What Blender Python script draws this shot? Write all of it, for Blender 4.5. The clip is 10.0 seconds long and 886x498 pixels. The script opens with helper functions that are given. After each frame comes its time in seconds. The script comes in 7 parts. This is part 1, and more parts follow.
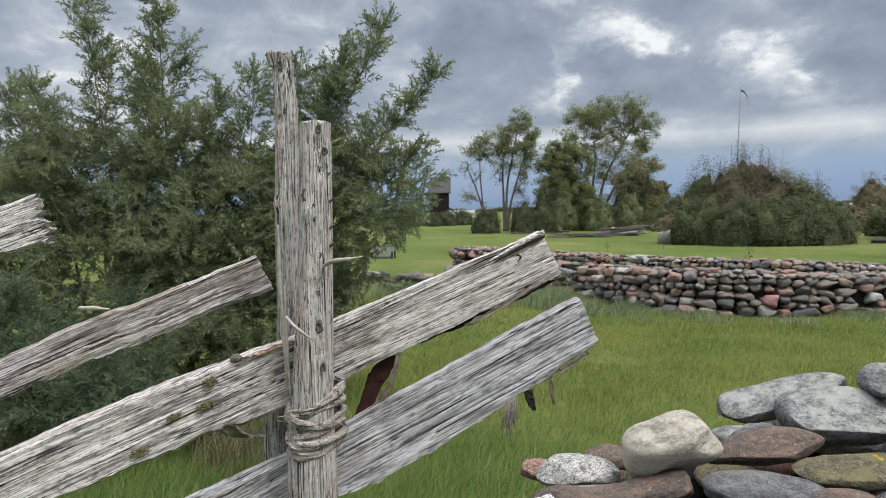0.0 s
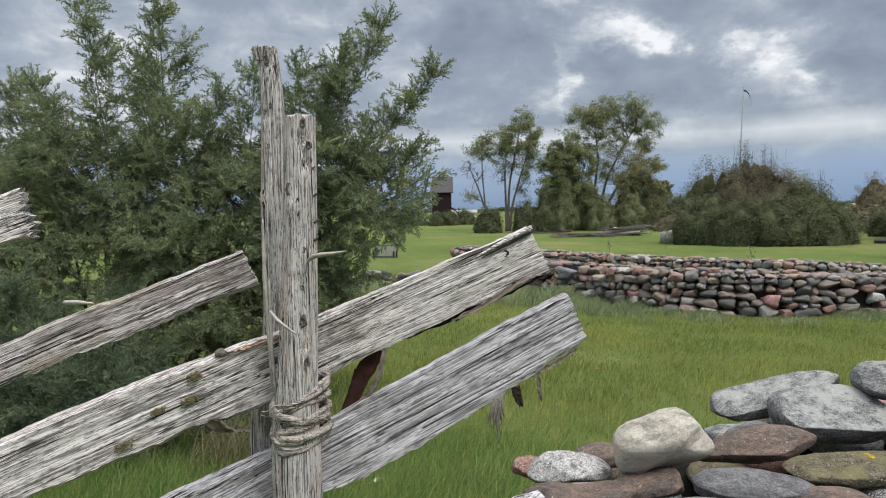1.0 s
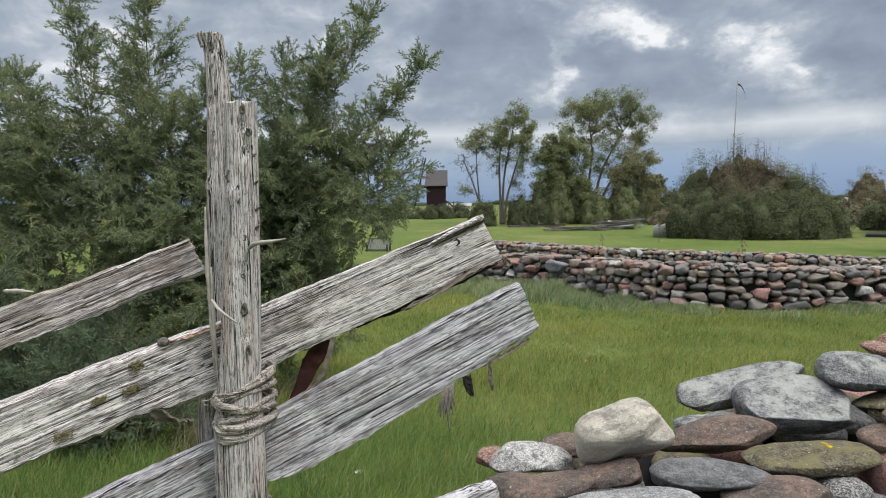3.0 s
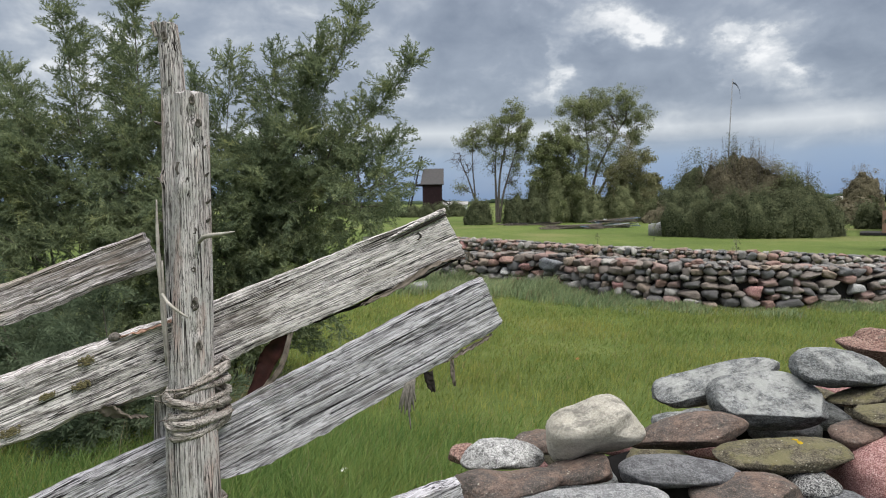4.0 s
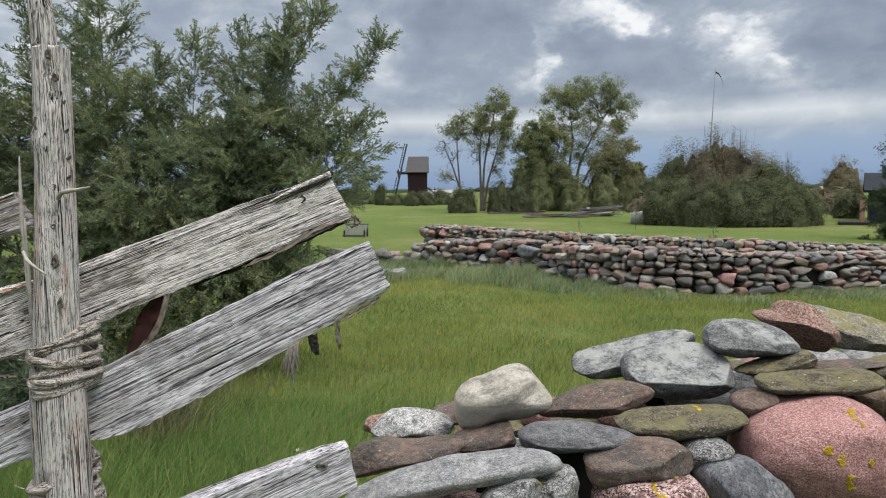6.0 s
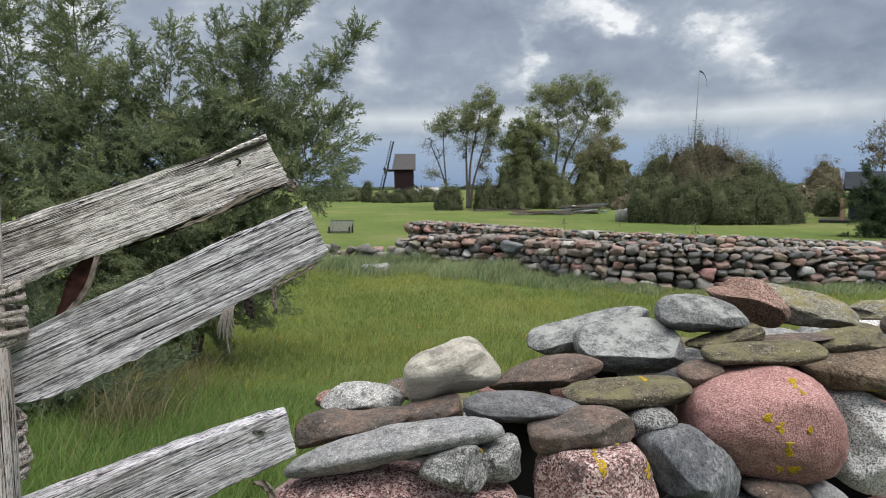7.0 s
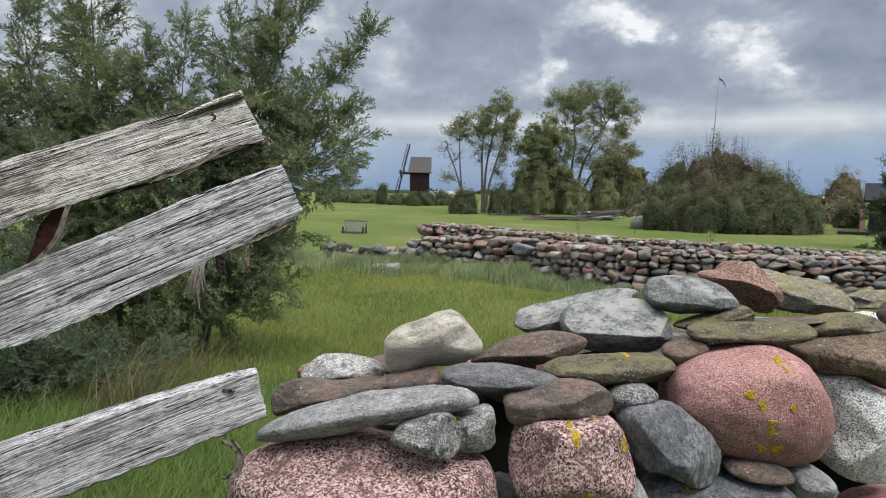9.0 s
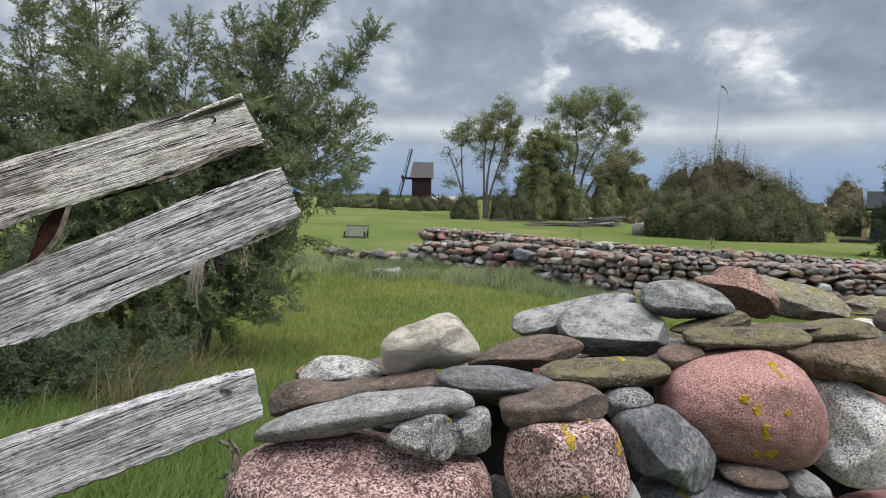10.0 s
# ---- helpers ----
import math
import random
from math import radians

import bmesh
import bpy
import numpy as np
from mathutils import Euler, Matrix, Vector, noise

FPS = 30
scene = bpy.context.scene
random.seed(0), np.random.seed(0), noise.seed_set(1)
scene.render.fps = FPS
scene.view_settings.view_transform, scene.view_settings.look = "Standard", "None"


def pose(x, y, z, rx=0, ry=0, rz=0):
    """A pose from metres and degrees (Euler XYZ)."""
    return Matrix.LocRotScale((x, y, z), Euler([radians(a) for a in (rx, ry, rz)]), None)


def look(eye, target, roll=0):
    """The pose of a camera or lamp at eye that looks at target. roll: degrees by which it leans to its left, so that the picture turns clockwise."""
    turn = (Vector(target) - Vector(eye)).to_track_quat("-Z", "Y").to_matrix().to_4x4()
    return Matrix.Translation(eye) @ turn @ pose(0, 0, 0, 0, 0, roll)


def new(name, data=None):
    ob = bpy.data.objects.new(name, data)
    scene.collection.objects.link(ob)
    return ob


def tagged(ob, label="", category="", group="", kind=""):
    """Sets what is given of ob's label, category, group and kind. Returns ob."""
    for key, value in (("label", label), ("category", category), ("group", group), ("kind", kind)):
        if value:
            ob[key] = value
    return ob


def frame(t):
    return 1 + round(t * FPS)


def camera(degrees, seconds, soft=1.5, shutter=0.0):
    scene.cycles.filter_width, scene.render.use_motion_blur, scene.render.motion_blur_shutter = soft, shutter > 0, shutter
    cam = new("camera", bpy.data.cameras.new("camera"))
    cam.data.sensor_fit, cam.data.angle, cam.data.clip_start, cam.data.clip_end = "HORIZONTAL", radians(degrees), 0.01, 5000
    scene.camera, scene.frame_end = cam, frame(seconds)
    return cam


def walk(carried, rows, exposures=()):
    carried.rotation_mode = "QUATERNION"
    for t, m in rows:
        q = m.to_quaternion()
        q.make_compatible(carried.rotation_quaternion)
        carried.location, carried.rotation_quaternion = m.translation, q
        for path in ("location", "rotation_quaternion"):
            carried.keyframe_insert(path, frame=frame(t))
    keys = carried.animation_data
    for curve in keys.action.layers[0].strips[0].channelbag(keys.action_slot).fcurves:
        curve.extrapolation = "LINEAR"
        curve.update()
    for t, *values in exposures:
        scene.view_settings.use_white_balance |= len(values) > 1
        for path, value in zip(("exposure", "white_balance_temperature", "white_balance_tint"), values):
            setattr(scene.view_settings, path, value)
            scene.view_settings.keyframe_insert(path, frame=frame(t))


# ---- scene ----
cam = camera(68.4, 10.0, 0.8)
PATH = [
    (0, (0.236, -0.058, 1.455), (0.095, 1.934, 1.337), -1.1),
    (0.5, (0.248, -0.056, 1.451), (0.103, 1.935, 1.334), -1.1),
    (1, (0.259, -0.054, 1.448), (0.111, 1.937, 1.329), -1.0),
    (1.5, (0.272, -0.05, 1.444), (0.122, 1.94, 1.321), -1.1),
    (2, (0.288, -0.047, 1.443), (0.14, 1.943, 1.312), -1.1),
    (2.5, (0.306, -0.046, 1.442), (0.166, 1.944, 1.307), -1.0),
    (3.8, (0.368, -0.033, 1.433), (0.244, 1.958, 1.289), -0.9),
    (4, (0.38, -0.028, 1.431), (0.258, 1.963, 1.287), -0.9),
    (4.5, (0.415, -0.021, 1.427), (0.296, 1.97, 1.279), -0.9),
    (5, (0.452, -0.02, 1.42), (0.341, 1.971, 1.265), -0.9),
    (5.5, (0.491, -0.023, 1.406), (0.394, 1.968, 1.24), -0.8),
    (5.7, (0.509, -0.024, 1.401), (0.418, 1.966, 1.229), -0.7),
    (6.8, (0.597, -0.023, 1.349), (0.553, 1.967, 1.16), -0.5),
    (7, (0.611, -0.023, 1.338), (0.572, 1.967, 1.151), -0.4),
    (7.5, (0.641, -0.024, 1.316), (0.604, 1.967, 1.13), -0.3),
    (8, (0.66, -0.019, 1.295), (0.611, 1.972, 1.112), 0.0),
    (8.5, (0.67, -0.015, 1.28), (0.602, 1.975, 1.1), 0.4),
    (9, (0.673, -0.015, 1.272), (0.59, 1.976, 1.097), 0.8),
    (9.5, (0.676, -0.018, 1.27), (0.586, 1.973, 1.103), 1.0),
    (10, (0.681, -0.024, 1.269), (0.593, 1.968, 1.11), 1.2),
]
walk(cam, [(t, look(eye, target, roll)) for t, eye, target, roll in PATH])
cam.data.dof.use_dof, cam.data.dof.focus_distance, cam.data.dof.aperture_fstop = True, 1.1, 13.0

# ---- sky, sun ----
world = bpy.data.worlds.new("overcast_sky")
scene.world = world
world.use_nodes = True
SUN_DIR = Vector((0.42, -0.38, 0.82)).normalized()


def build_sky():
    nt = world.node_tree
    nt.nodes.clear()
    L = nt.links.new

    def node(kind, **kw):
        n = nt.nodes.new(kind)
        for k, v in kw.items():
            if k == "op":
                n.operation = v
        return n

    def val(sock, v):
        sock.default_value = v

    def math_(op, a, b=None, clamp=False):
        n = nt.nodes.new("ShaderNodeMath")
        n.operation, n.use_clamp = op, clamp
        for i, s in enumerate((a, b)):
            if s is None:
                continue
            if isinstance(s, (int, float)):
                n.inputs[i].default_value = s
            else:
                L(s, n.inputs[i])
        return n.outputs[0]

    def noise_(vec, scale, detail, rough, dist=0.0):
        n = nt.nodes.new("ShaderNodeTexNoise")
        n.inputs["Scale"].default_value, n.inputs["Detail"].default_value = scale, detail
        n.inputs["Roughness"].default_value, n.inputs["Distortion"].default_value = rough, dist
        L(vec, n.inputs["Vector"])
        return n.outputs["Fac"]

    def ramp_(fac, stops):
        n = nt.nodes.new("ShaderNodeValToRGB")
        L(fac, n.inputs[0])
        e = n.color_ramp.elements
        while len(e) < len(stops):
            e.new(0.5)
        for el, (p, c) in zip(e, stops):
            el.position, el.color = p, (*c, 1)
        return n.outputs[0]

    def mix_(fac, a, b, blend="MIX"):
        n = nt.nodes.new("ShaderNodeMix")
        n.data_type, n.blend_type = "RGBA", blend
        for i, s in ((0, fac), (6, a), (7, b)):
            if isinstance(s, (int, float)):
                n.inputs[i].default_value = s
            elif isinstance(s, tuple):
                n.inputs[i].default_value = (*s, 1)
            else:
                L(s, n.inputs[i])
        return n.outputs[2]

    tc = nt.nodes.new("ShaderNodeTexCoord").outputs["Generated"]
    sep = nt.nodes.new("ShaderNodeSeparateXYZ")
    L(tc, sep.inputs[0])
    x, y, z = sep.outputs
    zc = math_("MAXIMUM", z, 0.0)
    comb = nt.nodes.new("ShaderNodeCombineXYZ")
    L(x, comb.inputs[0])
    L(y, comb.inputs[1])
    L(math_("MULTIPLY", z, 1.6), comb.inputs[2])
    deck = comb.outputs[0]
    # big cloud masses, their broken edges, and the gaps between them
    big = noise_(deck, 4.6, 6, 0.52, 0.25)
    fine = noise_(deck, 13.0, 8, 0.54, 0.3)
    body = math_("ADD", math_("MULTIPLY", big, 0.42), math_("MULTIPLY", fine, 0.58))
    billow = nt.nodes.new("ShaderNodeTexNoise")
    L(deck, billow.inputs["Vector"])
    for k, v in (("Scale", 13.0), ("Detail", 8.0), ("Roughness", 0.62)):
        billow.inputs[k].default_value = v
    shift = nt.nodes.new("ShaderNodeVectorMath")
    shift.operation = "MULTIPLY_ADD"
    L(billow.outputs["Color"], shift.inputs[0])
    shift.inputs[1].default_value = (0.17, 0.0, 0.17)
    centred = nt.nodes.new("ShaderNodeVectorMath")
    centred.operation = "ADD"
    L(deck, centred.inputs[0])
    centred.inputs[1].default_value = (-0.085, 0.0, -0.085)
    L(centred.outputs[0], shift.inputs[2])
    curled = shift.outputs[0]
    for dx, dz, rx, rz, deep in GAPS:
        m = nt.nodes.new("ShaderNodeMapping")
        m.vector_type = "TEXTURE"
        m.inputs["Location"].default_value, m.inputs["Scale"].default_value = (dx, math.sqrt(1 - dx * dx - dz * dz), 1.6 * dz), (rx, 0.3, 1.6 * rz)
        L(curled, m.inputs[0])
        ln = nt.nodes.new("ShaderNodeVectorMath")
        ln.operation = "LENGTH"
        L(m.outputs[0], ln.inputs[0])
        inside = math_("MULTIPLY", math_("SUBTRACT", 1.0, ln.outputs["Value"], True), 1.7, True)
        body = math_("SUBTRACT", body, math_("MULTIPLY", inside, (0.85 if deep > 0 else 0.6) * deep))
    cloud = ramp_(body, CLOUD_RAMP)
    # clear bluish air under the cloud base near the horizon
    blue = ramp_(zc, [(0.0, (0.15, 0.245, 0.42)), (0.03, (0.19, 0.285, 0.46)), (0.075, (0.26, 0.335, 0.46)), (0.16, (0.36, 0.41, 0.49))])
    wisps = noise_(deck, 6.0, 6, 0.55)
    low = math_("MULTIPLY", math_("SUBTRACT", 0.094, zc), 30.0, True)
    low = math_("MULTIPLY", low, math_("SUBTRACT", 1.35, wisps), True)
    col = mix_(low, cloud, blue)
    # pale band where the cloud deck ends
    band = math_("SUBTRACT", 1.0, math_("MULTIPLY", math_("ABSOLUTE", math_("SUBTRACT", zc, 0.103)), 44.0), True)
    band = math_("MULTIPLY", band, math_("MULTIPLY", math_("SUBTRACT", noise_(deck, 5.0, 6, 0.55), 0.32), 5.0, True), True)
    col = mix_(math_("MULTIPLY", band, 0.85), col, (0.60, 0.625, 0.655))
    # an overcast sky is brightest overhead
    over = math_("MULTIPLY", math_("SUBTRACT", zc, 0.36), 1.6, True)
    col = mix_(over, col, (0.62, 0.60, 0.57))
    lift = math_("ADD", 1.0, math_("MULTIPLY", over, ZENITH))
    sky = nt.nodes.new("ShaderNodeTexSky")
    sky.sky_type, sky.sun_disc = "NISHITA", False
    sky.sun_elevation = math.asin(SUN_DIR.z)
    sky.sun_rotation = math.atan2(SUN_DIR.x, SUN_DIR.y)
    scaled = nt.nodes.new("ShaderNodeVectorMath")
    scaled.operation = "SCALE"
    L(col, scaled.inputs[0])
    L(lift, scaled.inputs["Scale"])
    b1 = nt.nodes.new("ShaderNodeBackground")
    L(scaled.outputs[0], b1.inputs[0])
    b1.inputs[1].default_value = SKY_GAIN
    b2 = nt.nodes.new("ShaderNodeBackground")
    L(sky.outputs[0], b2.inputs[0])
    b2.inputs[1].default_value = 0.012
    add = nt.nodes.new("ShaderNodeAddShader")
    L(b1.outputs[0], add.inputs[0])
    L(b2.outputs[0], add.inputs[1])
    out = nt.nodes.new("ShaderNodeOutputWorld")
    L(add.outputs[0], out.inputs[0])


ZENITH, SKY_GAIN = 3.2, 1.0
CLOUD_RAMP = [(0.28, (0.78, 0.785, 0.79)), (0.335, (0.60, 0.62, 0.645)), (0.385, (0.45, 0.48, 0.52)), (0.44, (0.35, 0.385, 0.44)), (0.53, (0.268, 0.305, 0.367)), (0.74, (0.19, 0.222, 0.28))]
# gaps in the cloud deck (plus) and darker masses (minus): direction across and up, half-sizes, depth
GAPS = [(0.08, 0.295, 0.055, 0.03, 0.18), (0.185, 0.257, 0.075, 0.033, 0.20), (0.235, 0.232, 0.05, 0.03, 0.18), (0.345, 0.22, 0.04, 0.026, 0.17), (0.378, 0.175, 0.06, 0.036, 0.16), (0.315, 0.20, 0.03, 0.02, 0.12), (0.545, 0.25, 0.04, 0.04, 0.10), (0.11, 0.19, 0.022, 0.05, 0.14), (0.10, 0.152, 0.05, 0.02, 0.13), (0.12, 0.235, 0.025, 0.03, 0.10),
        (-0.52, 0.19, 0.12, 0.07, 0.10), (-0.25, 0.255, 0.06, 0.04, 0.09), (-0.12, 0.21, 0.05, 0.05, 0.08), (-0.42, 0.28, 0.08, 0.04, 0.06), (0.0, 0.25, 0.10, 0.08, -0.16), (0.05, 0.225, 0.06, 0.05, -0.10), (0.24, 0.18, 0.11, 0.045, -0.16), (0.16, 0.21, 0.06, 0.035, -0.10), (0.30, 0.285, 0.07, 0.04, -0.10), (0.46, 0.25, 0.07, 0.06, -0.28), (0.48, 0.17, 0.09, 0.05, -0.24), (0.56, 0.20, 0.12, 0.08, -0.18), (-0.02, 0.12, 0.16, 0.04, -0.08), (-0.34, 0.335, 0.13, 0.05, -0.09), (-0.16, 0.31, 0.07, 0.05, -0.08)]
build_sky()
sun = new("sun", bpy.data.lights.new("sun", "SUN"))
sun.data.energy, sun.data.angle, sun.data.color = 2.2, radians(20), (1.0, 0.965, 0.92)
sun.matrix_world = look(SUN_DIR * 50, (0, 0, 0))
scene.view_settings.exposure = 0.18

# ---- materials ----
class Nodes:
    """Short hand for one node material."""

    def __init__(self, name, rough=0.85, spec=0.3):
        self.mat = bpy.data.materials.new(name)
        self.mat.use_nodes = True
        self.nt = self.mat.node_tree
        self.bsdf = self.nt.nodes["Principled BSDF"]
        self.bsdf.inputs["Roughness"].default_value = rough
        self.bsdf.inputs["Specular IOR Level"].default_value = spec
        self.tc = self.nt.nodes.new("ShaderNodeTexCoord")
        self.info = self.nt.nodes.new("ShaderNodeObjectInfo")
        self.geo = self.nt.nodes.new("ShaderNodeNewGeometry")

    def put(self, sock, v):
        if isinstance(v, (int, float)):
            sock.default_value = v
        elif isinstance(v, tuple):
            sock.default_value = (*v, 1) if len(sock.default_value) == 4 else v
        else:
            self.nt.links.new(v, sock)

    def math(self, op, a, b=0.0, clamp=False):
        n = self.nt.nodes.new("ShaderNodeMath")
        n.operation, n.use_clamp = op, clamp
        self.put(n.inputs[0], a), self.put(n.inputs[1], b)
        return n.outputs[0]

    def coords(self, scale=(1, 1, 1), shift=True):
        """Object coordinates, stretched, and moved by a different amount on each object."""
        m = self.nt.nodes.new("ShaderNodeMapping")
        self.nt.links.new(self.tc.outputs["Object"], m.inputs[0])
        m.inputs["Scale"].default_value = scale
        if shift:
            self.nt.links.new(self.math("MULTIPLY", self.info.outputs["Random"], 37.0), m.inputs["Location"])
        return m.outputs[0]

    def noise(self, vec, scale, detail=4, rough=0.55, dist=0.0):
        n = self.nt.nodes.new("ShaderNodeTexNoise")
        self.put(n.inputs["Vector"], vec)
        for k, v in (("Scale", scale), ("Detail", detail), ("Roughness", rough), ("Distortion", dist)):
            n.inputs[k].default_value = v
        return n.outputs["Fac"]

    def cells(self, vec, scale, feature="F1", out="Color"):
        n = self.nt.nodes.new("ShaderNodeTexVoronoi")
        n.feature = feature
        self.put(n.inputs["Vector"], vec)
        n.inputs["Scale"].default_value = scale
        return n.outputs[out]

    def ramp(self, fac, stops, hard=False):
        n = self.nt.nodes.new("ShaderNodeValToRGB")
        self.put(n.inputs[0], fac)
        n.color_ramp.interpolation = "CONSTANT" if hard else "LINEAR"
        e = n.color_ramp.elements
        while len(e) < len(stops):
            e.new(0.5)
        for el, (p, c) in zip(e, stops):
            el.position = p
            el.color = (*c, 1) if isinstance(c, tuple) else (c, c, c, 1)
        return n.outputs[0]

    def mix(self, fac, a, b, blend="MIX"):
        n = self.nt.nodes.new("ShaderNodeMix")
        n.data_type, n.blend_type = "RGBA", blend
        self.put(n.inputs[0], fac), self.put(n.inputs[6], a), self.put(n.inputs[7], b)
        return n.outputs[2]

    def bump(self, height, strength, distance, below=None):
        n = self.nt.nodes.new("ShaderNodeBump")
        n.inputs["Strength"].default_value, n.inputs["Distance"].default_value = strength, distance
        self.put(n.inputs["Height"], height)
        if below is not None:
            self.put(n.inputs["Normal"], below)
        return n.outputs[0]

    def done(self, colour, normal=None):
        self.put(self.bsdf.inputs["Base Color"], colour)
        if normal is not None:
            self.put(self.bsdf.inputs["Normal"], normal)
        return self.mat

    def thin(self, colour, part):
        """Leaves let some of the light through."""
        self.put(self.bsdf.inputs["Base Color"], colour)
        tr = self.nt.nodes.new("ShaderNodeBsdfTranslucent")
        self.put(tr.inputs["Color"], colour)
        mx = self.nt.nodes.new("ShaderNodeMixShader")
        mx.inputs[0].default_value = part
        self.nt.links.new(self.bsdf.outputs[0], mx.inputs[1])
        self.nt.links.new(tr.outputs[0], mx.inputs[2])
        self.nt.links.new(mx.outputs[0], self.nt.nodes["Material Output"].inputs["Surface"])
        return self.mat


def weathered_wood(name, axis, pale=(0.625, 0.592, 0.585), groove=(0.07, 0.062, 0.058), stain=(0.12, 0.095, 0.075), flaked=0.6, blush=None, bloom=None):
    """Silver-grey weathered wood with its fibres along one axis of the object: fine raised fibres, a pale skin that has flaked
    off in places, a few long cracks, brown stains; blush and bloom: tints of bare wood and of lichen in patches."""
    n = Nodes(name, 0.92, 0.15)

    def stretched(across, along):
        st = [across, across, across]
        st[axis] = along
        return n.coords(tuple(st))

    fibre = n.noise(stretched(640.0, 3.2), 1.0, 2, 0.5, 0.2)
    hair = n.noise(stretched(620.0, 90.0), 1.0, 2, 0.65, 0.2)
    skin = n.noise(stretched(75.0, 40.0), 1.0, 8, 0.74, 0.4)
    broad = n.noise(n.coords(), 10.0, 5, 0.65)
    bright = tuple(min(0.86, 1.24 * p) for p in pale)
    dull = tuple(0.66 * p for p in pale)
    tone = n.math("ADD", n.math("MULTIPLY", fibre, 0.66), n.math("MULTIPLY", skin, 0.34))
    col = n.ramp(tone, [(0.40, dull), (0.47, pale), (0.57, bright)])
    bare = n.ramp(tone, [(0.42, tuple(0.5 * g for g in groove)), (0.49, tuple(0.36 * p for p in pale)), (0.58, tuple(0.66 * p for p in pale))])
    where = n.math("ADD", n.math("MULTIPLY", skin, 0.7), n.math("MULTIPLY", broad, 0.3))
    col = n.mix(n.ramp(where, [(0.41, flaked), (0.47, 0.0)]), col, bare)
    col = n.mix(n.ramp(where, [(0.52, 0.0), (0.58, 0.55)]), col, bright)
    if blush:
        rosy = n.noise(stretched(26.0, 3.5), 1.0, 4, 0.6, 0.3)
        col = n.mix(n.ramp(rosy, [(0.52, 0.0), (0.62, 0.65)]), col, blush)
    if bloom:
        grey = n.noise(stretched(60.0, 20.0), 1.0, 8, 0.74, 0.4)
        col = n.mix(n.ramp(grey, [(0.47, 0.0), (0.53, 0.7)]), col, bloom)
    spill = n.noise(stretched(24.0, 6.0), 1.0, 6, 0.7, 0.4)
    col = n.mix(n.math("MULTIPLY", n.ramp(spill, [(0.53, 0.0), (0.62, 0.8)]), n.ramp(fibre, [(0.42, 1.0), (0.60, 0.35)])), col, stain)
    col = n.mix(n.ramp(hair, [(0.385, 0.7), (0.43, 0.0)]), col, groove)

    def grain(across, along, wide, patch):
        """Thin unbroken lines along the fibres, in patches."""
        at = n.math("ABSOLUTE", n.math("SUBTRACT", n.noise(stretched(across, along), 1.0, 2, 0.5, 0.3), 0.5))
        return n.math("MULTIPLY", n.ramp(at, [(wide, 1.0), (2.4 * wide, 0.0)]), n.ramp(n.noise(stretched(patch, patch * 0.35), 1.0, 4, 0.65), [(0.40, 0.15), (0.54, 1.0)]))

    fine, coarse = grain(380.0, 2.2, 0.022, 60.0), grain(130.0, 1.0, 0.008, 30.0)
    col = n.mix(n.math("MULTIPLY", fine, 0.72), col, tuple(0.8 * g for g in groove))
    col = n.mix(coarse, col, tuple(0.45 * g for g in groove))
    rift = n.noise(stretched(46.0, 0.8), 1.0, 4, 0.62, 0.5)
    line = n.ramp(n.math("ABSOLUTE", n.math("SUBTRACT", rift, 0.5)), [(0.007, 1.0), (0.014, 0.0)])
    gate = n.ramp(n.noise(stretched(22.0, 4.0), 1.0, 3, 0.5), [(0.49, 0.0), (0.54, 1.0)])
    crack = n.math("MULTIPLY", line, gate)
    col = n.mix(crack, col, tuple(0.25 * g for g in groove))
    nrm = n.bump(n.math("MAXIMUM", crack, n.math("MAXIMUM", coarse, fine)), -0.9, 0.003, n.bump(fibre, 0.9, 0.003, n.bump(hair, 0.5, 0.0012, n.bump(where, 0.7, 0.003))))
    return n.done(col, nrm)


WOOD_X = weathered_wood("weathered_board", 0)
WOOD_BLUE = weathered_wood("bluish_weathered_board", 0, (0.545, 0.535, 0.57), (0.065, 0.06, 0.065), (0.20, 0.18, 0.175), 0.4)
WOOD_Z = weathered_wood("weathered_pole", 2, (0.49, 0.462, 0.455), (0.06, 0.053, 0.048), (0.14, 0.11, 0.09), 0.6, (0.50, 0.36, 0.31), (0.48, 0.472, 0.455))
WOOD_A = weathered_wood("weathered_board_brown", 0, (0.50, 0.465, 0.47), (0.10, 0.088, 0.08), (0.18, 0.145, 0.12), 0.25, (0.36, 0.31, 0.24))
WITHY = weathered_wood("withy", 0, (0.42, 0.385, 0.355), (0.13, 0.11, 0.095), (0.20, 0.15, 0.115), 0.5)


def plain(name, colour, rough=0.8, vary=0.25, scale=30.0, spec=0.3):
    n = Nodes(name, rough, spec)
    a = n.noise(n.coords(), scale, 5, 0.6)
    col = n.mix(n.ramp(a, [(0.3, 1.0), (0.7, 0.0)]), colour, tuple(c * (1 - vary * 2) for c in colour))
    return n.done(col, n.bump(a, 0.4, 0.15 / scale))


BARK_RED = plain("red_brown_bark", (0.055, 0.018, 0.014), 0.7, 0.3, 60)
BARK_GREY = plain("grey_bark_strip", (0.2, 0.17, 0.14), 0.9, 0.3, 90)


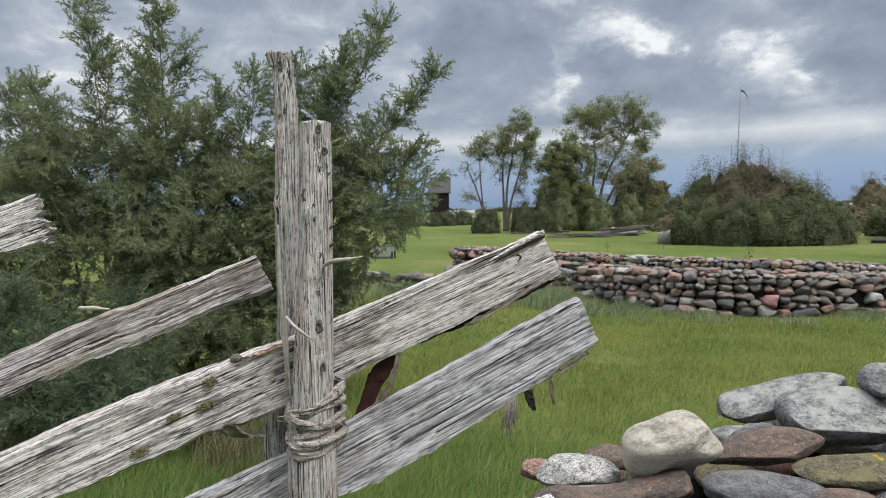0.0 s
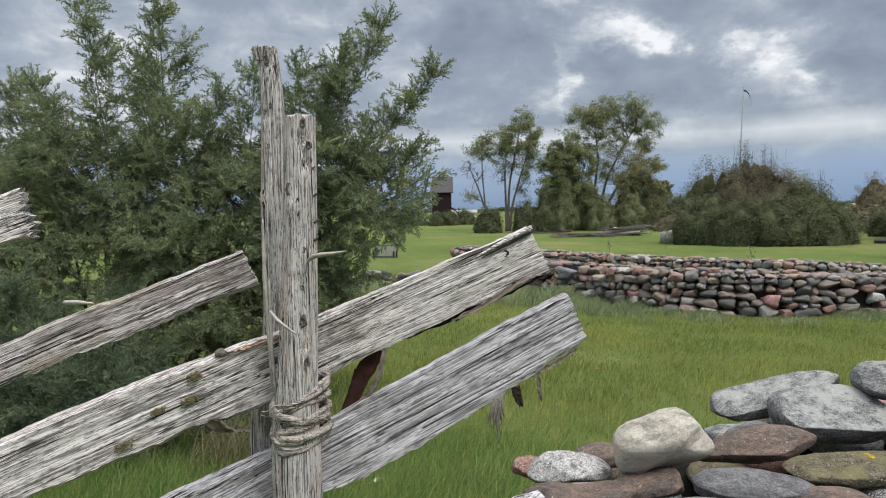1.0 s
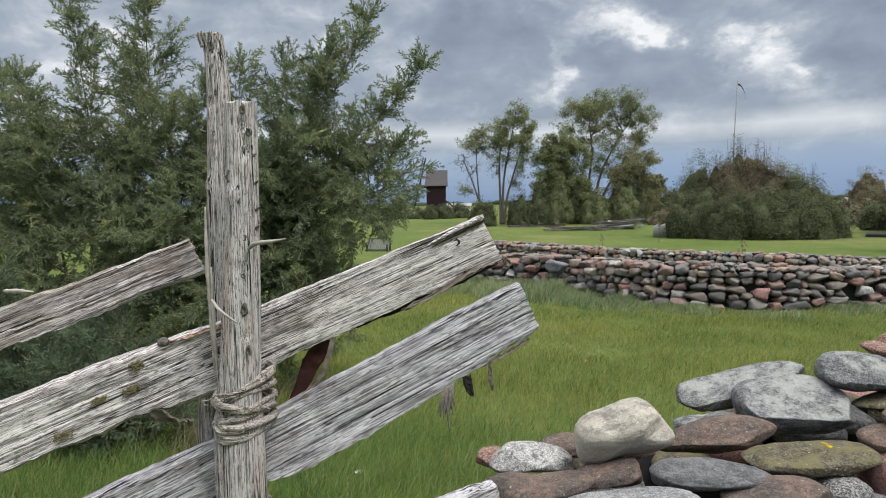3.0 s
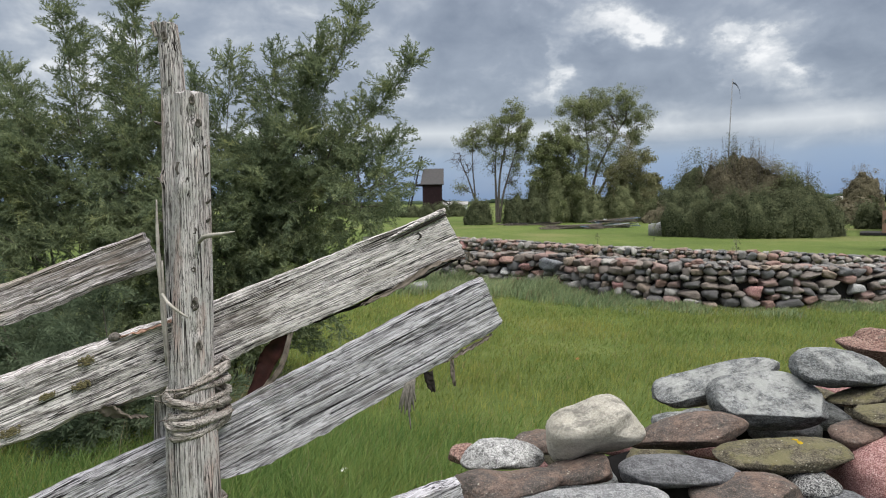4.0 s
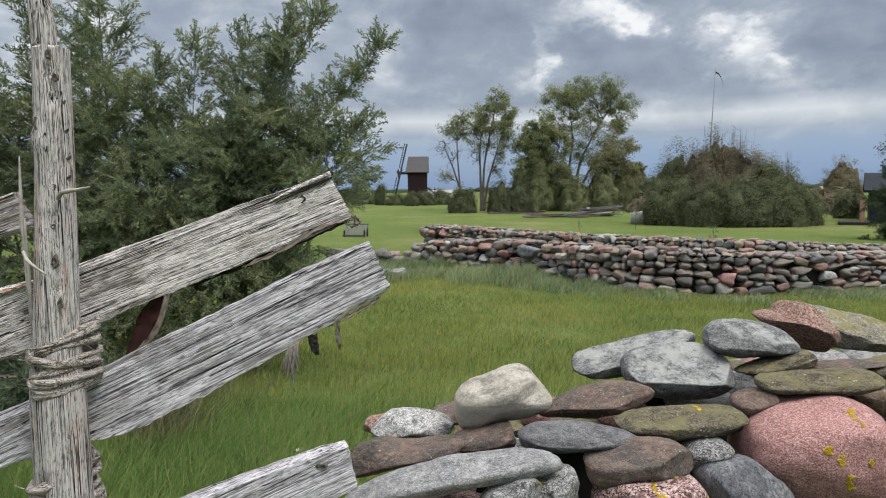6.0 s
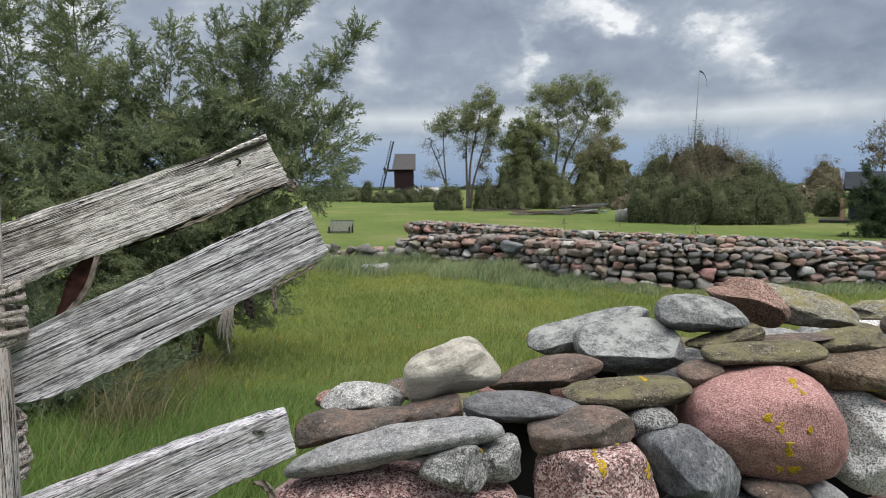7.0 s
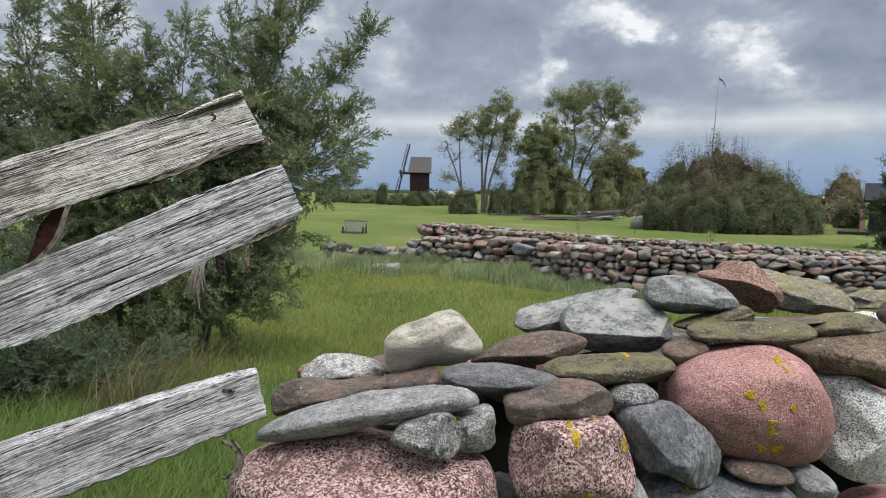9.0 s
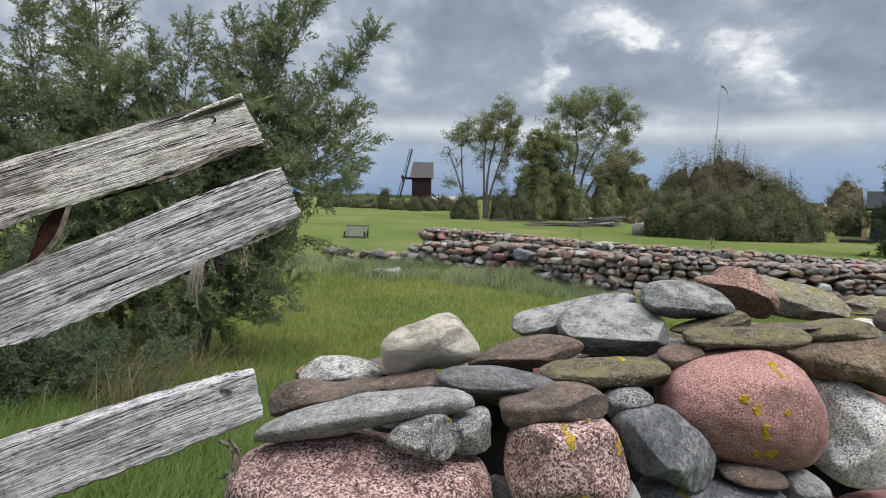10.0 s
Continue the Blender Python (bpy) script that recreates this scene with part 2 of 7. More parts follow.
def granite(name, main, light, dark, grain=430.0, dark_part=0.0, crust=None, cloud=0.10, crust_from=0.56):
    """Coarse-grained stone: crystals of three colours in uneven measure, dark pits, weather stains."""
    n = Nodes(name, 0.88, 0.22)
    v = n.coords()
    bw = n.nt.nodes.new("ShaderNodeSeparateColor")
    n.put(bw.inputs[0], n.cells(v, grain))
    soft = n.noise(v, grain * 0.42, 4, 0.72)
    patch = n.noise(v, 26.0, 6, 0.68)
    f = n.math("ADD", n.math("MULTIPLY", bw.outputs[0], 0.40), n.math("MULTIPLY", soft, 0.60))
    f = n.math("ADD", f, n.math("MULTIPLY", n.math("SUBTRACT", patch, 0.5), 2.0 * cloud))
    half = tuple(0.5 * (a + b) for a, b in zip(main, light))
    col = n.ramp(f, [(0.34 + dark_part, dark), (0.42 + dark_part, tuple(0.62 * m for m in main)), (0.50, main), (0.60, half), (0.70, light)])
    broad = n.noise(v, 9.0, 6, 0.68, 0.3)
    col = n.mix(n.ramp(broad, [(0.36, 0.55), (0.50, 0.0)]), col, tuple(0.45 * m for m in main))
    if crust:
        scab = n.noise(v, 17.0, 9, 0.78, 0.3)
        col = n.mix(n.ramp(scab, [(crust_from, 0.0), (crust_from + 0.05, 0.75)]), col, crust)
    pits = n.cells(v, grain * 0.30, out="Distance")
    hole = n.math("MULTIPLY", n.ramp(pits, [(0.10, 1.0), (0.22, 0.0)]), n.ramp(patch, [(0.46, 0.0), (0.58, 0.8)]))
    col = n.mix(hole, col, tuple(0.6 * d for d in dark))
    nrm = n.bump(hole, -0.7, 0.003, n.bump(soft, 0.8, 0.004, n.bump(broad, 0.6, 0.012)))
    return n.done(col, nrm)


def fieldstone(name, main, second, crust=None, streak=None, rough=0.85, amount=0.55, flecks=0.0, k=1.0, upper=None, drips=None):
    """Dense stone with clouding, veins, fine grain, and patches of crust lichen; upper: a colour on faces that look up,
    growth on most stones, painted top light on the layered grey; drips: pale upright streaks.
    """
    n = Nodes(name, rough, 0.28)
    v = n.coords(streak or (1, 1, 1.5))
    o = n.coords()
    a = n.noise(v, 14.0, 7, 0.66, 0.6)
    s = n.noise(v, 46.0, 8, 0.72, 0.5)
    b = n.noise(o, 150.0, 5, 0.75)
    col = n.mix(n.ramp(a, [(0.40, 0.0), (0.56, 1.0)]), main, second)
    col = n.mix(n.ramp(s, [(0.38, 0.9 * k), (0.48, 0.0)]), col, tuple(0.34 * m for m in second))
    col = n.mix(n.ramp(s, [(0.53, 0.0), (0.62, 0.8 * k)]), col, tuple(min(0.8, 1.6 * m + 0.02) for m in main))
    vein = n.ramp(n.math("ABSOLUTE", n.math("SUBTRACT", n.noise(v, 8.0, 6, 0.7, 0.8), 0.5)), [(0.008, 1.0), (0.018, 0.0)])
    col = n.mix(n.math("MULTIPLY", vein, 0.6 * k), col, tuple(0.3 * m for m in second))
    col = n.mix(n.ramp(b, [(0.38, 0.85 * k), (0.45, 0.0)]), col, tuple(0.3 * m for m in main))
    col = n.mix(n.ramp(b, [(0.55, 0.0), (0.62, 0.6 * k)]), col, tuple(min(0.8, 1.7 * m + 0.03) for m in main))
    grit = n.noise(o, 360.0, 2, 0.65)
    col = n.mix(n.ramp(grit, [(0.38, 0.75 * k), (0.46, 0.0)]), col, tuple(0.3 * m for m in second))
    col = n.mix(n.ramp(grit, [(0.56, 0.0), (0.64, 0.7 * k)]), col, tuple(min(0.8, 1.7 * m + 0.03) for m in main))
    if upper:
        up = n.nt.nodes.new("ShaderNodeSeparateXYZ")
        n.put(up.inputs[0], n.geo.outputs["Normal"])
        # colour by upward normal: growth, and painted top light on layered grey
        growth_or_top_light = n.math("MULTIPLY", n.ramp(up.outputs[2], [(0.45, 0.0), (0.85, 1.0)]), n.ramp(n.noise(o, 20.0, 7, 0.72), [(0.46, 0.0), (0.58, 0.75)]))
        col = n.mix(growth_or_top_light, col, upper)
    if drips:
        run = n.noise(n.coords((1, 1, 0.10)), 150.0, 5, 0.7)
        where = n.noise(o, 13.0, 6, 0.7)
        col = n.mix(n.math("MULTIPLY", n.ramp(run, [(0.42, 0.0), (0.60, 0.9)]), n.ramp(where, [(0.42, 0.0), (0.58, 1.0)])), col, drips)
    if crust:
        patch = n.noise(o, 22.0, 9, 0.76, 0.3)
        col = n.mix(n.ramp(patch, [(amount, 0.0), (amount + 0.045, 0.85)]), col, crust)
    if flecks:
        dots = n.cells(o, 110.0, out="Distance")
        gate = n.noise(o, 26.0, 4, 0.6)
        spot = n.math("MULTIPLY", n.ramp(dots, [(0.13, 1.0), (0.24, 0.0)]), n.ramp(gate, [(0.53, 0.0), (0.60, 1.0)]))
        col = n.mix(n.math("MULTIPLY", spot, flecks), col, (0.50, 0.48, 0.40))
    nrm = n.bump(vein, -0.4 * k, 0.004, n.bump(b, 0.7, 0.004, n.bump(s, 0.6 + 0.4 * k, 0.011, n.bump(a, 0.6, 0.02))))
    return n.done(col, nrm)


OLIVE_FILM = (0.185, 0.17, 0.085)
STONE = {
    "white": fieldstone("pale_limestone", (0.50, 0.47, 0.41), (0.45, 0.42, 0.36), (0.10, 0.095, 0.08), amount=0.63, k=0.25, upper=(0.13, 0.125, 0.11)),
    "chalk": fieldstone("chalky_stone", (0.52, 0.52, 0.505), (0.36, 0.36, 0.355), (0.10, 0.10, 0.097), amount=0.585, k=1.0),
    "brown": fieldstone("brown_stone", (0.185, 0.13, 0.105), (0.095, 0.085, 0.078), (0.25, 0.225, 0.18), amount=0.66, flecks=0.8, k=0.45),
    "brownlichen": fieldstone("brown_lichened_stone", (0.20, 0.145, 0.10), (0.135, 0.105, 0.08), (0.34, 0.30, 0.225), amount=0.57, flecks=0.9, k=0.9),
    "grey": fieldstone("smooth_grey_stone", (0.34, 0.34, 0.342), (0.235, 0.24, 0.248), (0.43, 0.43, 0.425), amount=0.60, k=0.6),
    "darkgrey": fieldstone("dark_grey_stone", (0.17, 0.172, 0.18), (0.105, 0.106, 0.114), (0.26, 0.255, 0.245), amount=0.62, k=0.5),
    # the pale upper colour is sky light painted on its top faces
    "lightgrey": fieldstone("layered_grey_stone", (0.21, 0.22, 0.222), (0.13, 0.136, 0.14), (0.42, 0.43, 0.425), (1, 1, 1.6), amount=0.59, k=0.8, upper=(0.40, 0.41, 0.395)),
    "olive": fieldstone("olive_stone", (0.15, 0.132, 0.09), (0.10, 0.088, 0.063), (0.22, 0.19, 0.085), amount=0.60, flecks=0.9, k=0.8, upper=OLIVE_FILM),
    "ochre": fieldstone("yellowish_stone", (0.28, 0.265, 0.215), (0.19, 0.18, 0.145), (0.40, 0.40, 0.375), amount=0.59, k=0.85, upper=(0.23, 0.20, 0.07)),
    "slate": fieldstone("slate_blue_stone", (0.10, 0.108, 0.125), (0.155, 0.163, 0.178), (0.33, 0.34, 0.345), (2.2, 2.2, 0.8), amount=0.62, k=0.8, drips=(0.36, 0.37, 0.38)),
    "speckle": granite("speckled_granite", (0.58, 0.58, 0.58), (0.80, 0.80, 0.79), (0.06, 0.06, 0.062), 560, 0.015, None, 0.10),
    "spotted": fieldstone("spotted_stone", (0.38, 0.385, 0.38), (0.23, 0.235, 0.235), (0.035, 0.036, 0.036), amount=0.535, k=1.0),
    "dotted": granite("fine_dark_granite", (0.19, 0.19, 0.19), (0.40, 0.40, 0.395), (0.04, 0.04, 0.042), 480, 0.02, None, 0.05),
    "pink": granite("pink_granite", (0.335, 0.17, 0.16), (0.52, 0.345, 0.325), (0.15, 0.072, 0.07), 620, -0.05, (0.21, 0.105, 0.10), 0.10, 0.585),
    "coarsepink": granite("coarse_pink_granite", (0.30, 0.17, 0.16), (0.55, 0.46, 0.44), (0.05, 0.032, 0.033), 330, 0.0, (0.085, 0.058, 0.058), 0.2, 0.545),
    "red": granite("red_granite", (0.25, 0.145, 0.12), (0.42, 0.31, 0.26), (0.07, 0.042, 0.038), 420, 0.01, (0.14, 0.12, 0.10), 0.10),
}
LICHEN = plain("yellow_lichen", (0.52, 0.36, 0.02), 0.95, 0.25, 120)


def rubble():
    """Field stones of many colours, one to each stone."""
    n = Nodes("field_stones", 0.85, 0.25)
    v = n.coords()
    r = n.info.outputs["Random"]
    isl = n.geo.outputs["Random Per Island"]
    pick = n.math("FRACT", n.math("ADD", n.math("MULTIPLY", r, 7.31), isl))
    base = n.ramp(pick, [(0.0, (0.17, 0.165, 0.16)), (0.12, (0.25, 0.235, 0.222)), (0.25, (0.12, 0.117, 0.117)), (0.34, (0.27, 0.19, 0.17)), (0.46, (0.19, 0.165, 0.148)),
                         (0.58, (0.36, 0.345, 0.325)), (0.65, (0.15, 0.15, 0.155)), (0.73, (0.25, 0.16, 0.135)), (0.82, (0.30, 0.24, 0.195)), (0.90, (0.225, 0.19, 0.168))], True)
    a = n.noise(v, 12.0, 6, 0.65)
    b = n.noise(v, 55.0, 4, 0.7)
    col = n.mix(n.ramp(a, [(0.33, 0.5), (0.52, 0.0)]), base, (0.09, 0.083, 0.077))
    col = n.mix(n.ramp(b, [(0.62, 0.0), (0.74, 0.35)]), col, (0.295, 0.287, 0.271))
    return n.done(col, n.bump(b, 0.6, 0.01, n.bump(a, 0.5, 0.03)))


RUBBLE = rubble()
SOIL_CORE = plain("earth_and_chips", (0.05, 0.046, 0.042), 0.95, 0.3, 30)
# near black, so that the shade of the gaps is in the colour
SHADE_CORE = plain("shade_black_core", (0.010, 0.0095, 0.010), 0.95, 0.3, 12)


def grass_blades(name, low, high, dry, dry_part):
    n = Nodes(name, 0.6, 0.25)
    r = n.geo.outputs["Random Per Island"]
    v = n.coords((1, 1, 1), False)
    patch = n.noise(v, 0.55, 5, 0.62)
    f = n.math("ADD", n.math("MULTIPLY", r, 0.30), n.math("MULTIPLY", patch, 0.70))
    yellow = tuple(1.1 * h + a for h, a in zip(high, (0.05, 0.01, 0.0)))
    col = n.ramp(f, [(0.34, low), (0.52, high), (0.66, yellow)])
    col = n.mix(n.ramp(r, [(1 - dry_part - 0.01, 0.0), (1 - dry_part, 0.85)]), col, dry)
    return n.thin(col, 0.45)


GRASS = grass_blades("meadow_grass", (0.12, 0.17, 0.042), (0.245, 0.28, 0.078), (0.29, 0.26, 0.13), 0.06)
GRASS_NEAR = grass_blades("fresh_grass", (0.085, 0.16, 0.042), (0.18, 0.27, 0.08), (0.27, 0.25, 0.13), 0.05)
GRASS_TALL = grass_blades("rough_grass", (0.135, 0.195, 0.10), (0.29, 0.36, 0.19), (0.26, 0.23, 0.13), 0.12)
STRAW = grass_blades("dry_grass", (0.10, 0.105, 0.05), (0.19, 0.18, 0.095), (0.30, 0.26, 0.16), 0.15)


def foliage(name, low, high, tips=None):
    n = Nodes(name, 0.8, 0.12)
    r = n.geo.outputs["Random Per Island"]
    patch = n.noise(n.coords((1, 1, 1), False), 3.6, 5, 0.66)
    f = n.math("ADD", n.math("MULTIPLY", r, 0.16), n.math("MULTIPLY", patch, 0.84))
    col = n.ramp(f, [(0.33, low), (0.60, high)] + ([(0.72, tips)] if tips else []))
    return n.thin(col, 0.42)


JUNIPER = foliage("juniper_needles", (0.095, 0.128, 0.082), (0.23, 0.27, 0.145), (0.41, 0.41, 0.18))
JUNIPER_BLUE = foliage("blue_juniper_needles", (0.06, 0.088, 0.055), (0.135, 0.172, 0.105))
LEAF_TREE = foliage("tree_leaves", (0.135, 0.16, 0.08), (0.25, 0.275, 0.14))
LEAF_DARK = foliage("thicket_leaves", (0.065, 0.08, 0.045), (0.125, 0.138, 0.075))
LEAF_WILLOW = foliage("willow_leaves", (0.11, 0.13, 0.068), (0.20, 0.215, 0.11))
LEAF_BROWN = foliage("autumn_twigs", (0.115, 0.102, 0.068), (0.20, 0.178, 0.12))
CONIFER = foliage("dark_conifer_needles", (0.03, 0.05, 0.03), (0.075, 0.105, 0.055))
LEAF_OLIVE = foliage("olive_leaves", (0.145, 0.148, 0.08), (0.25, 0.245, 0.135))
BIRCH = plain("birch_bark", (0.42, 0.40, 0.37), 0.8, 0.3, 6)


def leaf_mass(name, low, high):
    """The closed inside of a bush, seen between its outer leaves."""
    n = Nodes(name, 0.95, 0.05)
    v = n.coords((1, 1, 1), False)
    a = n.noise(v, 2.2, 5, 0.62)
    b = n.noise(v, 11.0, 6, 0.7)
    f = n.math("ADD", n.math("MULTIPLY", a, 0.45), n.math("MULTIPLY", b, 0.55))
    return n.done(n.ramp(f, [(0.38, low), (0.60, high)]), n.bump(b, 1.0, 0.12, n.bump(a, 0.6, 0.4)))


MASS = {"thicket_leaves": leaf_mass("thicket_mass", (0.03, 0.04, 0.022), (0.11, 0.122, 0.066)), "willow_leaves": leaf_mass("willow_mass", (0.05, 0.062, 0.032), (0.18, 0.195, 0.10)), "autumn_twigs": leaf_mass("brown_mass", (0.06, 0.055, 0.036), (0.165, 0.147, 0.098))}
BARK = plain("tree_bark", (0.16, 0.14, 0.12), 0.9, 0.3, 14)


def ground_material():
    n = Nodes("lawn", 0.95, 0.1)
    v = n.coords((1, 1, 1), False)
    big = n.noise(v, 0.16, 4, 0.6)
    mid = n.noise(v, 1.3, 5, 0.62)
    fine = n.noise(v, 26.0, 5, 0.75)
    f = n.math("ADD", n.math("MULTIPLY", big, 0.4), n.math("ADD", n.math("MULTIPLY", mid, 0.3), n.math("MULTIPLY", fine, 0.3)))
    col = n.ramp(f, [(0.34, (0.062, 0.09, 0.024)), (0.50, (0.092, 0.128, 0.033)), (0.64, (0.14, 0.162, 0.052))])
    bare = n.noise(v, 0.07, 5, 0.65)
    col = n.mix(n.ramp(bare, [(0.52, 0.0), (0.64, 0.6)]), col, (0.20, 0.185, 0.085))
    return n.done(col, n.bump(fine, 0.8, 0.04))


LAWN = ground_material()
MILL_WOOD = plain("dark_red_boards", (0.022, 0.008, 0.011), 0.8, 0.25, 3)
SHINGLE = plain("grey_wood_shingles", (0.09, 0.086, 0.088), 0.9, 0.12, 4)
TAR = plain("tarred_timber", (0.03, 0.028, 0.027), 0.8, 0.2, 6)
CONCRETE = plain("concrete", (0.34, 0.335, 0.32), 0.9, 0.15, 8)
WHITE_PAINT = plain("white_paint", (0.62, 0.64, 0.66), 0.6, 0.08, 5)
BLUE_SHEET = plain("blue_grey_sheet", (0.16, 0.22, 0.30), 0.6, 0.15, 5)
OLD_PLANK = plain("old_planks", (0.20, 0.17, 0.145), 0.9, 0.25, 6)
ROOF_DARK = plain("dark_roofing", (0.03, 0.035, 0.042), 0.95, 0.15, 3, 0.1)
HOUSE_DARK = plain("dark_house_boards", (0.03, 0.034, 0.045), 0.9, 0.2, 3, 0.1)
HOUSE_TRIM = plain("terracotta_post", (0.30, 0.19, 0.14), 0.8, 0.15, 6)
GLASS = plain("window_glass", (0.04, 0.05, 0.06), 0.08, 0.1, 2, 0.6)
FLOWER = plain("orange_petals", (0.55, 0.16, 0.06), 0.6, 0.2, 60)
FLOWER_WHITE = plain("white_petals", (0.7, 0.7, 0.66), 0.6, 0.1, 60)
PALE_SLAT = plain("bleached_slats", (0.16, 0.17, 0.15), 0.9, 0.2, 12)
POLE_GREY = plain("weathered_pole_paint", (0.22, 0.22, 0.22), 0.8, 0.1, 6)
PENNANT = plain("dark_cloth", (0.05, 0.06, 0.08), 0.9, 0.2, 10)

# ---- helpers for meshes ----
def raw_mesh(name, V, F):
    """A mesh from arrays of corners and of faces with equally many corners."""
    V, F = np.asarray(V, np.float32), np.asarray(F, np.int32)
    me = bpy.data.meshes.new(name)
    k = F.shape[1]
    me.vertices.add(len(V)), me.loops.add(F.size), me.polygons.add(len(F))
    me.vertices.foreach_set("co", V.ravel())
    me.loops.foreach_set("vertex_index", F.ravel())
    me.polygons.foreach_set("loop_start", np.arange(0, F.size, k, dtype=np.int32))
    me.update(calc_edges=True)
    return me


def smooth(me, on=True):
    me.polygons.foreach_set("use_smooth", np.full(len(me.polygons), on))
    return me


def mesh_part(name, me, material, parent=None, label="", m=None):
    if not me.materials:
        me.materials.append(material)
    ob = new(name, me)
    if parent is not None:
        ob.parent = parent
    if m is not None:
        ob.matrix_basis = m
    return tagged(ob, label)


def part(name, bm, material, parent=None, label="", m=None, soft=False):
    me = bpy.data.meshes.new(name)
    bm.to_mesh(me)
    bm.free()
    smooth(me, soft)
    return mesh_part(name, me, material, parent, label, m)


def thing(name, x, y, z, label, category, group="", kind="", rz=0.0):
    ob = new(name)
    ob.matrix_world = pose(x, y, z, 0, 0, rz)
    ob.empty_display_size = 0.1
    return tagged(ob, label, category, group, kind)


def box_bm(sx, sy, sz, at=(0, 0, 0), bevel=0.0, turn=None):
    bm = bmesh.new()
    bmesh.ops.create_cube(bm, size=1, matrix=Matrix.Translation(at) @ (turn or Matrix()) @ Matrix.Diagonal((sx, sy, sz, 1)))
    if bevel:
        bmesh.ops.bevel(bm, geom=bm.edges[:], offset=bevel, segments=2, affect="EDGES")
    return bm


def tube(points, radii, sides=8, wob=0.0, seed=0, cap=True):
    """Corners and quads of a tube along points; radii per point; wob: uneven radius."""
    P = np.array(points, float)
    n = len(P)
    T = np.gradient(P, axis=0)
    T /= np.linalg.norm(T, axis=1)[:, None] + 1e-9
    ref = np.array([0.0, 0, 1]) if abs(T[:, 2]).mean() < 0.8 else np.array([0.0, 1, 0])
    A = np.cross(T, ref)
    A /= np.linalg.norm(A, axis=1)[:, None] + 1e-9
    B = np.cross(T, A)
    ang = np.arange(sides) * 2 * math.pi / sides
    R = np.array(radii, float)[:, None] * np.ones((1, sides))
    if wob:
        g = np.random.RandomState(seed)
        R = R * (1 + wob * g.randn(1, sides) * 0.7 + wob * 0.4 * g.randn(n, sides))
    V = P[:, None, :] + R[..., None] * (np.cos(ang)[None, :, None] * A[:, None, :] + np.sin(ang)[None, :, None] * B[:, None, :])
    V = V.reshape(-1, 3)
    F = []
    for i in range(n - 1):
        for j in range(sides):
            k = (j + 1) % sides
            F.append((i * sides + j, i * sides + k, (i + 1) * sides + k, (i + 1) * sides + j))
    if cap:
        for i, flip in ((0, 1), (n - 1, 0)):
            c = len(V)
            V = np.vstack([V, P[i]])
            for j in range(0, sides):
                k = (j + 1) % sides
                a, b = i * sides + j, i * sides + k
                F.append((a, c, c, b) if flip else (a, b, c, c))
    return V, F


def tube_mesh(name, points, radii, sides=8, wob=0.0, seed=0):
    V, F = tube(points, radii, sides, wob, seed)
    me = bpy.data.meshes.new(name)
    me.from_pydata(V.tolist(), [], [tuple(dict.fromkeys(f)) for f in F])
    return smooth(me)


def spline(points, n):
    """n points on a smooth line through the given ones."""
    P = np.array(points, float)
    k = len(P)
    Q = np.vstack([2 * P[0] - P[1], P, 2 * P[-1] - P[-2]])
    out = []
    for s in np.linspace(0, k - 1 - 1e-6, n):
        i = int(s)
        f = s - i
        a, b, c, d = Q[i], Q[i + 1], Q[i + 2], Q[i + 3]
        out.append(0.5 * (2 * b + (c - a) * f + (2 * a - 5 * b + 4 * c - d) * f * f + (3 * b - a - 3 * c + d) * f ** 3))
    return np.array(out)


# ---- ground ----
def ground_z(x, y):
    """The bank falls by half a metre from the fence to the meadow, and a little more to the lawn."""
    t = np.clip((np.asarray(y, float) - 2.5) / 7.0, 0, 1)
    u = np.clip((np.asarray(y, float) - 18.0) / 20.0, 0, 1)
    return -0.5 * t * t * (3 - 2 * t) - 0.22 * u * u * (3 - 2 * u)


def build_ground():
    radii = np.concatenate([np.linspace(0, 24, 61)[1:], np.geomspace(25, 4200, 50)])
    sides = 120
    ang = np.arange(sides) * 2 * math.pi / sides
    X = (radii[:, None] * np.cos(ang)).ravel()
    Y = (radii[:, None] * np.sin(ang)).ravel() + 5.0
    Z = ground_z(X, Y)
    near = np.exp(-((X ** 2 + (Y - 5) ** 2) / 30.0 ** 2))
    bumps = np.array([noise.noise((x * 0.55, y * 0.55, 3.0)) if r > 0.05 else 0 for x, y, r in zip(X, Y, near)])
    Z = Z + 0.035 * bumps * near
    V = np.column_stack([X, Y, Z])
    V = np.vstack([V, [0, 5, ground_z(0, 5)]])
    F = []
    for i in range(len(radii) - 1):
        for j in range(sides):
            k = (j + 1) % sides
            F.append((i * sides + j, (i + 1) * sides + j, (i + 1) * sides + k, i * sides + k))
    T = [(len(V) - 1, j, (j + 1) % sides) for j in range(sides)]
    me = bpy.data.meshes.new("ground")
    me.from_pydata(V.tolist(), [], F + T)
    return tagged(mesh_part("ground", smooth(me), LAWN, None, "green grass meadow and mown lawn running to the horizon"), kind="structure", category="ground")


ground = build_ground()


# ---- stones ----
def ico(level):
    bm = bmesh.new()
    bmesh.ops.create_icosphere(bm, subdivisions=level, radius=1)
    V = np.array([v.co[:] for v in bm.verts])
    F = np.array([[v.index for v in f.verts] for f in bm.faces], np.int32)
    bm.free()
    return V, F


ICO = {k: ico(k) for k in (1, 2, 3, 4, 5)}


def fbm(P, scale, seed, octaves=3):
    out = np.zeros(len(P))
    for i, p in enumerate(P * scale + seed):
        out[i] = noise.fractal(p, 0.8, 2.1, octaves)
    return out


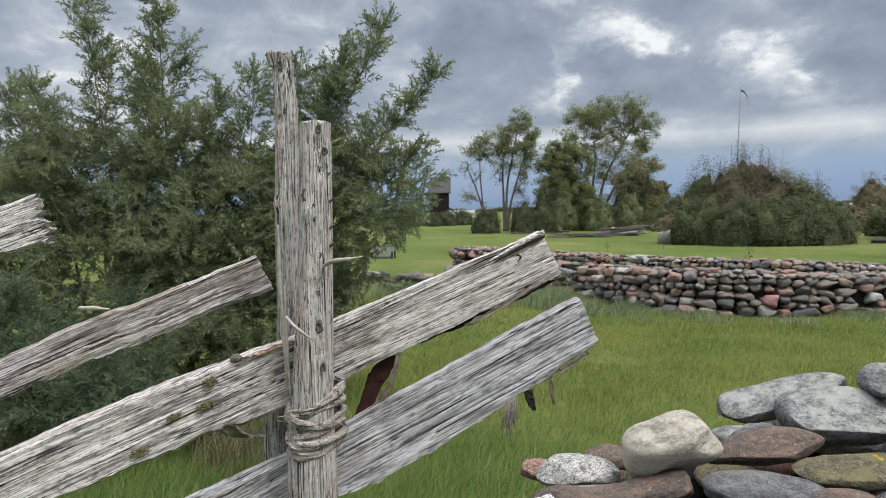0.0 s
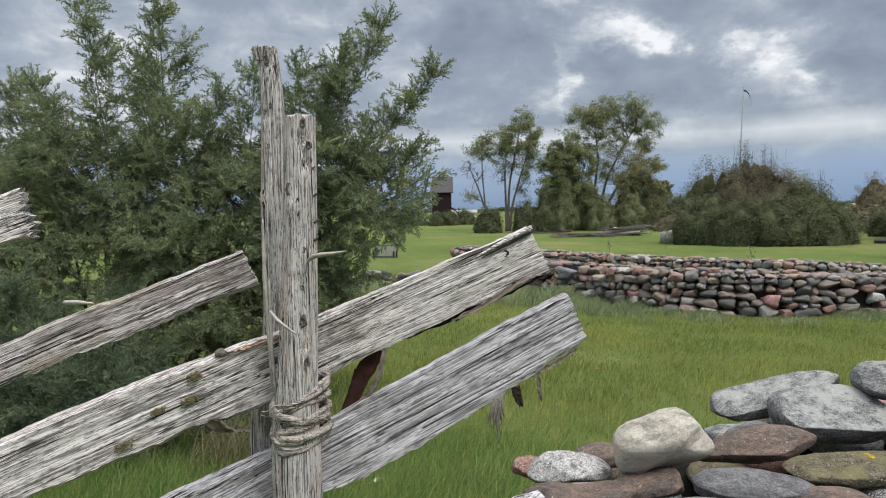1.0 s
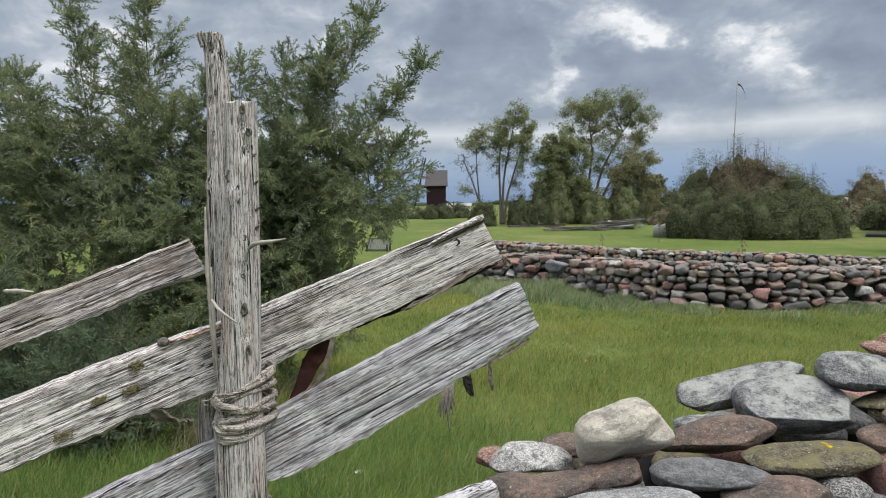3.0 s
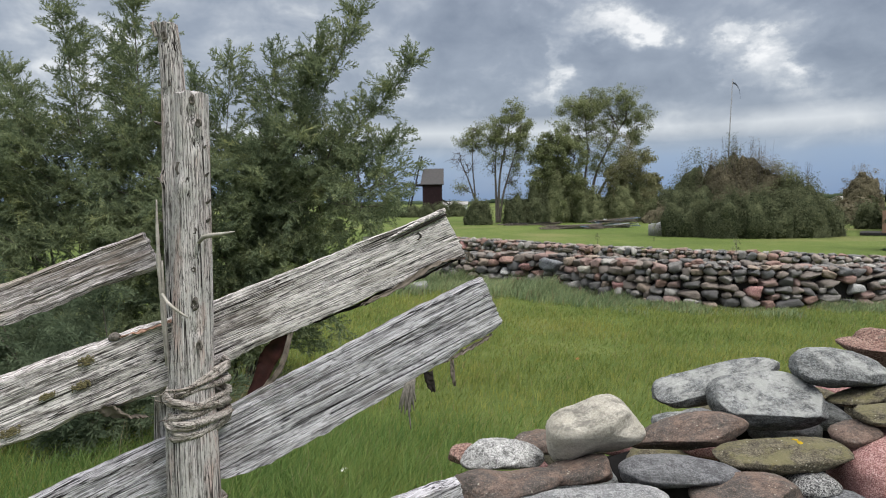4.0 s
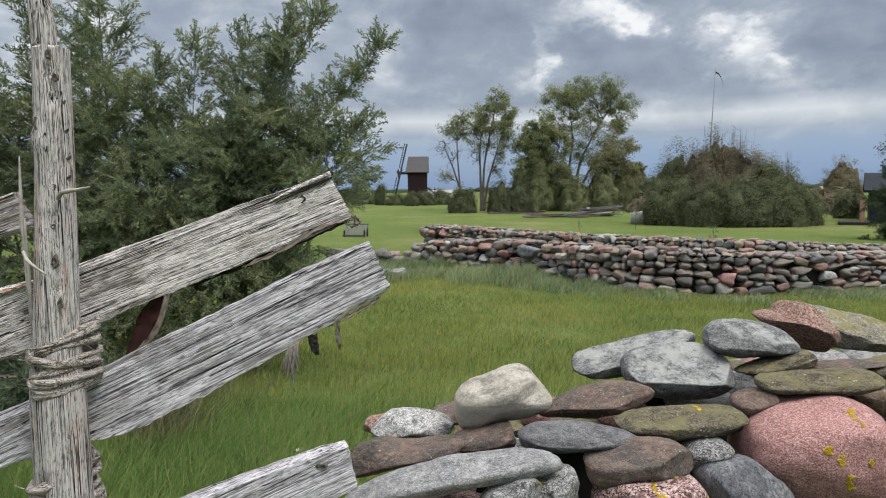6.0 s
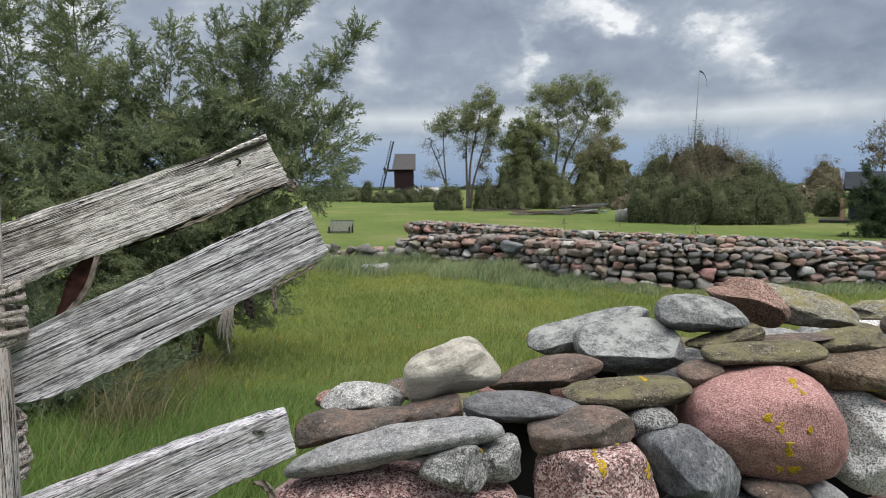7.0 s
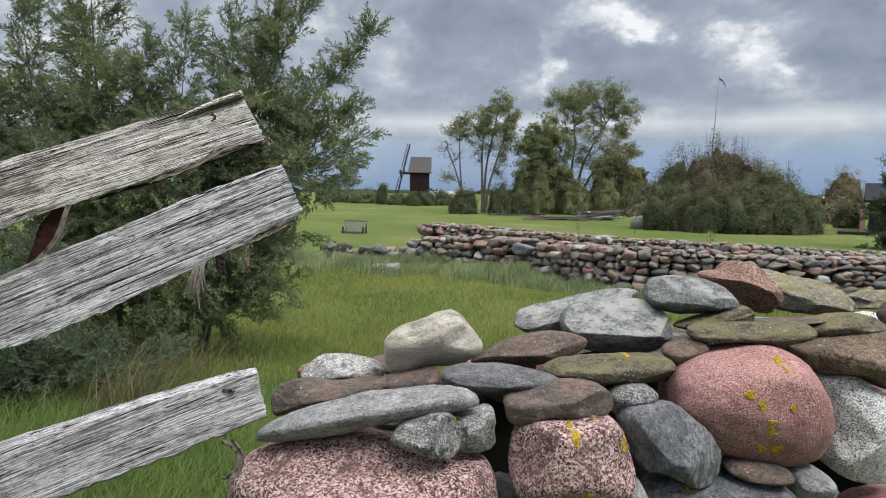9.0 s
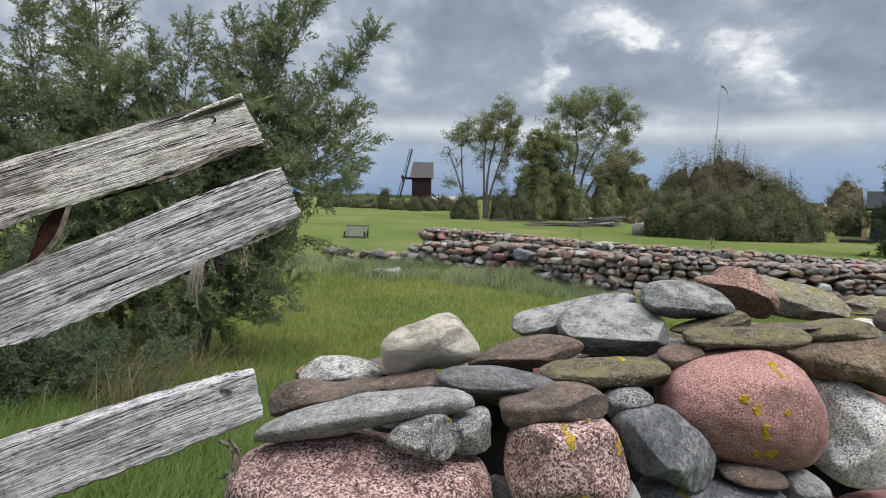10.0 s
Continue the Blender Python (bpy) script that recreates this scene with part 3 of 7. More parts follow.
def stone_shape(size, outline, cuts, rough, seed, level, ridge=None, facets=(), blunt=2.0):
    """A boulder with an uneven front outline. cuts: 0 for a round one, more for more flat broken faces; ridge: how far up the
    front the upper face begins; blunt: above 2 for a bar with square ends; facets: extra flat faces as (x, y, z of the way they look, how far out)."""
    g = np.random.RandomState(seed)
    S, F = ICO[level]
    th = np.arctan2(S[:, 2], S[:, 0]) % (2 * math.pi)
    rho = np.clip(np.hypot(S[:, 0], S[:, 2]), 0, 1)
    k = len(outline)
    want = np.interp(th, np.arange(k) * 2 * math.pi / k, np.array(outline), period=2 * math.pi)
    want = want * (np.abs(np.cos(th)) ** blunt + np.abs(np.sin(th)) ** blunt) ** (-1 / blunt)
    p = (2.1, 2.4, 2.5, 2.7, 2.9, 3.0, 3.1, 3.2)[min(cuts, 7)]
    p = 3.2 if blunt > 2 else p
    depth = (1 - np.minimum(rho, 1) ** p) ** (1 / p)
    v = rho * np.sin(th)
    if ridge is None:
        ridge = 0.12 if cuts >= 4 else 0.35 if cuts >= 2 else 0.9
    ridge = ridge + 0.10 * np.array([noise.noise((q * 1.6, seed * 1.3, 0.0)) for q in np.cos(th) * rho])
    fall = np.clip((v - ridge) / (1.02 - ridge), 0, 1)
    under = np.clip((ridge - v) / (ridge + 1.0), 0, 1) ** 1.4
    keel = 0.25 if blunt > 2 else 0.8 if size[2] < 0.65 * size[1] else 0.4
    front = S[:, 1] < 0
    y = np.where(front, -depth * np.where(v > ridge, 1 - 0.85 * fall, 1 - keel * under), depth)
    U = np.column_stack([np.cos(th) * rho, y, np.sin(th) * rho])
    planes = []
    for j in range((0, 1, 3, 4, 6, 7, 8, 9)[min(cuts, 7)]):
        d = g.randn(3) * np.array([0.75, 0.3, 0.55]) + np.array([0, -1.0, 0.1])
        planes.append((d, g.uniform(0.74, 0.92)))
    planes += [(np.array(f[:3], float), f[3]) for f in facets]
    for d, lim in planes:
        d = d / np.linalg.norm(d)
        over = np.maximum(U @ d - lim, 0)
        U = U - d * (over * 0.92)[:, None]
    W = np.column_stack([U[:, 0] * want, U[:, 1], U[:, 2] * want]) * np.array(size)
    N = W / (np.array(size) ** 2)
    N /= np.linalg.norm(N, axis=1)[:, None] + 1e-9
    m = 0.55 * math.sqrt(float(size[0]) * float(size[2]))
    ridged = 0.5 - np.abs(fbm(W, 2.2 / m, seed * 2.3, 3))
    W = W + N * (rough * 0.15 * m * fbm(W, 0.8 / m, seed * 3.1, 3) + rough * 0.10 * m * ridged + rough * 0.08 * m * fbm(W, 5.0 / m, seed * 1.7, 4))[:, None]
    if level >= 5:
        W = W + N * (0.0038 * rough * fbm(W, 95.0, seed, 3))[:, None]
    return W, F


stone_count = [0]


def stone(wall, label, material, at, size, outline, cuts, rough, tilt=0.0, lichen=(), ridge=None, facets=(), blunt=2.0):
    """One stone of a wall; lichen: spots (across, up, radius) on its front, in parts of its size."""
    stone_count[0] += 1
    seed = stone_count[0]
    level = 3 if "of the wall" in label else 5 if max(size) > 0.06 else 4
    W, F = stone_shape(size, outline, cuts, rough, seed, level, ridge, facets, blunt)
    ob = mesh_part("stone", smooth(raw_mesh("stone", W, F)), STONE[material], wall, label, Matrix.Translation(at) @ Matrix.Rotation(radians(-tilt), 4, "Y"))
    if lichen:
        g = np.random.RandomState(seed + 500)
        C = W[F].mean(axis=1)
        nrm = np.cross(W[F[:, 1]] - W[F[:, 0]], W[F[:, 2]] - W[F[:, 0]])
        nrm /= np.linalg.norm(nrm, axis=1)[:, None] + 1e-9
        nz = fbm(C, 70.0, seed * 5.0, 3)
        front = nrm[:, 1] < 0.35
        O8 = np.array([(1, 0, 0), (-1, 0, 0), (0, 1, 0), (0, -1, 0), (0, 0, 1), (0, 0, -1)], float)
        T8 = np.array([(0, 2, 4), (2, 1, 4), (1, 3, 4), (3, 0, 4), (2, 0, 5), (1, 2, 5), (3, 1, 5), (0, 3, 5)], np.int32)
        LV, LF = [], []
        for u, v, r in lichen:
            reach = 0.5 * r * size[0]
            dist = np.hypot(C[:, 0] - u * size[0], C[:, 2] - v * size[2]) / reach
            pick = np.where((dist + 0.8 * nz < 0.62) & front)[0]
            if not len(pick):
                continue
            for k in range(int(60 + 9000 * reach)):
                f = F[pick[g.randint(len(pick))]]
                w = g.dirichlet((1, 1, 1))
                s = g.uniform(0.0008, 0.0023)
                LF.append(T8 + 6 * len(LV))
                LV.append(W[f].T @ w + O8 * s * g.uniform(0.7, 1.3, 3))
        if LV:
            tagged(mesh_part("lichen", raw_mesh("lichen", np.vstack(LV), np.vstack(LF)), LICHEN, ob, "bright yellow lichen crust"), kind="stuff")
    return ob


near_wall = thing("dry_stone_wall", 0, 0, 0, "low dry stone wall of mixed field stones and granite boulders", "stone wall", kind="structure")
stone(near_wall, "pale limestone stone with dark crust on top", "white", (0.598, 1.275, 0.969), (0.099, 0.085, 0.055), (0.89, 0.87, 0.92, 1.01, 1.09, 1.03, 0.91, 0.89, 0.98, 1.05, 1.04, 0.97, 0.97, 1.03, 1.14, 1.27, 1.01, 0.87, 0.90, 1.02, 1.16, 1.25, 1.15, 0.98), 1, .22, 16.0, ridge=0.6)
stone(near_wall, "small whitish weathered stone", "chalk", (0.414, 1.297, 0.904), (0.088, 0.057, 0.029), (0.98, 0.91, 0.87, 0.86, 0.86, 0.86, 0.90, 1.01, 1.08, 0.96, 0.90, 0.89, 0.91, 1.01, 1.10, 1.17, 1.10, 1.02, 0.98, 0.99, 1.05, 1.16, 1.10, 1.03), 2, .3, 2.4, ridge=0.0)
stone(near_wall, "flat brown stone with a pale crust", "brown", (0.415, 1.167, 0.895), (0.112, 0.057, 0.030), (0.98, 0.99, 0.75, 0.53, 0.43, 0.44, 0.48, 0.61, 1.12, 1.16, 1.08, 1.04, 1.00, 1.03, 1.14, 1.36, 0.97, 0.78, 0.70, 0.65, 0.56, 0.51, 0.54, 0.93), 4, .35, 9.0, ridge=0.3)
stone(near_wall, "long smooth grey stone", "grey", (0.501, 1.058, 0.897), (0.194, 0.058, 0.030), (0.96, 0.93, 0.94, 0.98, 0.92, 0.87, 0.98, 0.83, 0.87, 0.88, 0.86, 0.90, 0.96, 1.03, 1.14, 1.15, 1.11, 1.03, 0.89, 0.83, 0.77, 1.09, 1.14, 1.02), 1, .25, 11.2, ridge=0.45)
stone(near_wall, "dark brown stone in a gap", "brown", (0.562, 1.213, 0.904), (0.062, 0.053, 0.022), (0.97, 0.98, 1.08, 1.31, 1.08, 0.89, 0.82, 0.80, 0.85, 0.95, 1.14, 1.03, 1.00, 1.04, 1.01, 0.95, 0.94, 0.91, 0.95, 1.02, 1.09, 1.29, 1.14, 1.01), 3, .3, 9.1)
stone(near_wall, "smooth dark grey stone", "darkgrey", (0.736, 1.145, 0.933), (0.113, 0.055, 0.027), (0.98, 0.92, 0.88, 0.84, 0.84, 0.90, 0.97, 1.01, 1.04, 1.11, 1.08, 1.03, 0.98, 1.00, 1.09, 1.11, 1.08, 1.02, 0.93, 0.86, 0.82, 0.83, 0.88, 0.94), 1, .25, -1.1, ridge=0.4)
stone(near_wall, "brown flat stone with sharp edges", "brown", (0.796, 1.306, 0.949), (0.123, 0.066, 0.031), (0.98, 0.93, 0.93, 0.93, 0.98, 0.97, 0.98, 0.93, 0.85, 0.82, 0.81, 0.86, 0.97, 0.95, 0.93, 0.88, 0.88, 0.93, 0.99, 1.01, 1.02, 1.01, 1.03, 1.00), 5, .25, 12.4, ridge=-0.35, facets=((-0.5, -0.8, -0.4, 0.55),))
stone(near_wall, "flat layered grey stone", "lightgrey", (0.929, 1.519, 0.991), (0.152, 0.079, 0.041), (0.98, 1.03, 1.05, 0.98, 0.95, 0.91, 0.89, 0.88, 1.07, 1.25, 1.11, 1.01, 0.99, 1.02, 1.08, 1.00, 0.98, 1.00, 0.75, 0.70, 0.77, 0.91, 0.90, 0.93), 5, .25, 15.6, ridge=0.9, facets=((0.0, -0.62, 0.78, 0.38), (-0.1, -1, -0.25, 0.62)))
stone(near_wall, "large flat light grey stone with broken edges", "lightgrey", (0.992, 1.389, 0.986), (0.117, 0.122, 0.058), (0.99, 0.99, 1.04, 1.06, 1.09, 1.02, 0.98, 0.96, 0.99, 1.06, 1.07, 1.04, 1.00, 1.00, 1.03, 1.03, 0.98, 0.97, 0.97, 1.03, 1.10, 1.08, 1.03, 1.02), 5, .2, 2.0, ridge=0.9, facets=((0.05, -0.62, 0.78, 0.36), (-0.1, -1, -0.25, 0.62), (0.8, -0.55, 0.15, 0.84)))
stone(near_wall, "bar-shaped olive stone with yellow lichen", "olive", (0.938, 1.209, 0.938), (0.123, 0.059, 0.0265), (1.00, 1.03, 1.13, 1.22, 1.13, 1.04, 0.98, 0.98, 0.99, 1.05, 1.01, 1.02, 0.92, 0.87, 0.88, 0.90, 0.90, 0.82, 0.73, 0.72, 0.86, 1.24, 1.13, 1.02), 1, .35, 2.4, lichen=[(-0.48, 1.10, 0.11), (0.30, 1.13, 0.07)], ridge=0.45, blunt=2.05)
stone(near_wall, "rounded brown stone", "brown", (0.830, 1.089, 0.916), (0.094, 0.059, 0.031), (0.97, 0.95, 0.94, 0.97, 0.97, 0.98, 0.97, 0.87, 0.78, 0.85, 1.04, 1.04, 0.99, 1.01, 1.12, 1.25, 0.78, 0.68, 0.67, 0.75, 0.95, 1.22, 1.11, 1.03), 1, .25, 6.5, ridge=0.5, blunt=2.05)
stone(near_wall, "small speckled grey stone", "dotted", (0.974, 1.157, 0.904), (0.043, 0.057, 0.027), (1.00, 0.93, 0.90, 0.93, 0.91, 0.95, 0.99, 0.99, 1.05, 1.06, 1.10, 0.99, 0.97, 1.02, 1.15, 1.26, 0.95, 0.87, 0.85, 0.91, 1.05, 1.22, 1.13, 1.04), 1, .3, 14.1)
stone(near_wall, "dark slate-blue stone with pale streaks", "slate", (1.029, 1.115, 0.835), (0.089, 0.085, 0.072), (0.95, 0.87, 0.82, 0.79, 0.81, 0.88, 0.97, 0.99, 1.08, 1.22, 1.15, 0.95, 0.83, 0.78, 0.76, 0.77, 0.69, 0.66, 0.68, 0.85, 1.15, 1.18, 1.11, 1.03), 4, .4, 0.0, ridge=0.55, facets=((0.15, -0.8, 0.6, 0.62), (0.65, -0.75, 0.1, 0.72)))
stone(near_wall, "blocky pink granite boulder with yellow lichen", "coarsepink", (0.850, 1.065, 0.826), (0.105, 0.100, 0.078), (0.97, 0.94, 0.97, 1.06, 1.08, 1.03, 1.00, 1.01, 1.07, 1.06, 1.03, 1.00, 0.99, 1.02, 1.10, 1.19, 1.16, 1.04, 0.99, 1.01, 1.04, 1.11, 1.11, 1.03), 4, .4, 0.0, lichen=[(-0.04, 1.20, 0.24), (0.08, 1.20, 0.17), (0.27, 1.10, 0.24), (-0.04, 0.71, 0.17), (-0.10, 0.88, 0.09), (0.75, 0.53, 0.17), (0.76, 0.36, 0.13), (0.15, -0.47, 0.17)], ridge=0.8, facets=((0.0, -1, 0.05, 0.8), (-0.75, -0.6, 0.2, 0.8)))
stone(near_wall, "large rounded pink granite boulder", "coarsepink", (0.493, 1.070, 0.752), (0.234, 0.140, 0.097), (0.99, 1.01, 1.05, 0.87, 0.87, 0.94, 0.99, 1.03, 1.08, 1.11, 1.06, 1.00, 0.99, 1.03, 1.12, 1.12, 1.07, 1.02, 0.99, 1.00, 1.06, 1.13, 1.10, 1.03), 0, .2, 2.8, lichen=[(0.27, 1.21, 0.07), (0.34, 1.15, 0.10)], ridge=0.45)
stone(near_wall, "speckled pale stone with dark spots", "spotted", (0.607, 1.020, 0.876), (0.060, 0.055, 0.038), (0.91, 0.89, 0.92, 1.01, 1.10, 1.00, 0.89, 0.80, 0.76, 0.76, 0.78, 0.81, 0.90, 1.01, 0.92, 0.81, 0.77, 0.79, 0.85, 1.00, 1.15, 1.18, 1.13, 1.01), 3, .3, -2.4, lichen=[(0.75, 0.64, 0.19), (0.91, -0.02, 0.16)], ridge=0.5, facets=((0.8, -0.6, 0.1, 0.5), (-0.3, -0.9, 0.3, 0.68)))
stone(near_wall, "angular grey and white stone", "spotted", (0.683, 1.075, 0.868), (0.041, 0.055, 0.038), (0.90, 0.94, 1.06, 1.20, 1.09, 0.90, 0.82, 0.80, 0.81, 0.90, 1.06, 1.02, 0.95, 0.94, 1.02, 1.08, 1.07, 1.02, 0.98, 0.99, 1.04, 1.17, 1.14, 0.97), 5, .5, 0.0, ridge=0.6, facets=((0.1, -0.9, -0.35, 0.7),))
stone(near_wall, "large round pink granite boulder with yellow lichen", "pink", (1.191, 1.205, 0.884), (0.151, 0.130, 0.111), (0.96, 0.94, 0.95, 1.00, 1.03, 1.02, 0.98, 0.96, 0.97, 0.99, 1.00, 1.00, 0.98, 0.92, 0.88, 0.87, 0.88, 0.91, 0.96, 1.03, 1.15, 1.22, 1.13, 1.03), 1, .34, 0.0, ridge=0.75, lichen=[(0.25, 0.84, 0.15), (-0.24, 0.46, 0.11), (-0.10, 0.29, 0.15), (-0.00, 0.05, 0.07), (0.02, -0.11, 0.14), (0.15, -0.47, 0.18), (-0.01, -0.48, 0.10), (0.25, 0.24, 0.07)])
stone(near_wall, "speckled white-grey granite stone", "speckle", (1.458, 1.290, 0.814), (0.084, 0.100, 0.106), (0.93, 0.91, 0.86, 0.85, 0.82, 0.83, 0.89, 1.01, 1.13, 1.27, 0.96, 0.79, 0.72, 0.78, 0.95, 1.03, 0.99, 0.98, 0.99, 1.04, 1.14, 1.23, 1.10, 1.02), 4, .4, 0.0, ridge=0.3, facets=((-0.55, -0.75, 0.35, 0.66), (0.4, -0.85, -0.3, 0.7)))
stone(near_wall, "brown granite stone with pale lichen", "brownlichen", (1.460, 1.320, 0.948), (0.125, 0.100, 0.057), (0.99, 1.02, 1.03, 1.09, 1.12, 0.90, 0.76, 0.69, 0.68, 0.72, 0.77, 0.87, 0.95, 0.93, 0.87, 0.90, 0.80, 0.67, 0.64, 0.84, 1.15, 1.33, 1.11, 1.01), 3, .3, -6.2, lichen=[(-0.03, -0.48, 0.12)], ridge=0.25)
stone(near_wall, "small brown stone", "brown", (1.093, 1.244, 0.973), (0.041, 0.044, 0.019), (1.00, 0.98, 0.99, 1.04, 0.97, 0.98, 0.98, 0.96, 1.01, 1.07, 1.05, 1.04, 0.98, 1.00, 1.04, 1.16, 1.09, 1.02, 1.00, 1.04, 1.08, 1.16, 1.10, 1.01), 1, .4, 13.8, blunt=2.05)
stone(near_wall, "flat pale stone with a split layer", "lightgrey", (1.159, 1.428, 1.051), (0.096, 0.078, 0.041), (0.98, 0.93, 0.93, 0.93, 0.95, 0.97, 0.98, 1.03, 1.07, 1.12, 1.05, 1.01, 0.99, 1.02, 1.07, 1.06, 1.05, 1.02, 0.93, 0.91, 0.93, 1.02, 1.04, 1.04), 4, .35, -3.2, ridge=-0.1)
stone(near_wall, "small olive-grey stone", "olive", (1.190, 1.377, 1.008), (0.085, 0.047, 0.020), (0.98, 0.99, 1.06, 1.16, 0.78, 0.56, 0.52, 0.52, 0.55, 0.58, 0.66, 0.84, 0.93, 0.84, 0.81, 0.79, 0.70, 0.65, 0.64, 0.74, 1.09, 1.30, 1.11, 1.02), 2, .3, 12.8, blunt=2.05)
stone(near_wall, "angular red granite stone", "red", (1.307, 1.510, 1.071), (0.097, 0.090, 0.051), (0.97, 0.92, 0.91, 0.87, 0.87, 0.93, 0.96, 0.86, 0.79, 0.71, 0.66, 0.60, 0.60, 0.83, 1.13, 0.98, 0.81, 0.78, 0.85, 1.01, 1.14, 1.18, 1.15, 1.03), 5, .3, -26.5, ridge=-0.25, facets=((-0.7, -0.6, 0.45, 0.6), (0.15, -0.7, -0.75, 0.45)))
stone(near_wall, "large yellowish-grey slanted stone", "ochre", (1.485, 1.583, 1.031), (0.132, 0.103, 0.048), (0.95, 0.88, 0.88, 0.90, 0.93, 0.97, 0.94, 0.91, 1.06, 1.17, 1.12, 0.95, 0.88, 0.88, 0.90, 0.99, 1.15, 0.94, 0.85, 0.78, 0.76, 0.79, 0.87, 0.95), 5, .4, -13.6, ridge=-0.3, facets=((-0.4, -0.5, 0.75, 0.55),))
stone(near_wall, "flat olive slab with lichen", "olive", (1.218, 1.250, 1.007), (0.118, 0.050, 0.021), (0.97, 1.03, 1.09, 1.22, 1.15, 0.93, 0.87, 0.89, 0.92, 1.04, 1.13, 1.03, 1.00, 1.00, 0.92, 0.70, 0.68, 0.71, 0.80, 0.97, 1.04, 1.04, 0.97, 0.98), 1, .3, 2.0, ridge=0.1, blunt=2.05)
stone(near_wall, "flat olive slab", "olive", (1.459, 1.382, 1.002), (0.080, 0.052, 0.022), (0.97, 0.95, 1.00, 1.02, 1.04, 1.00, 0.99, 0.97, 0.96, 0.99, 0.94, 0.96, 0.99, 0.97, 1.02, 1.04, 1.02, 0.93, 0.93, 0.98, 1.14, 1.14, 1.11, 1.02), 1, .3, 6.0, ridge=0.3, blunt=2.05)
stone(near_wall, "yellow-lichened flat stone", "ochre", (1.741, 1.660, 1.017), (.111, .060, .022), (.91, 1.0, 1.18, 1.3, 1.13, 1.03, .99, 1.02, 1.15, 1.04, 1.01, 1.0, .94, .96, 1.06, 1.24, 1.18, .94, .8, .75, .8, .92, .98, .9), 3, .3, 2.4, ridge=-0.3)
stone(near_wall, "grey-brown stone", "brown", (1.653, 1.474, 1.013), (.041, .074, .029), (.75, .79, .95, 1.24, 1.31, 1.08, .9, .8, .83, .77, .73, .74, .84, .96, 1.06, 1.2, 1.22, 1.11, 1.08, 1.08, 1.18, 1.31, 1.02, .82), 3, .3, .0)
stone(near_wall, "thin rust-brown slab", "brown", (1.311, 1.377, 1.005), (.103, .037, .006), (1.0, 1.17, 1.18, 1.26, 1.33, 1.18, 1.07, .96, .77, .7, .72, .83, .9, .8, .75, .76, .83, .97, .92, .9, .96, 1.0, .9, .9), 3, .3, 3.3)
stone(near_wall, "flat dark brown stone", "brown", (1.191, 1.130, 0.781), (0.060, 0.050, 0.019), (0.99, 0.99, 1.06, 1.10, 1.05, 0.99, 0.98, 1.01, 0.99, 1.01, 0.98, 1.02, 0.93, 0.90, 0.93, 0.93, 0.98, 0.96, 0.96, 1.02, 1.02, 1.09, 1.04, 0.99), 2, .3, -5.2)
stone(near_wall, "smooth grey stone", "grey", (1.302, 1.164, 0.747), (0.040, 0.064, 0.033), (0.98, 0.93, 0.94, 0.94, 0.92, 0.96, 1.00, 1.02, 1.13, 1.17, 1.14, 1.02, 0.97, 0.92, 0.90, 0.95, 1.02, 0.96, 0.95, 1.03, 1.09, 1.12, 1.17, 1.03), 1, .25, 0.0)
stone(near_wall, "dark mossy stone with yellow lichen", "slate", (1.122, 1.120, 0.727), (0.135, 0.100, 0.046), (0.98, 1.02, 1.03, 0.99, 0.94, 0.92, 0.93, 1.00, 1.13, 1.16, 1.10, 1.04, 0.99, 1.01, 1.10, 1.04, 1.03, 0.97, 0.98, 1.00, 0.96, 0.98, 1.05, 1.00), 3, .3, 2.0, lichen=[(-0.17, 1.47, 0.24), (-0.44, 0.91, 0.12)], ridge=0.0)
stone(near_wall, "small grey stone wedged between boulders", "grey", (.952, 1.050, .763), (.023, .050, .033), (1.07, 1.06, .99, .99, 1.06, 1.1, .91, .81, .74, .66, .63, .65, .71, .94, 1.08, 1.24, 1.31, 1.11, 1.01, 1.0, 1.07, 1.27, 1.1, 1.03), 3, .3, .0)
stone(near_wall, "reddish granite stone", "pink", (1.511, 1.260, .654), (.074, .090, .032), (.88, 1.0, 1.16, 1.35, 1.33, 1.09, .91, .79, .79, .84, .87, .94, 1.02, 1.16, 1.28, 1.18, 1.09, 1.01, .96, .83, .82, .88, .97, .86), 3, .3, .0)
stone(near_wall, "small reddish stone", "red", (.338, 1.375, .871), (.043, .045, .023), (.93, .91, .97, .98, .9, .9, .93, .87, .88, .95, .95, .9, .9, .97, .97, .85, .82, .87, .98, .99, 1.0, 1.07, 1.21, 1.03), 3, .3, .0)
stone(near_wall, "brown stone behind the pale one", "brown", (.503, 1.421, .881), (.069, .061, .024), (.95, .94, 1.0, 1.03, .95, .95, .93, .84, .82, .87, .83, .83, .88, .99, .85, .76, .76, .82, .96, .98, .95, 1.0, 1.14, 1.04), 3, .3, .2)
stone(near_wall, "dark stone deep in the wall", "darkgrey", (.749, 1.220, .677), (.030, .060, .042), (.96, .98, 1.05, 1.07, .93, .87, .88, .98, 1.09, 1.11, 1.2, 1.04, .98, .96, .93, .84, .84, .9, .92, .81, .77, .8, .93, 1.01), 3, .3, .0)
stone(near_wall, "dark stone deep in the wall", "darkgrey", (.516, 1.40, .767), (.057, .060, .024), (.9, .83, .83, .9, 1.03, .78, .66, .61, .56, .54, .56, .68, .89, .97, 1.0, 1.11, 1.32, 1.2, 1.16, 1.15, 1.07, 1.04, 1.08, 1.05), 3, .3, .0)


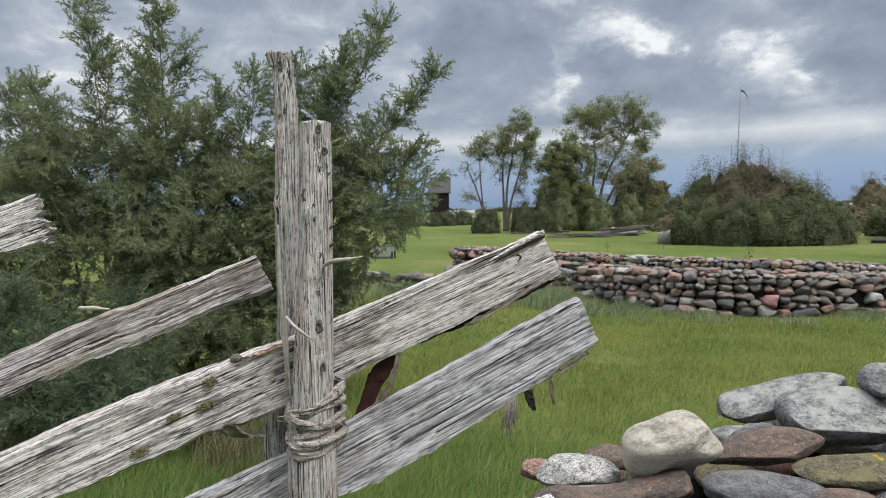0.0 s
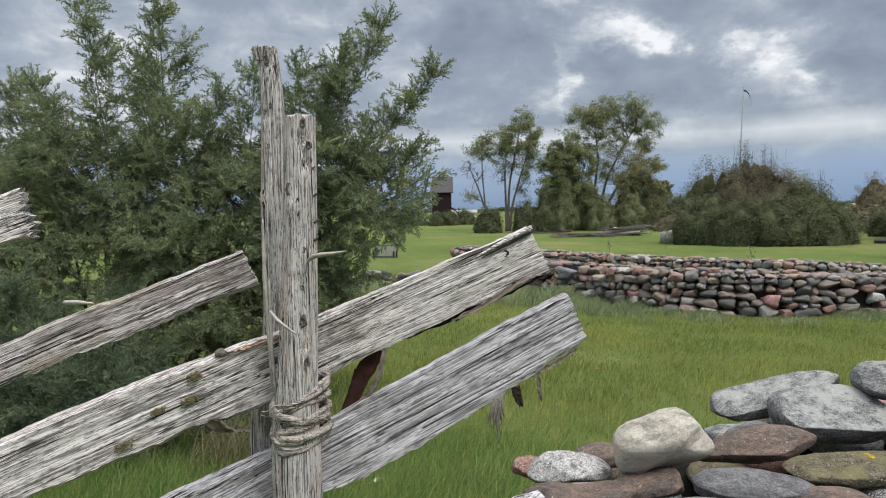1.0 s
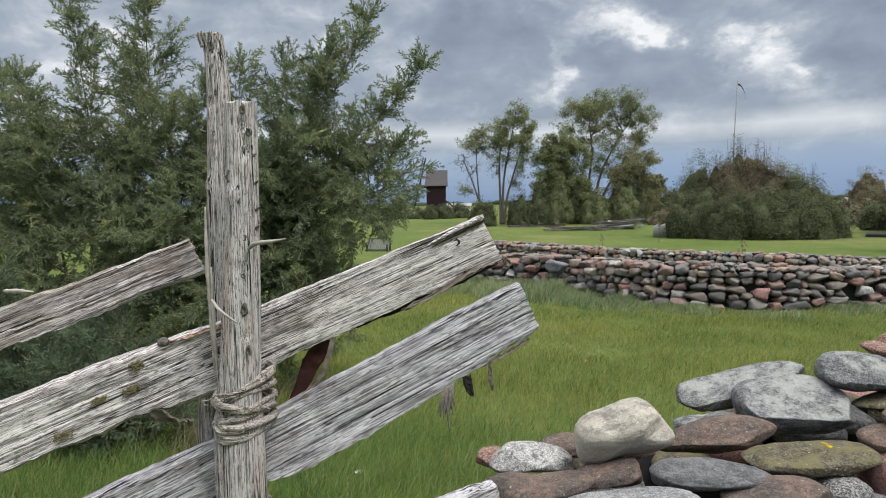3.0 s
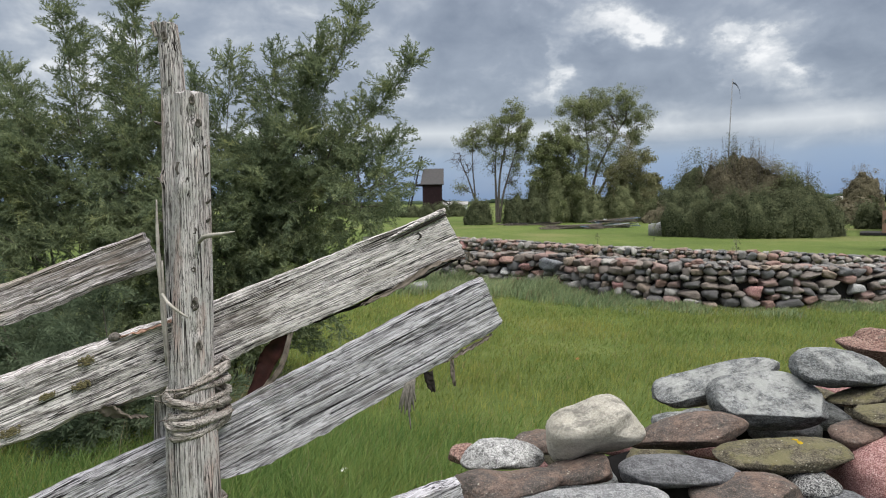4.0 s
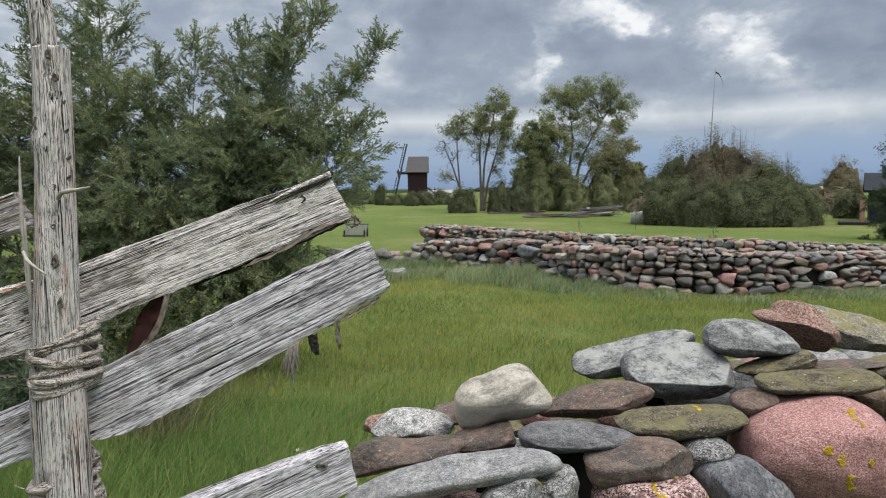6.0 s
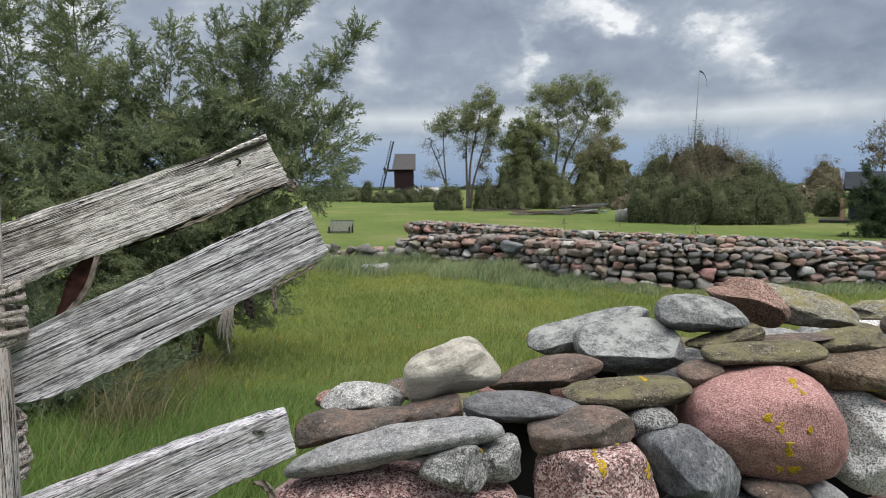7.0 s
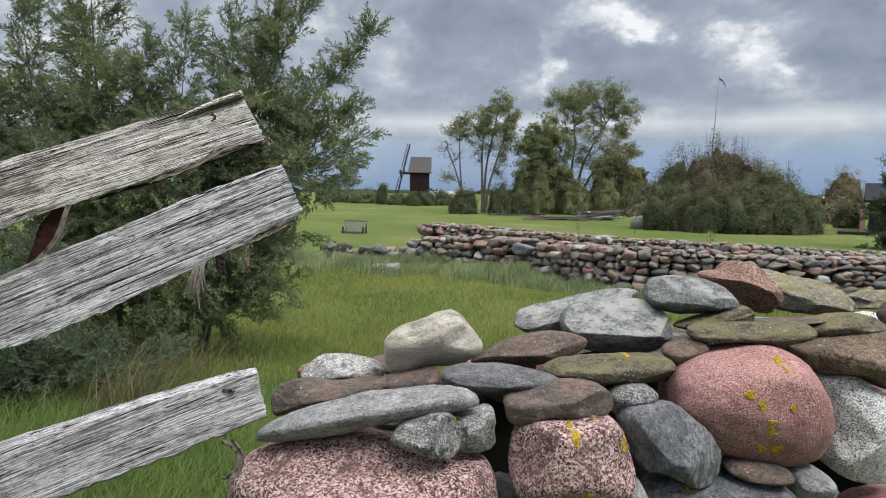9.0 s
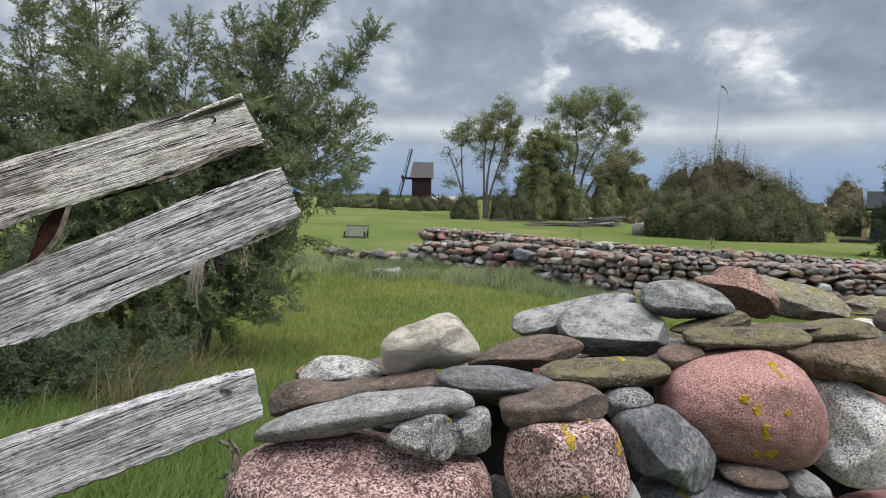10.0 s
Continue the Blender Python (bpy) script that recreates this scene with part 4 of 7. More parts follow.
def near_wall_core():
    """Packed rubble behind the faces, coloured near black for the shade in the gaps, and the courses that stand on the
    ground.
    """
    g = np.random.RandomState(5)
    for i, (x, y, z, s) in enumerate([(0.62, 1.1, 0.46, 0.2), (1.0, 1.24, 0.50, 0.2), (1.42, 1.42, 0.50, 0.2), (0.75, 1.02, 0.22, 0.24), (1.2, 1.16, 0.25, 0.26),
                                      (1.65, 1.4, 0.3, 0.26), (1.78, 1.52, 0.72, 0.2), (1.95, 1.66, 0.92, 0.16), (0.55, 1.5, 0.62, 0.2), (0.95, 1.66, 0.62, 0.24), (1.4, 1.85, 0.7, 0.24),
                                      (0.6, 1.52, 0.25, 0.24), (1.05, 1.7, 0.25, 0.26), (1.55, 1.9, 0.3, 0.28), (1.9, 2.0, 0.75, 0.22), (2.05, 1.75, 0.45, 0.26)]):
        stone(near_wall, "grey field stone in the body of the wall", ("darkgrey", "pink", "brown", "grey", "speckle")[i % 5], (x, y, z), (s, s * 0.8, s * 0.72), tuple(g.uniform(0.85, 1.1, 12)), 4, 0.4)
    kinds = ("grey", "brown", "pink", "darkgrey", "olive", "speckle", "lightgrey", "red")
    n = 0
    for x in np.arange(0.46, 2.12, 0.15):
        top = float(np.interp(x, (0.40, 0.62, 0.9, 1.2, 1.5, 2.1), (0.72, 0.82, 0.885, 0.925, 0.93, 0.91)))
        y0 = float(np.interp(x, (0.40, 0.9, 1.5, 2.1), (1.30, 1.40, 1.58, 1.78)))
        for row in range(3):
            w = g.uniform(0.07, 0.10)
            stone(near_wall, "rough field stone on the back of the wall", kinds[(n * 5 + row) % 8], (x + g.uniform(-0.03, 0.03), y0 + 0.08 + 0.13 * row, top - 0.028 - 0.05 * (row == 2)), (w, 0.075, 0.036), tuple(g.uniform(0.85, 1.1, 12)), 3, 0.4)
            n += 1
        for z in (0.62, 0.42, 0.2):
            stone(near_wall, "rough field stone on the back of the wall", kinds[(n * 3) % 8], (x + g.uniform(-0.03, 0.03), y0 + 0.40, z * top / 0.9), (0.095, 0.10, 0.10), tuple(g.uniform(0.85, 1.1, 12)), 4, 0.4)
            n += 1
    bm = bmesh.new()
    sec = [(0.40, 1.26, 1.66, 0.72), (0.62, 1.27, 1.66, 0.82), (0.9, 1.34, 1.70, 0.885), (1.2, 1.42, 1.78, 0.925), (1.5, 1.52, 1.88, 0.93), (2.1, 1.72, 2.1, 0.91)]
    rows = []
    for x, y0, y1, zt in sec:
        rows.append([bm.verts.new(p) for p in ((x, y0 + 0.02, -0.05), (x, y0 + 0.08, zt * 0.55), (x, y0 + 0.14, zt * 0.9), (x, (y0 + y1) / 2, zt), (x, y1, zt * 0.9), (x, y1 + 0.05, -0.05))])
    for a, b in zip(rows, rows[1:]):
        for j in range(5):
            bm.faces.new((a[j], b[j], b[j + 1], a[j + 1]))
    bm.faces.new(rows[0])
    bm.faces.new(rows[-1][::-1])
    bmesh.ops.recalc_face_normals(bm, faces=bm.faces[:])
    part("core", bm, SHADE_CORE, near_wall, "packed rubble core, coloured near black for the shade between the stones")


near_wall_core()


# ---- the two walls across the meadow ----
FRONT_PTS = np.array([(-3.2, 16.2), (-1.2, 15.4), (0.8, 14.75), (2.1, 13.8), (3.0, 12.9), (3.9, 12.1), (5.2, 11.75), (7.0, 11.9), (9.6, 12.3)])
REAR_PTS = np.array([(-1.05, 22.4), (3.7, 19.2), (9.8, 16.0), (13.5, 14.2)])


class Line:
    """A line on the ground through a few points, walked by its length."""

    def __init__(self, pts):
        self.P = spline(pts, 200)[:, :2] if pts.shape[1] == 3 else spline(np.column_stack([pts, np.zeros(len(pts))]), 200)[:, :2]
        self.S = np.concatenate([[0], np.cumsum(np.linalg.norm(np.diff(self.P, axis=0), axis=1))])
        self.length = float(self.S[-1])

    def at(self, s):
        s = np.atleast_1d(np.asarray(s, float))
        q = np.column_stack([np.interp(s, self.S, self.P[:, k]) for k in (0, 1)])
        a = np.column_stack([np.interp(s + 0.1, self.S, self.P[:, k]) - np.interp(s - 0.1, self.S, self.P[:, k]) for k in (0, 1)])
        a /= np.linalg.norm(a, axis=1)[:, None] + 1e-9
        return q, a, np.column_stack([a[:, 1], -a[:, 0]])


FRONT_LINE, REAR_LINE = Line(FRONT_PTS), Line(REAR_PTS)
FRONT_LEN = FRONT_LINE.length


def front_line(s):
    """Places on the front wall's line, and the way from it towards the meadow; below zero it runs straight on."""
    q, a, n = FRONT_LINE.at(np.clip(s, 0.11, FRONT_LEN - 0.11))
    return q + a * (np.minimum(s, 0.11) - 0.11)[:, None], n


def field_stone_shape(seed, flat, level=3):
    """A split or worn field stone filling a unit block: rounded edges, a few flat broken faces."""
    g = np.random.RandomState(seed)
    S, F = ICO[level]
    p = g.uniform(2.6, 4.6)
    W = S / ((np.abs(S) ** p).sum(axis=1) ** (1 / p))[:, None] * 0.5
    for k in range(5 + 2 * flat):
        nrm = g.randn(3) * np.array([1.0, 0.5, 0.9])
        nrm /= np.linalg.norm(nrm)
        lim = g.uniform(0.34, 0.52) * (0.74 if k < 3 else 1.0)
        over = np.maximum(W @ nrm - lim, 0)
        W = W - nrm * (over * 0.9)[:, None]
    return W + S * (0.10 * fbm(W, 2.4, seed * 1.9, 3) + 0.03 * fbm(W, 9.0, seed * 2.7, 2))[:, None], F


FIELD = []
for _k in range(18):
    _W, _F = field_stone_shape(300 + _k, _k % 3)
    _W = _W / (_W.max(axis=0) - _W.min(axis=0)) - 0.5 * (_W.max(axis=0) + _W.min(axis=0)) / (_W.max(axis=0) - _W.min(axis=0))
    FIELD.append(smooth(raw_mesh("field_stone", _W, _F)))
    FIELD[-1].materials.append(RUBBLE)
COARSE = [raw_mesh("coarse", *field_stone_shape(400 + _k, 2, 1)) for _k in range(14)]


def field_wall(label, line, s0, top_of, base, sizes, seed, odd=(), tumbled=0.0):
    """A dry wall of field stones laid in rough, broken courses. sizes: (stretch, height of a course, long shape) by length;
    odd: single stones that stand out: (s, z, width, height, how far proud, material)."""
    mid, _, _ = line.at(line.length / 2)
    cx, cy = mid[0]
    wall = thing("field_wall", cx, cy, -0.5, label, "stone wall", kind="structure")
    inv = Matrix.Translation((-cx, -cy, 0.5))
    g = np.random.RandomState(seed)
    spots = []
    taken = [(o[0], o[1], o[2], o[3]) for o in odd]

    def free(s, z, w, h):
        return all(abs(s - a) > 0.30 * (w + c) or abs(z - b) > 0.30 * (h + d) for a, b, c, d in taken)

    for side in (0, 1):
        # columns of stones, each packed upwards, so that no course runs on for long
        s = s0
        while s < line.length - 0.1:
            hi, wide = (np.interp(s, [q[0] for q in sizes], [q[k] for q in sizes]) for k in (1, 2))
            stretch = hi * wide * g.uniform(2.2, 3.4)
            z = base + g.uniform(-0.05, 0.02)
            top = top_of(s + stretch / 2)
            while z < top - 0.02:
                f = (z - base) / (top - base)
                h = hi * g.uniform(0.72, 1.3) * (1.12 - 0.3 * f)
                if top - z - h < 0.045:
                    h = top - z + g.uniform(-0.01, 0.035)
                a = s + g.uniform(-0.06, 0.06)
                while a < s + stretch - 0.03:
                    w = h * wide * g.uniform(0.75, 1.45)
                    if s + stretch - a - w < 0.07:
                        w = s + stretch - a + g.uniform(-0.02, 0.05)
                    hh = h * g.uniform(0.86, 1.12)
                    if free(a + w / 2, z + hh / 2, w, hh):
                        proud = 0.19 + 0.08 * (1 - f) + g.uniform(-0.045, 0.04)
                        spots.append((a + w / 2, z + hh / 2 + g.uniform(-0.012, 0.012), w * 1.16, hh * 1.15, proud if side == 0 else -proud, g.uniform(-12, 12) if g.rand() < 0.7 else g.uniform(-32, 32), g.randint(18), side))
                    a += w
                z += h * 0.97
            s += stretch
    for s in np.arange(s0 + 0.15, line.length - 0.2, 0.21):
        w = g.uniform(0.15, 0.36)
        spots.append((s + w / 2, top_of(s) + g.uniform(-0.02, 0.028), w, g.uniform(0.06, 0.12), g.uniform(-0.12, 0.12), g.uniform(-5, 5), g.randint(18), 0))
    for s in np.arange(s0 - tumbled, s0, 0.17):
        for lift in (0.0, 0.13, 0.24):
            if g.rand() < 0.1 + lift * 1.2 * (1.0 - 0.5 * (s > s0 - 0.8)):
                continue
            w = g.uniform(0.2, 0.38)
            spots.append((s + g.uniform(-0.05, 0.05), base + 0.14 + lift, w, w * g.uniform(0.55, 0.8), g.uniform(-0.1, 0.25), g.uniform(-18, 18), g.randint(18), 0))

    def mat(sp):
        s, z, w, h, off, tilt, k, side = sp
        q, a, n = line.at(max(s, 0.11))
        q, a, n = q[0] + a[0] * (min(s, 0.11) - 0.11), a[0], n[0]
        p = q + n * off
        return Matrix.LocRotScale((p[0], p[1], z), Euler((radians(tilt * 0.4), radians(tilt), math.atan2(a[1], a[0]))), (w, 0.26 if h < 0.3 else 0.36, h))

    spots.sort(key=lambda sp: (sp[7] == 1, not (s0 - 2.0 < sp[0] < s0 + 10.0), -sp[1]))
    joined_V, joined_F, base_i = [], [], 0
    for i, sp in enumerate(spots):
        if i < 300:
            ob = new("field_stone", FIELD[sp[6]])
            ob.parent = wall
            ob.matrix_basis = inv @ mat(sp)
        else:
            me = FIELD[sp[6]] if sp[7] == 0 else COARSE[sp[6] % 14]
            V = np.empty(len(me.vertices) * 3, np.float32)
            me.vertices.foreach_get("co", V)
            m4 = np.array(inv @ mat(sp))
            joined_V.append(V.reshape(-1, 3) @ m4[:3, :3].T + m4[:3, 3])
            joined_F.append(ICO[3 if sp[7] == 0 else 1][1] + base_i)
            base_i += len(me.vertices)
    me = smooth(raw_mesh("stones", np.vstack(joined_V), np.vstack(joined_F)))
    tagged(mesh_part("stones", me, RUBBLE, wall, "more field stones of the same wall"), kind="stuff")
    for k, (s, z, w, h, proud, material, words) in enumerate(odd):
        W, F = field_stone_shape(500 + k + seed, k % 2)
        mesh_part("field_stone", smooth(raw_mesh("field_stone", W, F)), STONE[material], wall, words, inv @ mat((s, z, w, h, proud, 0, 0, 0)))
    # the packed inside, a strip that follows the line
    bm = bmesh.new()
    rows = []
    for s in np.linspace(s0 + 0.15, line.length - 0.15, 24):
        q, a, n = line.at(s)
        z1 = top_of(s) - 0.05
        rows.append([bm.verts.new((q[0][0] + n[0][0] * o - cx, q[0][1] + n[0][1] * o - cy, z + 0.5)) for o, z in ((0.16, base - 0.05), (0.13, z1), (-0.13, z1), (-0.16, base - 0.05))])
    for a, b in zip(rows, rows[1:]):
        for j in range(4):
            bm.faces.new((a[j], b[j], b[(j + 1) % 4], a[(j + 1) % 4]))
    bm.faces.new(rows[0])
    bm.faces.new(rows[-1][::-1])
    bmesh.ops.recalc_face_normals(bm, faces=bm.faces[:])
    part("core", bm, SOIL_CORE, wall, "dark rubble between the stones")


def front_top(s):
    return float(np.interp(s, (2.6, 3.2, 4.2, 6.0, 8.5, 10.5, 13.0), (0.06, 0.20, 0.25, 0.25, 0.27, 0.20, 0.14)))


def rear_top(s):
    return float(np.interp(s, (0, 2.0, 6.0, 12.0, 16.5), (0.20, 0.17, 0.05, -0.03, -0.05)))


field_wall("low front wall of large grey and pink field stones across the meadow", FRONT_LINE, 2.6, front_top, -0.50, [(0, 0.165, 1.3), (5, 0.155, 1.35), (8, 0.15, 1.3), (10, 0.125, 1.7), (13, 0.10, 2.3)], 11,
           [(5.75, 0.10, 0.50, 0.30, 0.30, "slate", "large blue-grey boulder in the wall"), (3.15, 0.06, 0.34, 0.2, 0.27, "ochre", "yellowish field stone"), (4.55, 0.13, 0.38, 0.17, 0.26, "red", "reddish field stone"),
            (4.5, -0.12, 0.2, 0.17, 0.28, "chalk", "whitish field stone"), (5.1, 0.0, 0.34, 0.15, 0.28, "pink", "pink field stone"), (5.45, -0.1, 0.34, 0.11, 0.28, "red", "rust-red field stone"), (6.6, 0.02, 0.30, 0.2, 0.28, "white", "pale field stone"),
            (7.4, -0.24, 0.30, 0.23, 0.28, "pink", "pink field stone low in the wall"), (11.3, -0.19, 0.26, 0.22, 0.28, "chalk", "whitish field stone"), (9.6, -0.22, 0.34, 0.26, 0.28, "pink", "pink field stone low in the wall")], 2.2)
field_wall("dry stone wall of small grey field stones behind a lower wall", REAR_LINE, 0.25, rear_top, -0.62, [(0, 0.155, 1.15), (5, 0.145, 1.2), (12, 0.14, 1.3), (17, 0.13, 1.4)], 12,
           [(0.2, -0.02, 0.42, 0.46, 0.16, "red", "leaning reddish end stone"), (0.62, 0.02, 0.40, 0.30, 0.22, "pink", "rounded pink field stone"), (1.1, 0.0, 0.34, 0.34, 0.22, "pink", "rounded pink field stone")])

def loose_stone(x, y, z, w, h, seed, material, label):
    W, F = field_stone_shape(seed, 1)
    ob = mesh_part("loose_stone", smooth(raw_mesh("loose_stone", W, F)), STONE[material], None, label)
    ob.matrix_world = Matrix.LocRotScale((x, y, z), Euler((0, radians(-6), 0.3)), (w, w * 0.7, h))
    tagged(ob, category="stone", group="stones in the rough grass")


loose_stone(-0.95, 13.75, -0.36, 0.40, 0.26, 611, "grey", "flat grey field stone lying in rough grass")
loose_stone(-1.30, 13.95, -0.38, 0.26, 0.22, 612, "lightgrey", "small pale field stone lying in rough grass")

# ---- the pole fence ----
FENCE_LABEL = "old silver-grey wooden fence of slanting split boards tied to poles"
fence = thing("wooden_fence", 0.0, 0.84, 0.0, FENCE_LABEL, "fence")
FENCE_INV = Matrix.Translation((0, -0.84, 0))


def board(slope, c0, top, bottom, thick, seed, material=None, label="", warp=0.004, ragged=0.003):
    """A split board in an upright plane y = c0 + slope * x; top and bottom: its edges as (along, up)."""
    g = np.random.RandomState(seed)
    al = math.atan(slope)
    T, B = np.array(top), np.array(bottom)
    n, m = 190, 18
    def along(E):
        s = np.linspace(E[0, 0], E[-1, 0], n)
        z = np.interp(s, E[:, 0], E[:, 1])
        k = np.pad(z, 5, mode="reflect", reflect_type="odd")
        return np.column_stack([s, np.convolve(k, np.ones(11) / 11, "valid")])
    T, B = along(T), along(B)
    mid0, mid1 = (T[0] + B[0]) / 2, (T[-1] + B[-1]) / 2
    tilt = math.atan2(mid1[1] - mid0[1], mid1[0] - mid0[0])
    c = (mid0 + mid1) / 2
    ca, sa = math.cos(tilt), math.sin(tilt)
    def local(p):
        d = p - c
        return np.column_stack([d[:, 0] * ca + d[:, 1] * sa, -d[:, 0] * sa + d[:, 1] * ca])
    T, B = local(T), local(B)
    s = T[:, 0]
    jag = lambda k, amp: np.array([noise.fractal((x * k, seed * 7.3, 0.5), 0.7, 2.2, 4) for x in s]) * amp
    T[:, 1] += jag(22, 0.0022)
    B[:, 1] += jag(30, 0.0042) - 0.004 * np.maximum(jag(11, 1.0), 0)
    lanes = np.linspace(0, 1, m)
    grow_end = g.uniform(-ragged, ragged * 0.3, m)
    V = []
    for side in (0, 1):
        for j, v in enumerate(lanes):
            P = T * (1 - v) + B * v
            rel = np.array([noise.fractal((x * 2.2, v * 9.0 + seed * 3.0, side * 5.0), 0.8, 2.0, 4) for x in s])
            line = np.array([noise.noise((x * 3.0, v * 22.0 + seed, 9.0 + side)) for x in s])
            edge = 1.0 if 0 < j < m - 1 else 0.25
            y = (-thick / 2 if side == 0 else thick / 2) + (0.0022 * rel + 0.0016 * line) * (-1 if side == 0 else 1)
            y = y * (edge if edge < 1 else 1) + warp * np.sin(s * 5 + seed)
            if edge < 1:
                y = y * 2.4
            x = P[:, 0].copy()
            x[-1] += grow_end[j]
            x[-2] += grow_end[j] * 0.6
            V.append(np.column_stack([x, y, P[:, 1]]))
    V = np.vstack(V)
    F = []
    idx = lambda side, j, i: side * m * n + j * n + i
    for j in range(m - 1):
        for i in range(n - 1):
            F.append((idx(0, j, i), idx(0, j + 1, i), idx(0, j + 1, i + 1), idx(0, j, i + 1)))
            F.append((idx(1, j, i), idx(1, j, i + 1), idx(1, j + 1, i + 1), idx(1, j + 1, i)))
    for i in range(n - 1):
        F.append((idx(0, 0, i), idx(0, 0, i + 1), idx(1, 0, i + 1), idx(1, 0, i)))
        F.append((idx(0, m - 1, i), idx(1, m - 1, i), idx(1, m - 1, i + 1), idx(0, m - 1, i + 1)))
    for j in range(m - 1):
        F.append((idx(0, j, 0), idx(1, j, 0), idx(1, j + 1, 0), idx(0, j + 1, 0)))
        F.append((idx(0, j, n - 1), idx(0, j + 1, n - 1), idx(1, j + 1, n - 1), idx(1, j, n - 1)))
    me = smooth(raw_mesh("board", V, F))
    me.set_sharp_from_angle(angle=radians(38))
    u = Vector((math.cos(al), math.sin(al), 0))
    nrm = Vector((-math.sin(al), math.cos(al), 0))
    world_m = Matrix.Translation(Vector((0, c0, 0)) + u * c[0] + Vector((0, 0, c[1])) + nrm * (thick / 2)) @ Matrix.Rotation(al, 4, "Z") @ Matrix.Rotation(-tilt, 4, "Y")
    return mesh_part("board", me, material or WOOD_X, fence, label, FENCE_INV @ world_m)


upper = board(0.43, 0.85, [(-1.25, 0.82), (-0.80, 1.005), (-0.403, 1.162), (-0.276, 1.209), (-0.135, 1.255), (-0.055, 1.275), (0.021, 1.302), (0.195, 1.365), (0.271, 1.390), (0.348, 1.419)],
              [(-1.25, 0.735), (-0.80, 0.92), (-0.408, 1.074), (-0.246, 1.126), (-0.16, 1.157), (-0.054, 1.175), (0.01, 1.209), (0.194, 1.276), (0.26, 1.302), (0.385, 1.346)], 0.026, 1)
lower = board(0.355, 0.852, [(-1.2, 0.62), (-0.6, 0.89), (-0.158, 1.077), (-0.068, 1.11), (0.016, 1.145), (0.118, 1.19), (0.243, 1.247), (0.328, 1.283), (0.406, 1.311)],
              [(-1.2, 0.54), (-0.6, 0.81), (-0.163, 0.999), (-0.094, 1.025), (0.013, 1.045), (0.098, 1.068), (0.213, 1.121), (0.288, 1.161), (0.375, 1.202), (0.436, 1.239)], 0.024, 2, WOOD_BLUE)
back_board = board(0.38, 0.905, [(-1.3, 0.91), (-0.8, 1.12), (-0.438, 1.271), (-0.347, 1.31), (-0.228, 1.35), (-0.108, 1.393)],
                   [(-1.3, 0.85), (-0.8, 1.06), (-0.442, 1.216), (-0.339, 1.258), (-0.267, 1.276), (-0.169, 1.318), (-0.085, 1.344)], 0.034, 3, WOOD_A, "brownish weathered board")
stub_board = board(0.38, 0.905, [(-1.3, 1.13), (-0.8, 1.33), (-0.467, 1.458), (-0.389, 1.486)], [(-1.3, 1.065), (-0.8, 1.265), (-0.47, 1.397), (-0.368, 1.423)], 0.03, 4, None, "board with a frayed end", ragged=0.01)
bottom_board = board(0.38, 0.85, [(-1.2, 0.46), (-0.6, 0.69), (0.012, 0.904), (0.083, 0.919), (0.158, 0.941), (0.236, 0.96), (0.318, 0.98), (0.364, 0.987)],
                     [(-1.2, 0.36), (-0.6, 0.59), (0.008, 0.789), (0.095, 0.815), (0.194, 0.843), (0.3, 0.88), (0.381, 0.906)], 0.026, 5, WOOD_BLUE)


def pole(name, points, radii, seed, label, dents=()):
    """A peeled pole with knots and long cracks, its top sawn off unevenly."""
    n, sides = 150, 30
    P = spline(points, n)
    base = P[0].copy()
    R = spline([(r, 0, 0) for r in radii], n)[:, 0]
    ang = np.arange(sides) * 2 * math.pi / sides
    V = np.zeros((n, sides, 3))
    for i in range(n):
        for j in range(sides):
            a = ang[j]
            q = (math.cos(a) * 1.4, math.sin(a) * 1.4, P[i][2] * 2.0 + seed)
            crack = noise.noise((math.cos(a) * 5, math.sin(a) * 5, P[i][2] * 2.6 + seed))
            r = R[i] * (1 + 0.07 * noise.fractal(q, 0.8, 2, 3) - 0.10 * max(0.0, crack - 0.32) * 2)
            for kz, ka, kr, kd in dents:
                d2 = ((P[i][2] - kz) / kr) ** 2 + ((((a - ka + math.pi) % (2 * math.pi)) - math.pi) * R[i] / kr) ** 2
                r += kd * math.exp(-d2)
            top = 0.006 * noise.noise((math.cos(a) * 2, math.sin(a) * 2, seed + 4.0)) if i == n - 1 else 0
            V[i, j] = (P[i][0] + r * math.cos(a), P[i][1] + r * math.sin(a), P[i][2] + top)
    V = V.reshape(-1, 3) - base
    F = [(i * sides + j, i * sides + (j + 1) % sides, (i + 1) * sides + (j + 1) % sides, (i + 1) * sides + j) for i in range(n - 1) for j in range(sides)]
    me = bpy.data.meshes.new(name)
    me.from_pydata(V.tolist(), [], F + [tuple((n - 1) * sides + j for j in range(sides)), tuple(reversed(range(sides)))])
    smooth(me)
    me.set_sharp_from_angle(angle=radians(50))
    return mesh_part(name, me, WOOD_Z, fence, label, FENCE_INV @ Matrix.Translation(base))


FRONT = -math.pi / 2
front_pole = pole("pole", [(-0.012, 0.80, -0.1), (-0.012, 0.80, 0.5), (-0.0095, 0.80, 1.064), (-0.007, 0.80, 1.19), (-0.0015, 0.80, 1.285), (0.005, 0.80, 1.43), (0.009, 0.80, 1.573)],
                  [0.036, 0.035, 0.0335, 0.029, 0.0262, 0.0232, 0.0212], 3.0, "thick grey pole with knots and cracks",
                  [(1.545, FRONT + 0.5, 0.008, -0.004), (1.51, FRONT + 0.7, 0.007, -0.004), (1.455, FRONT - 0.1, 0.01, 0.003), (1.36, FRONT + 0.5, 0.007, -0.003), (1.27, FRONT + 0.6, 0.006, -0.004)])
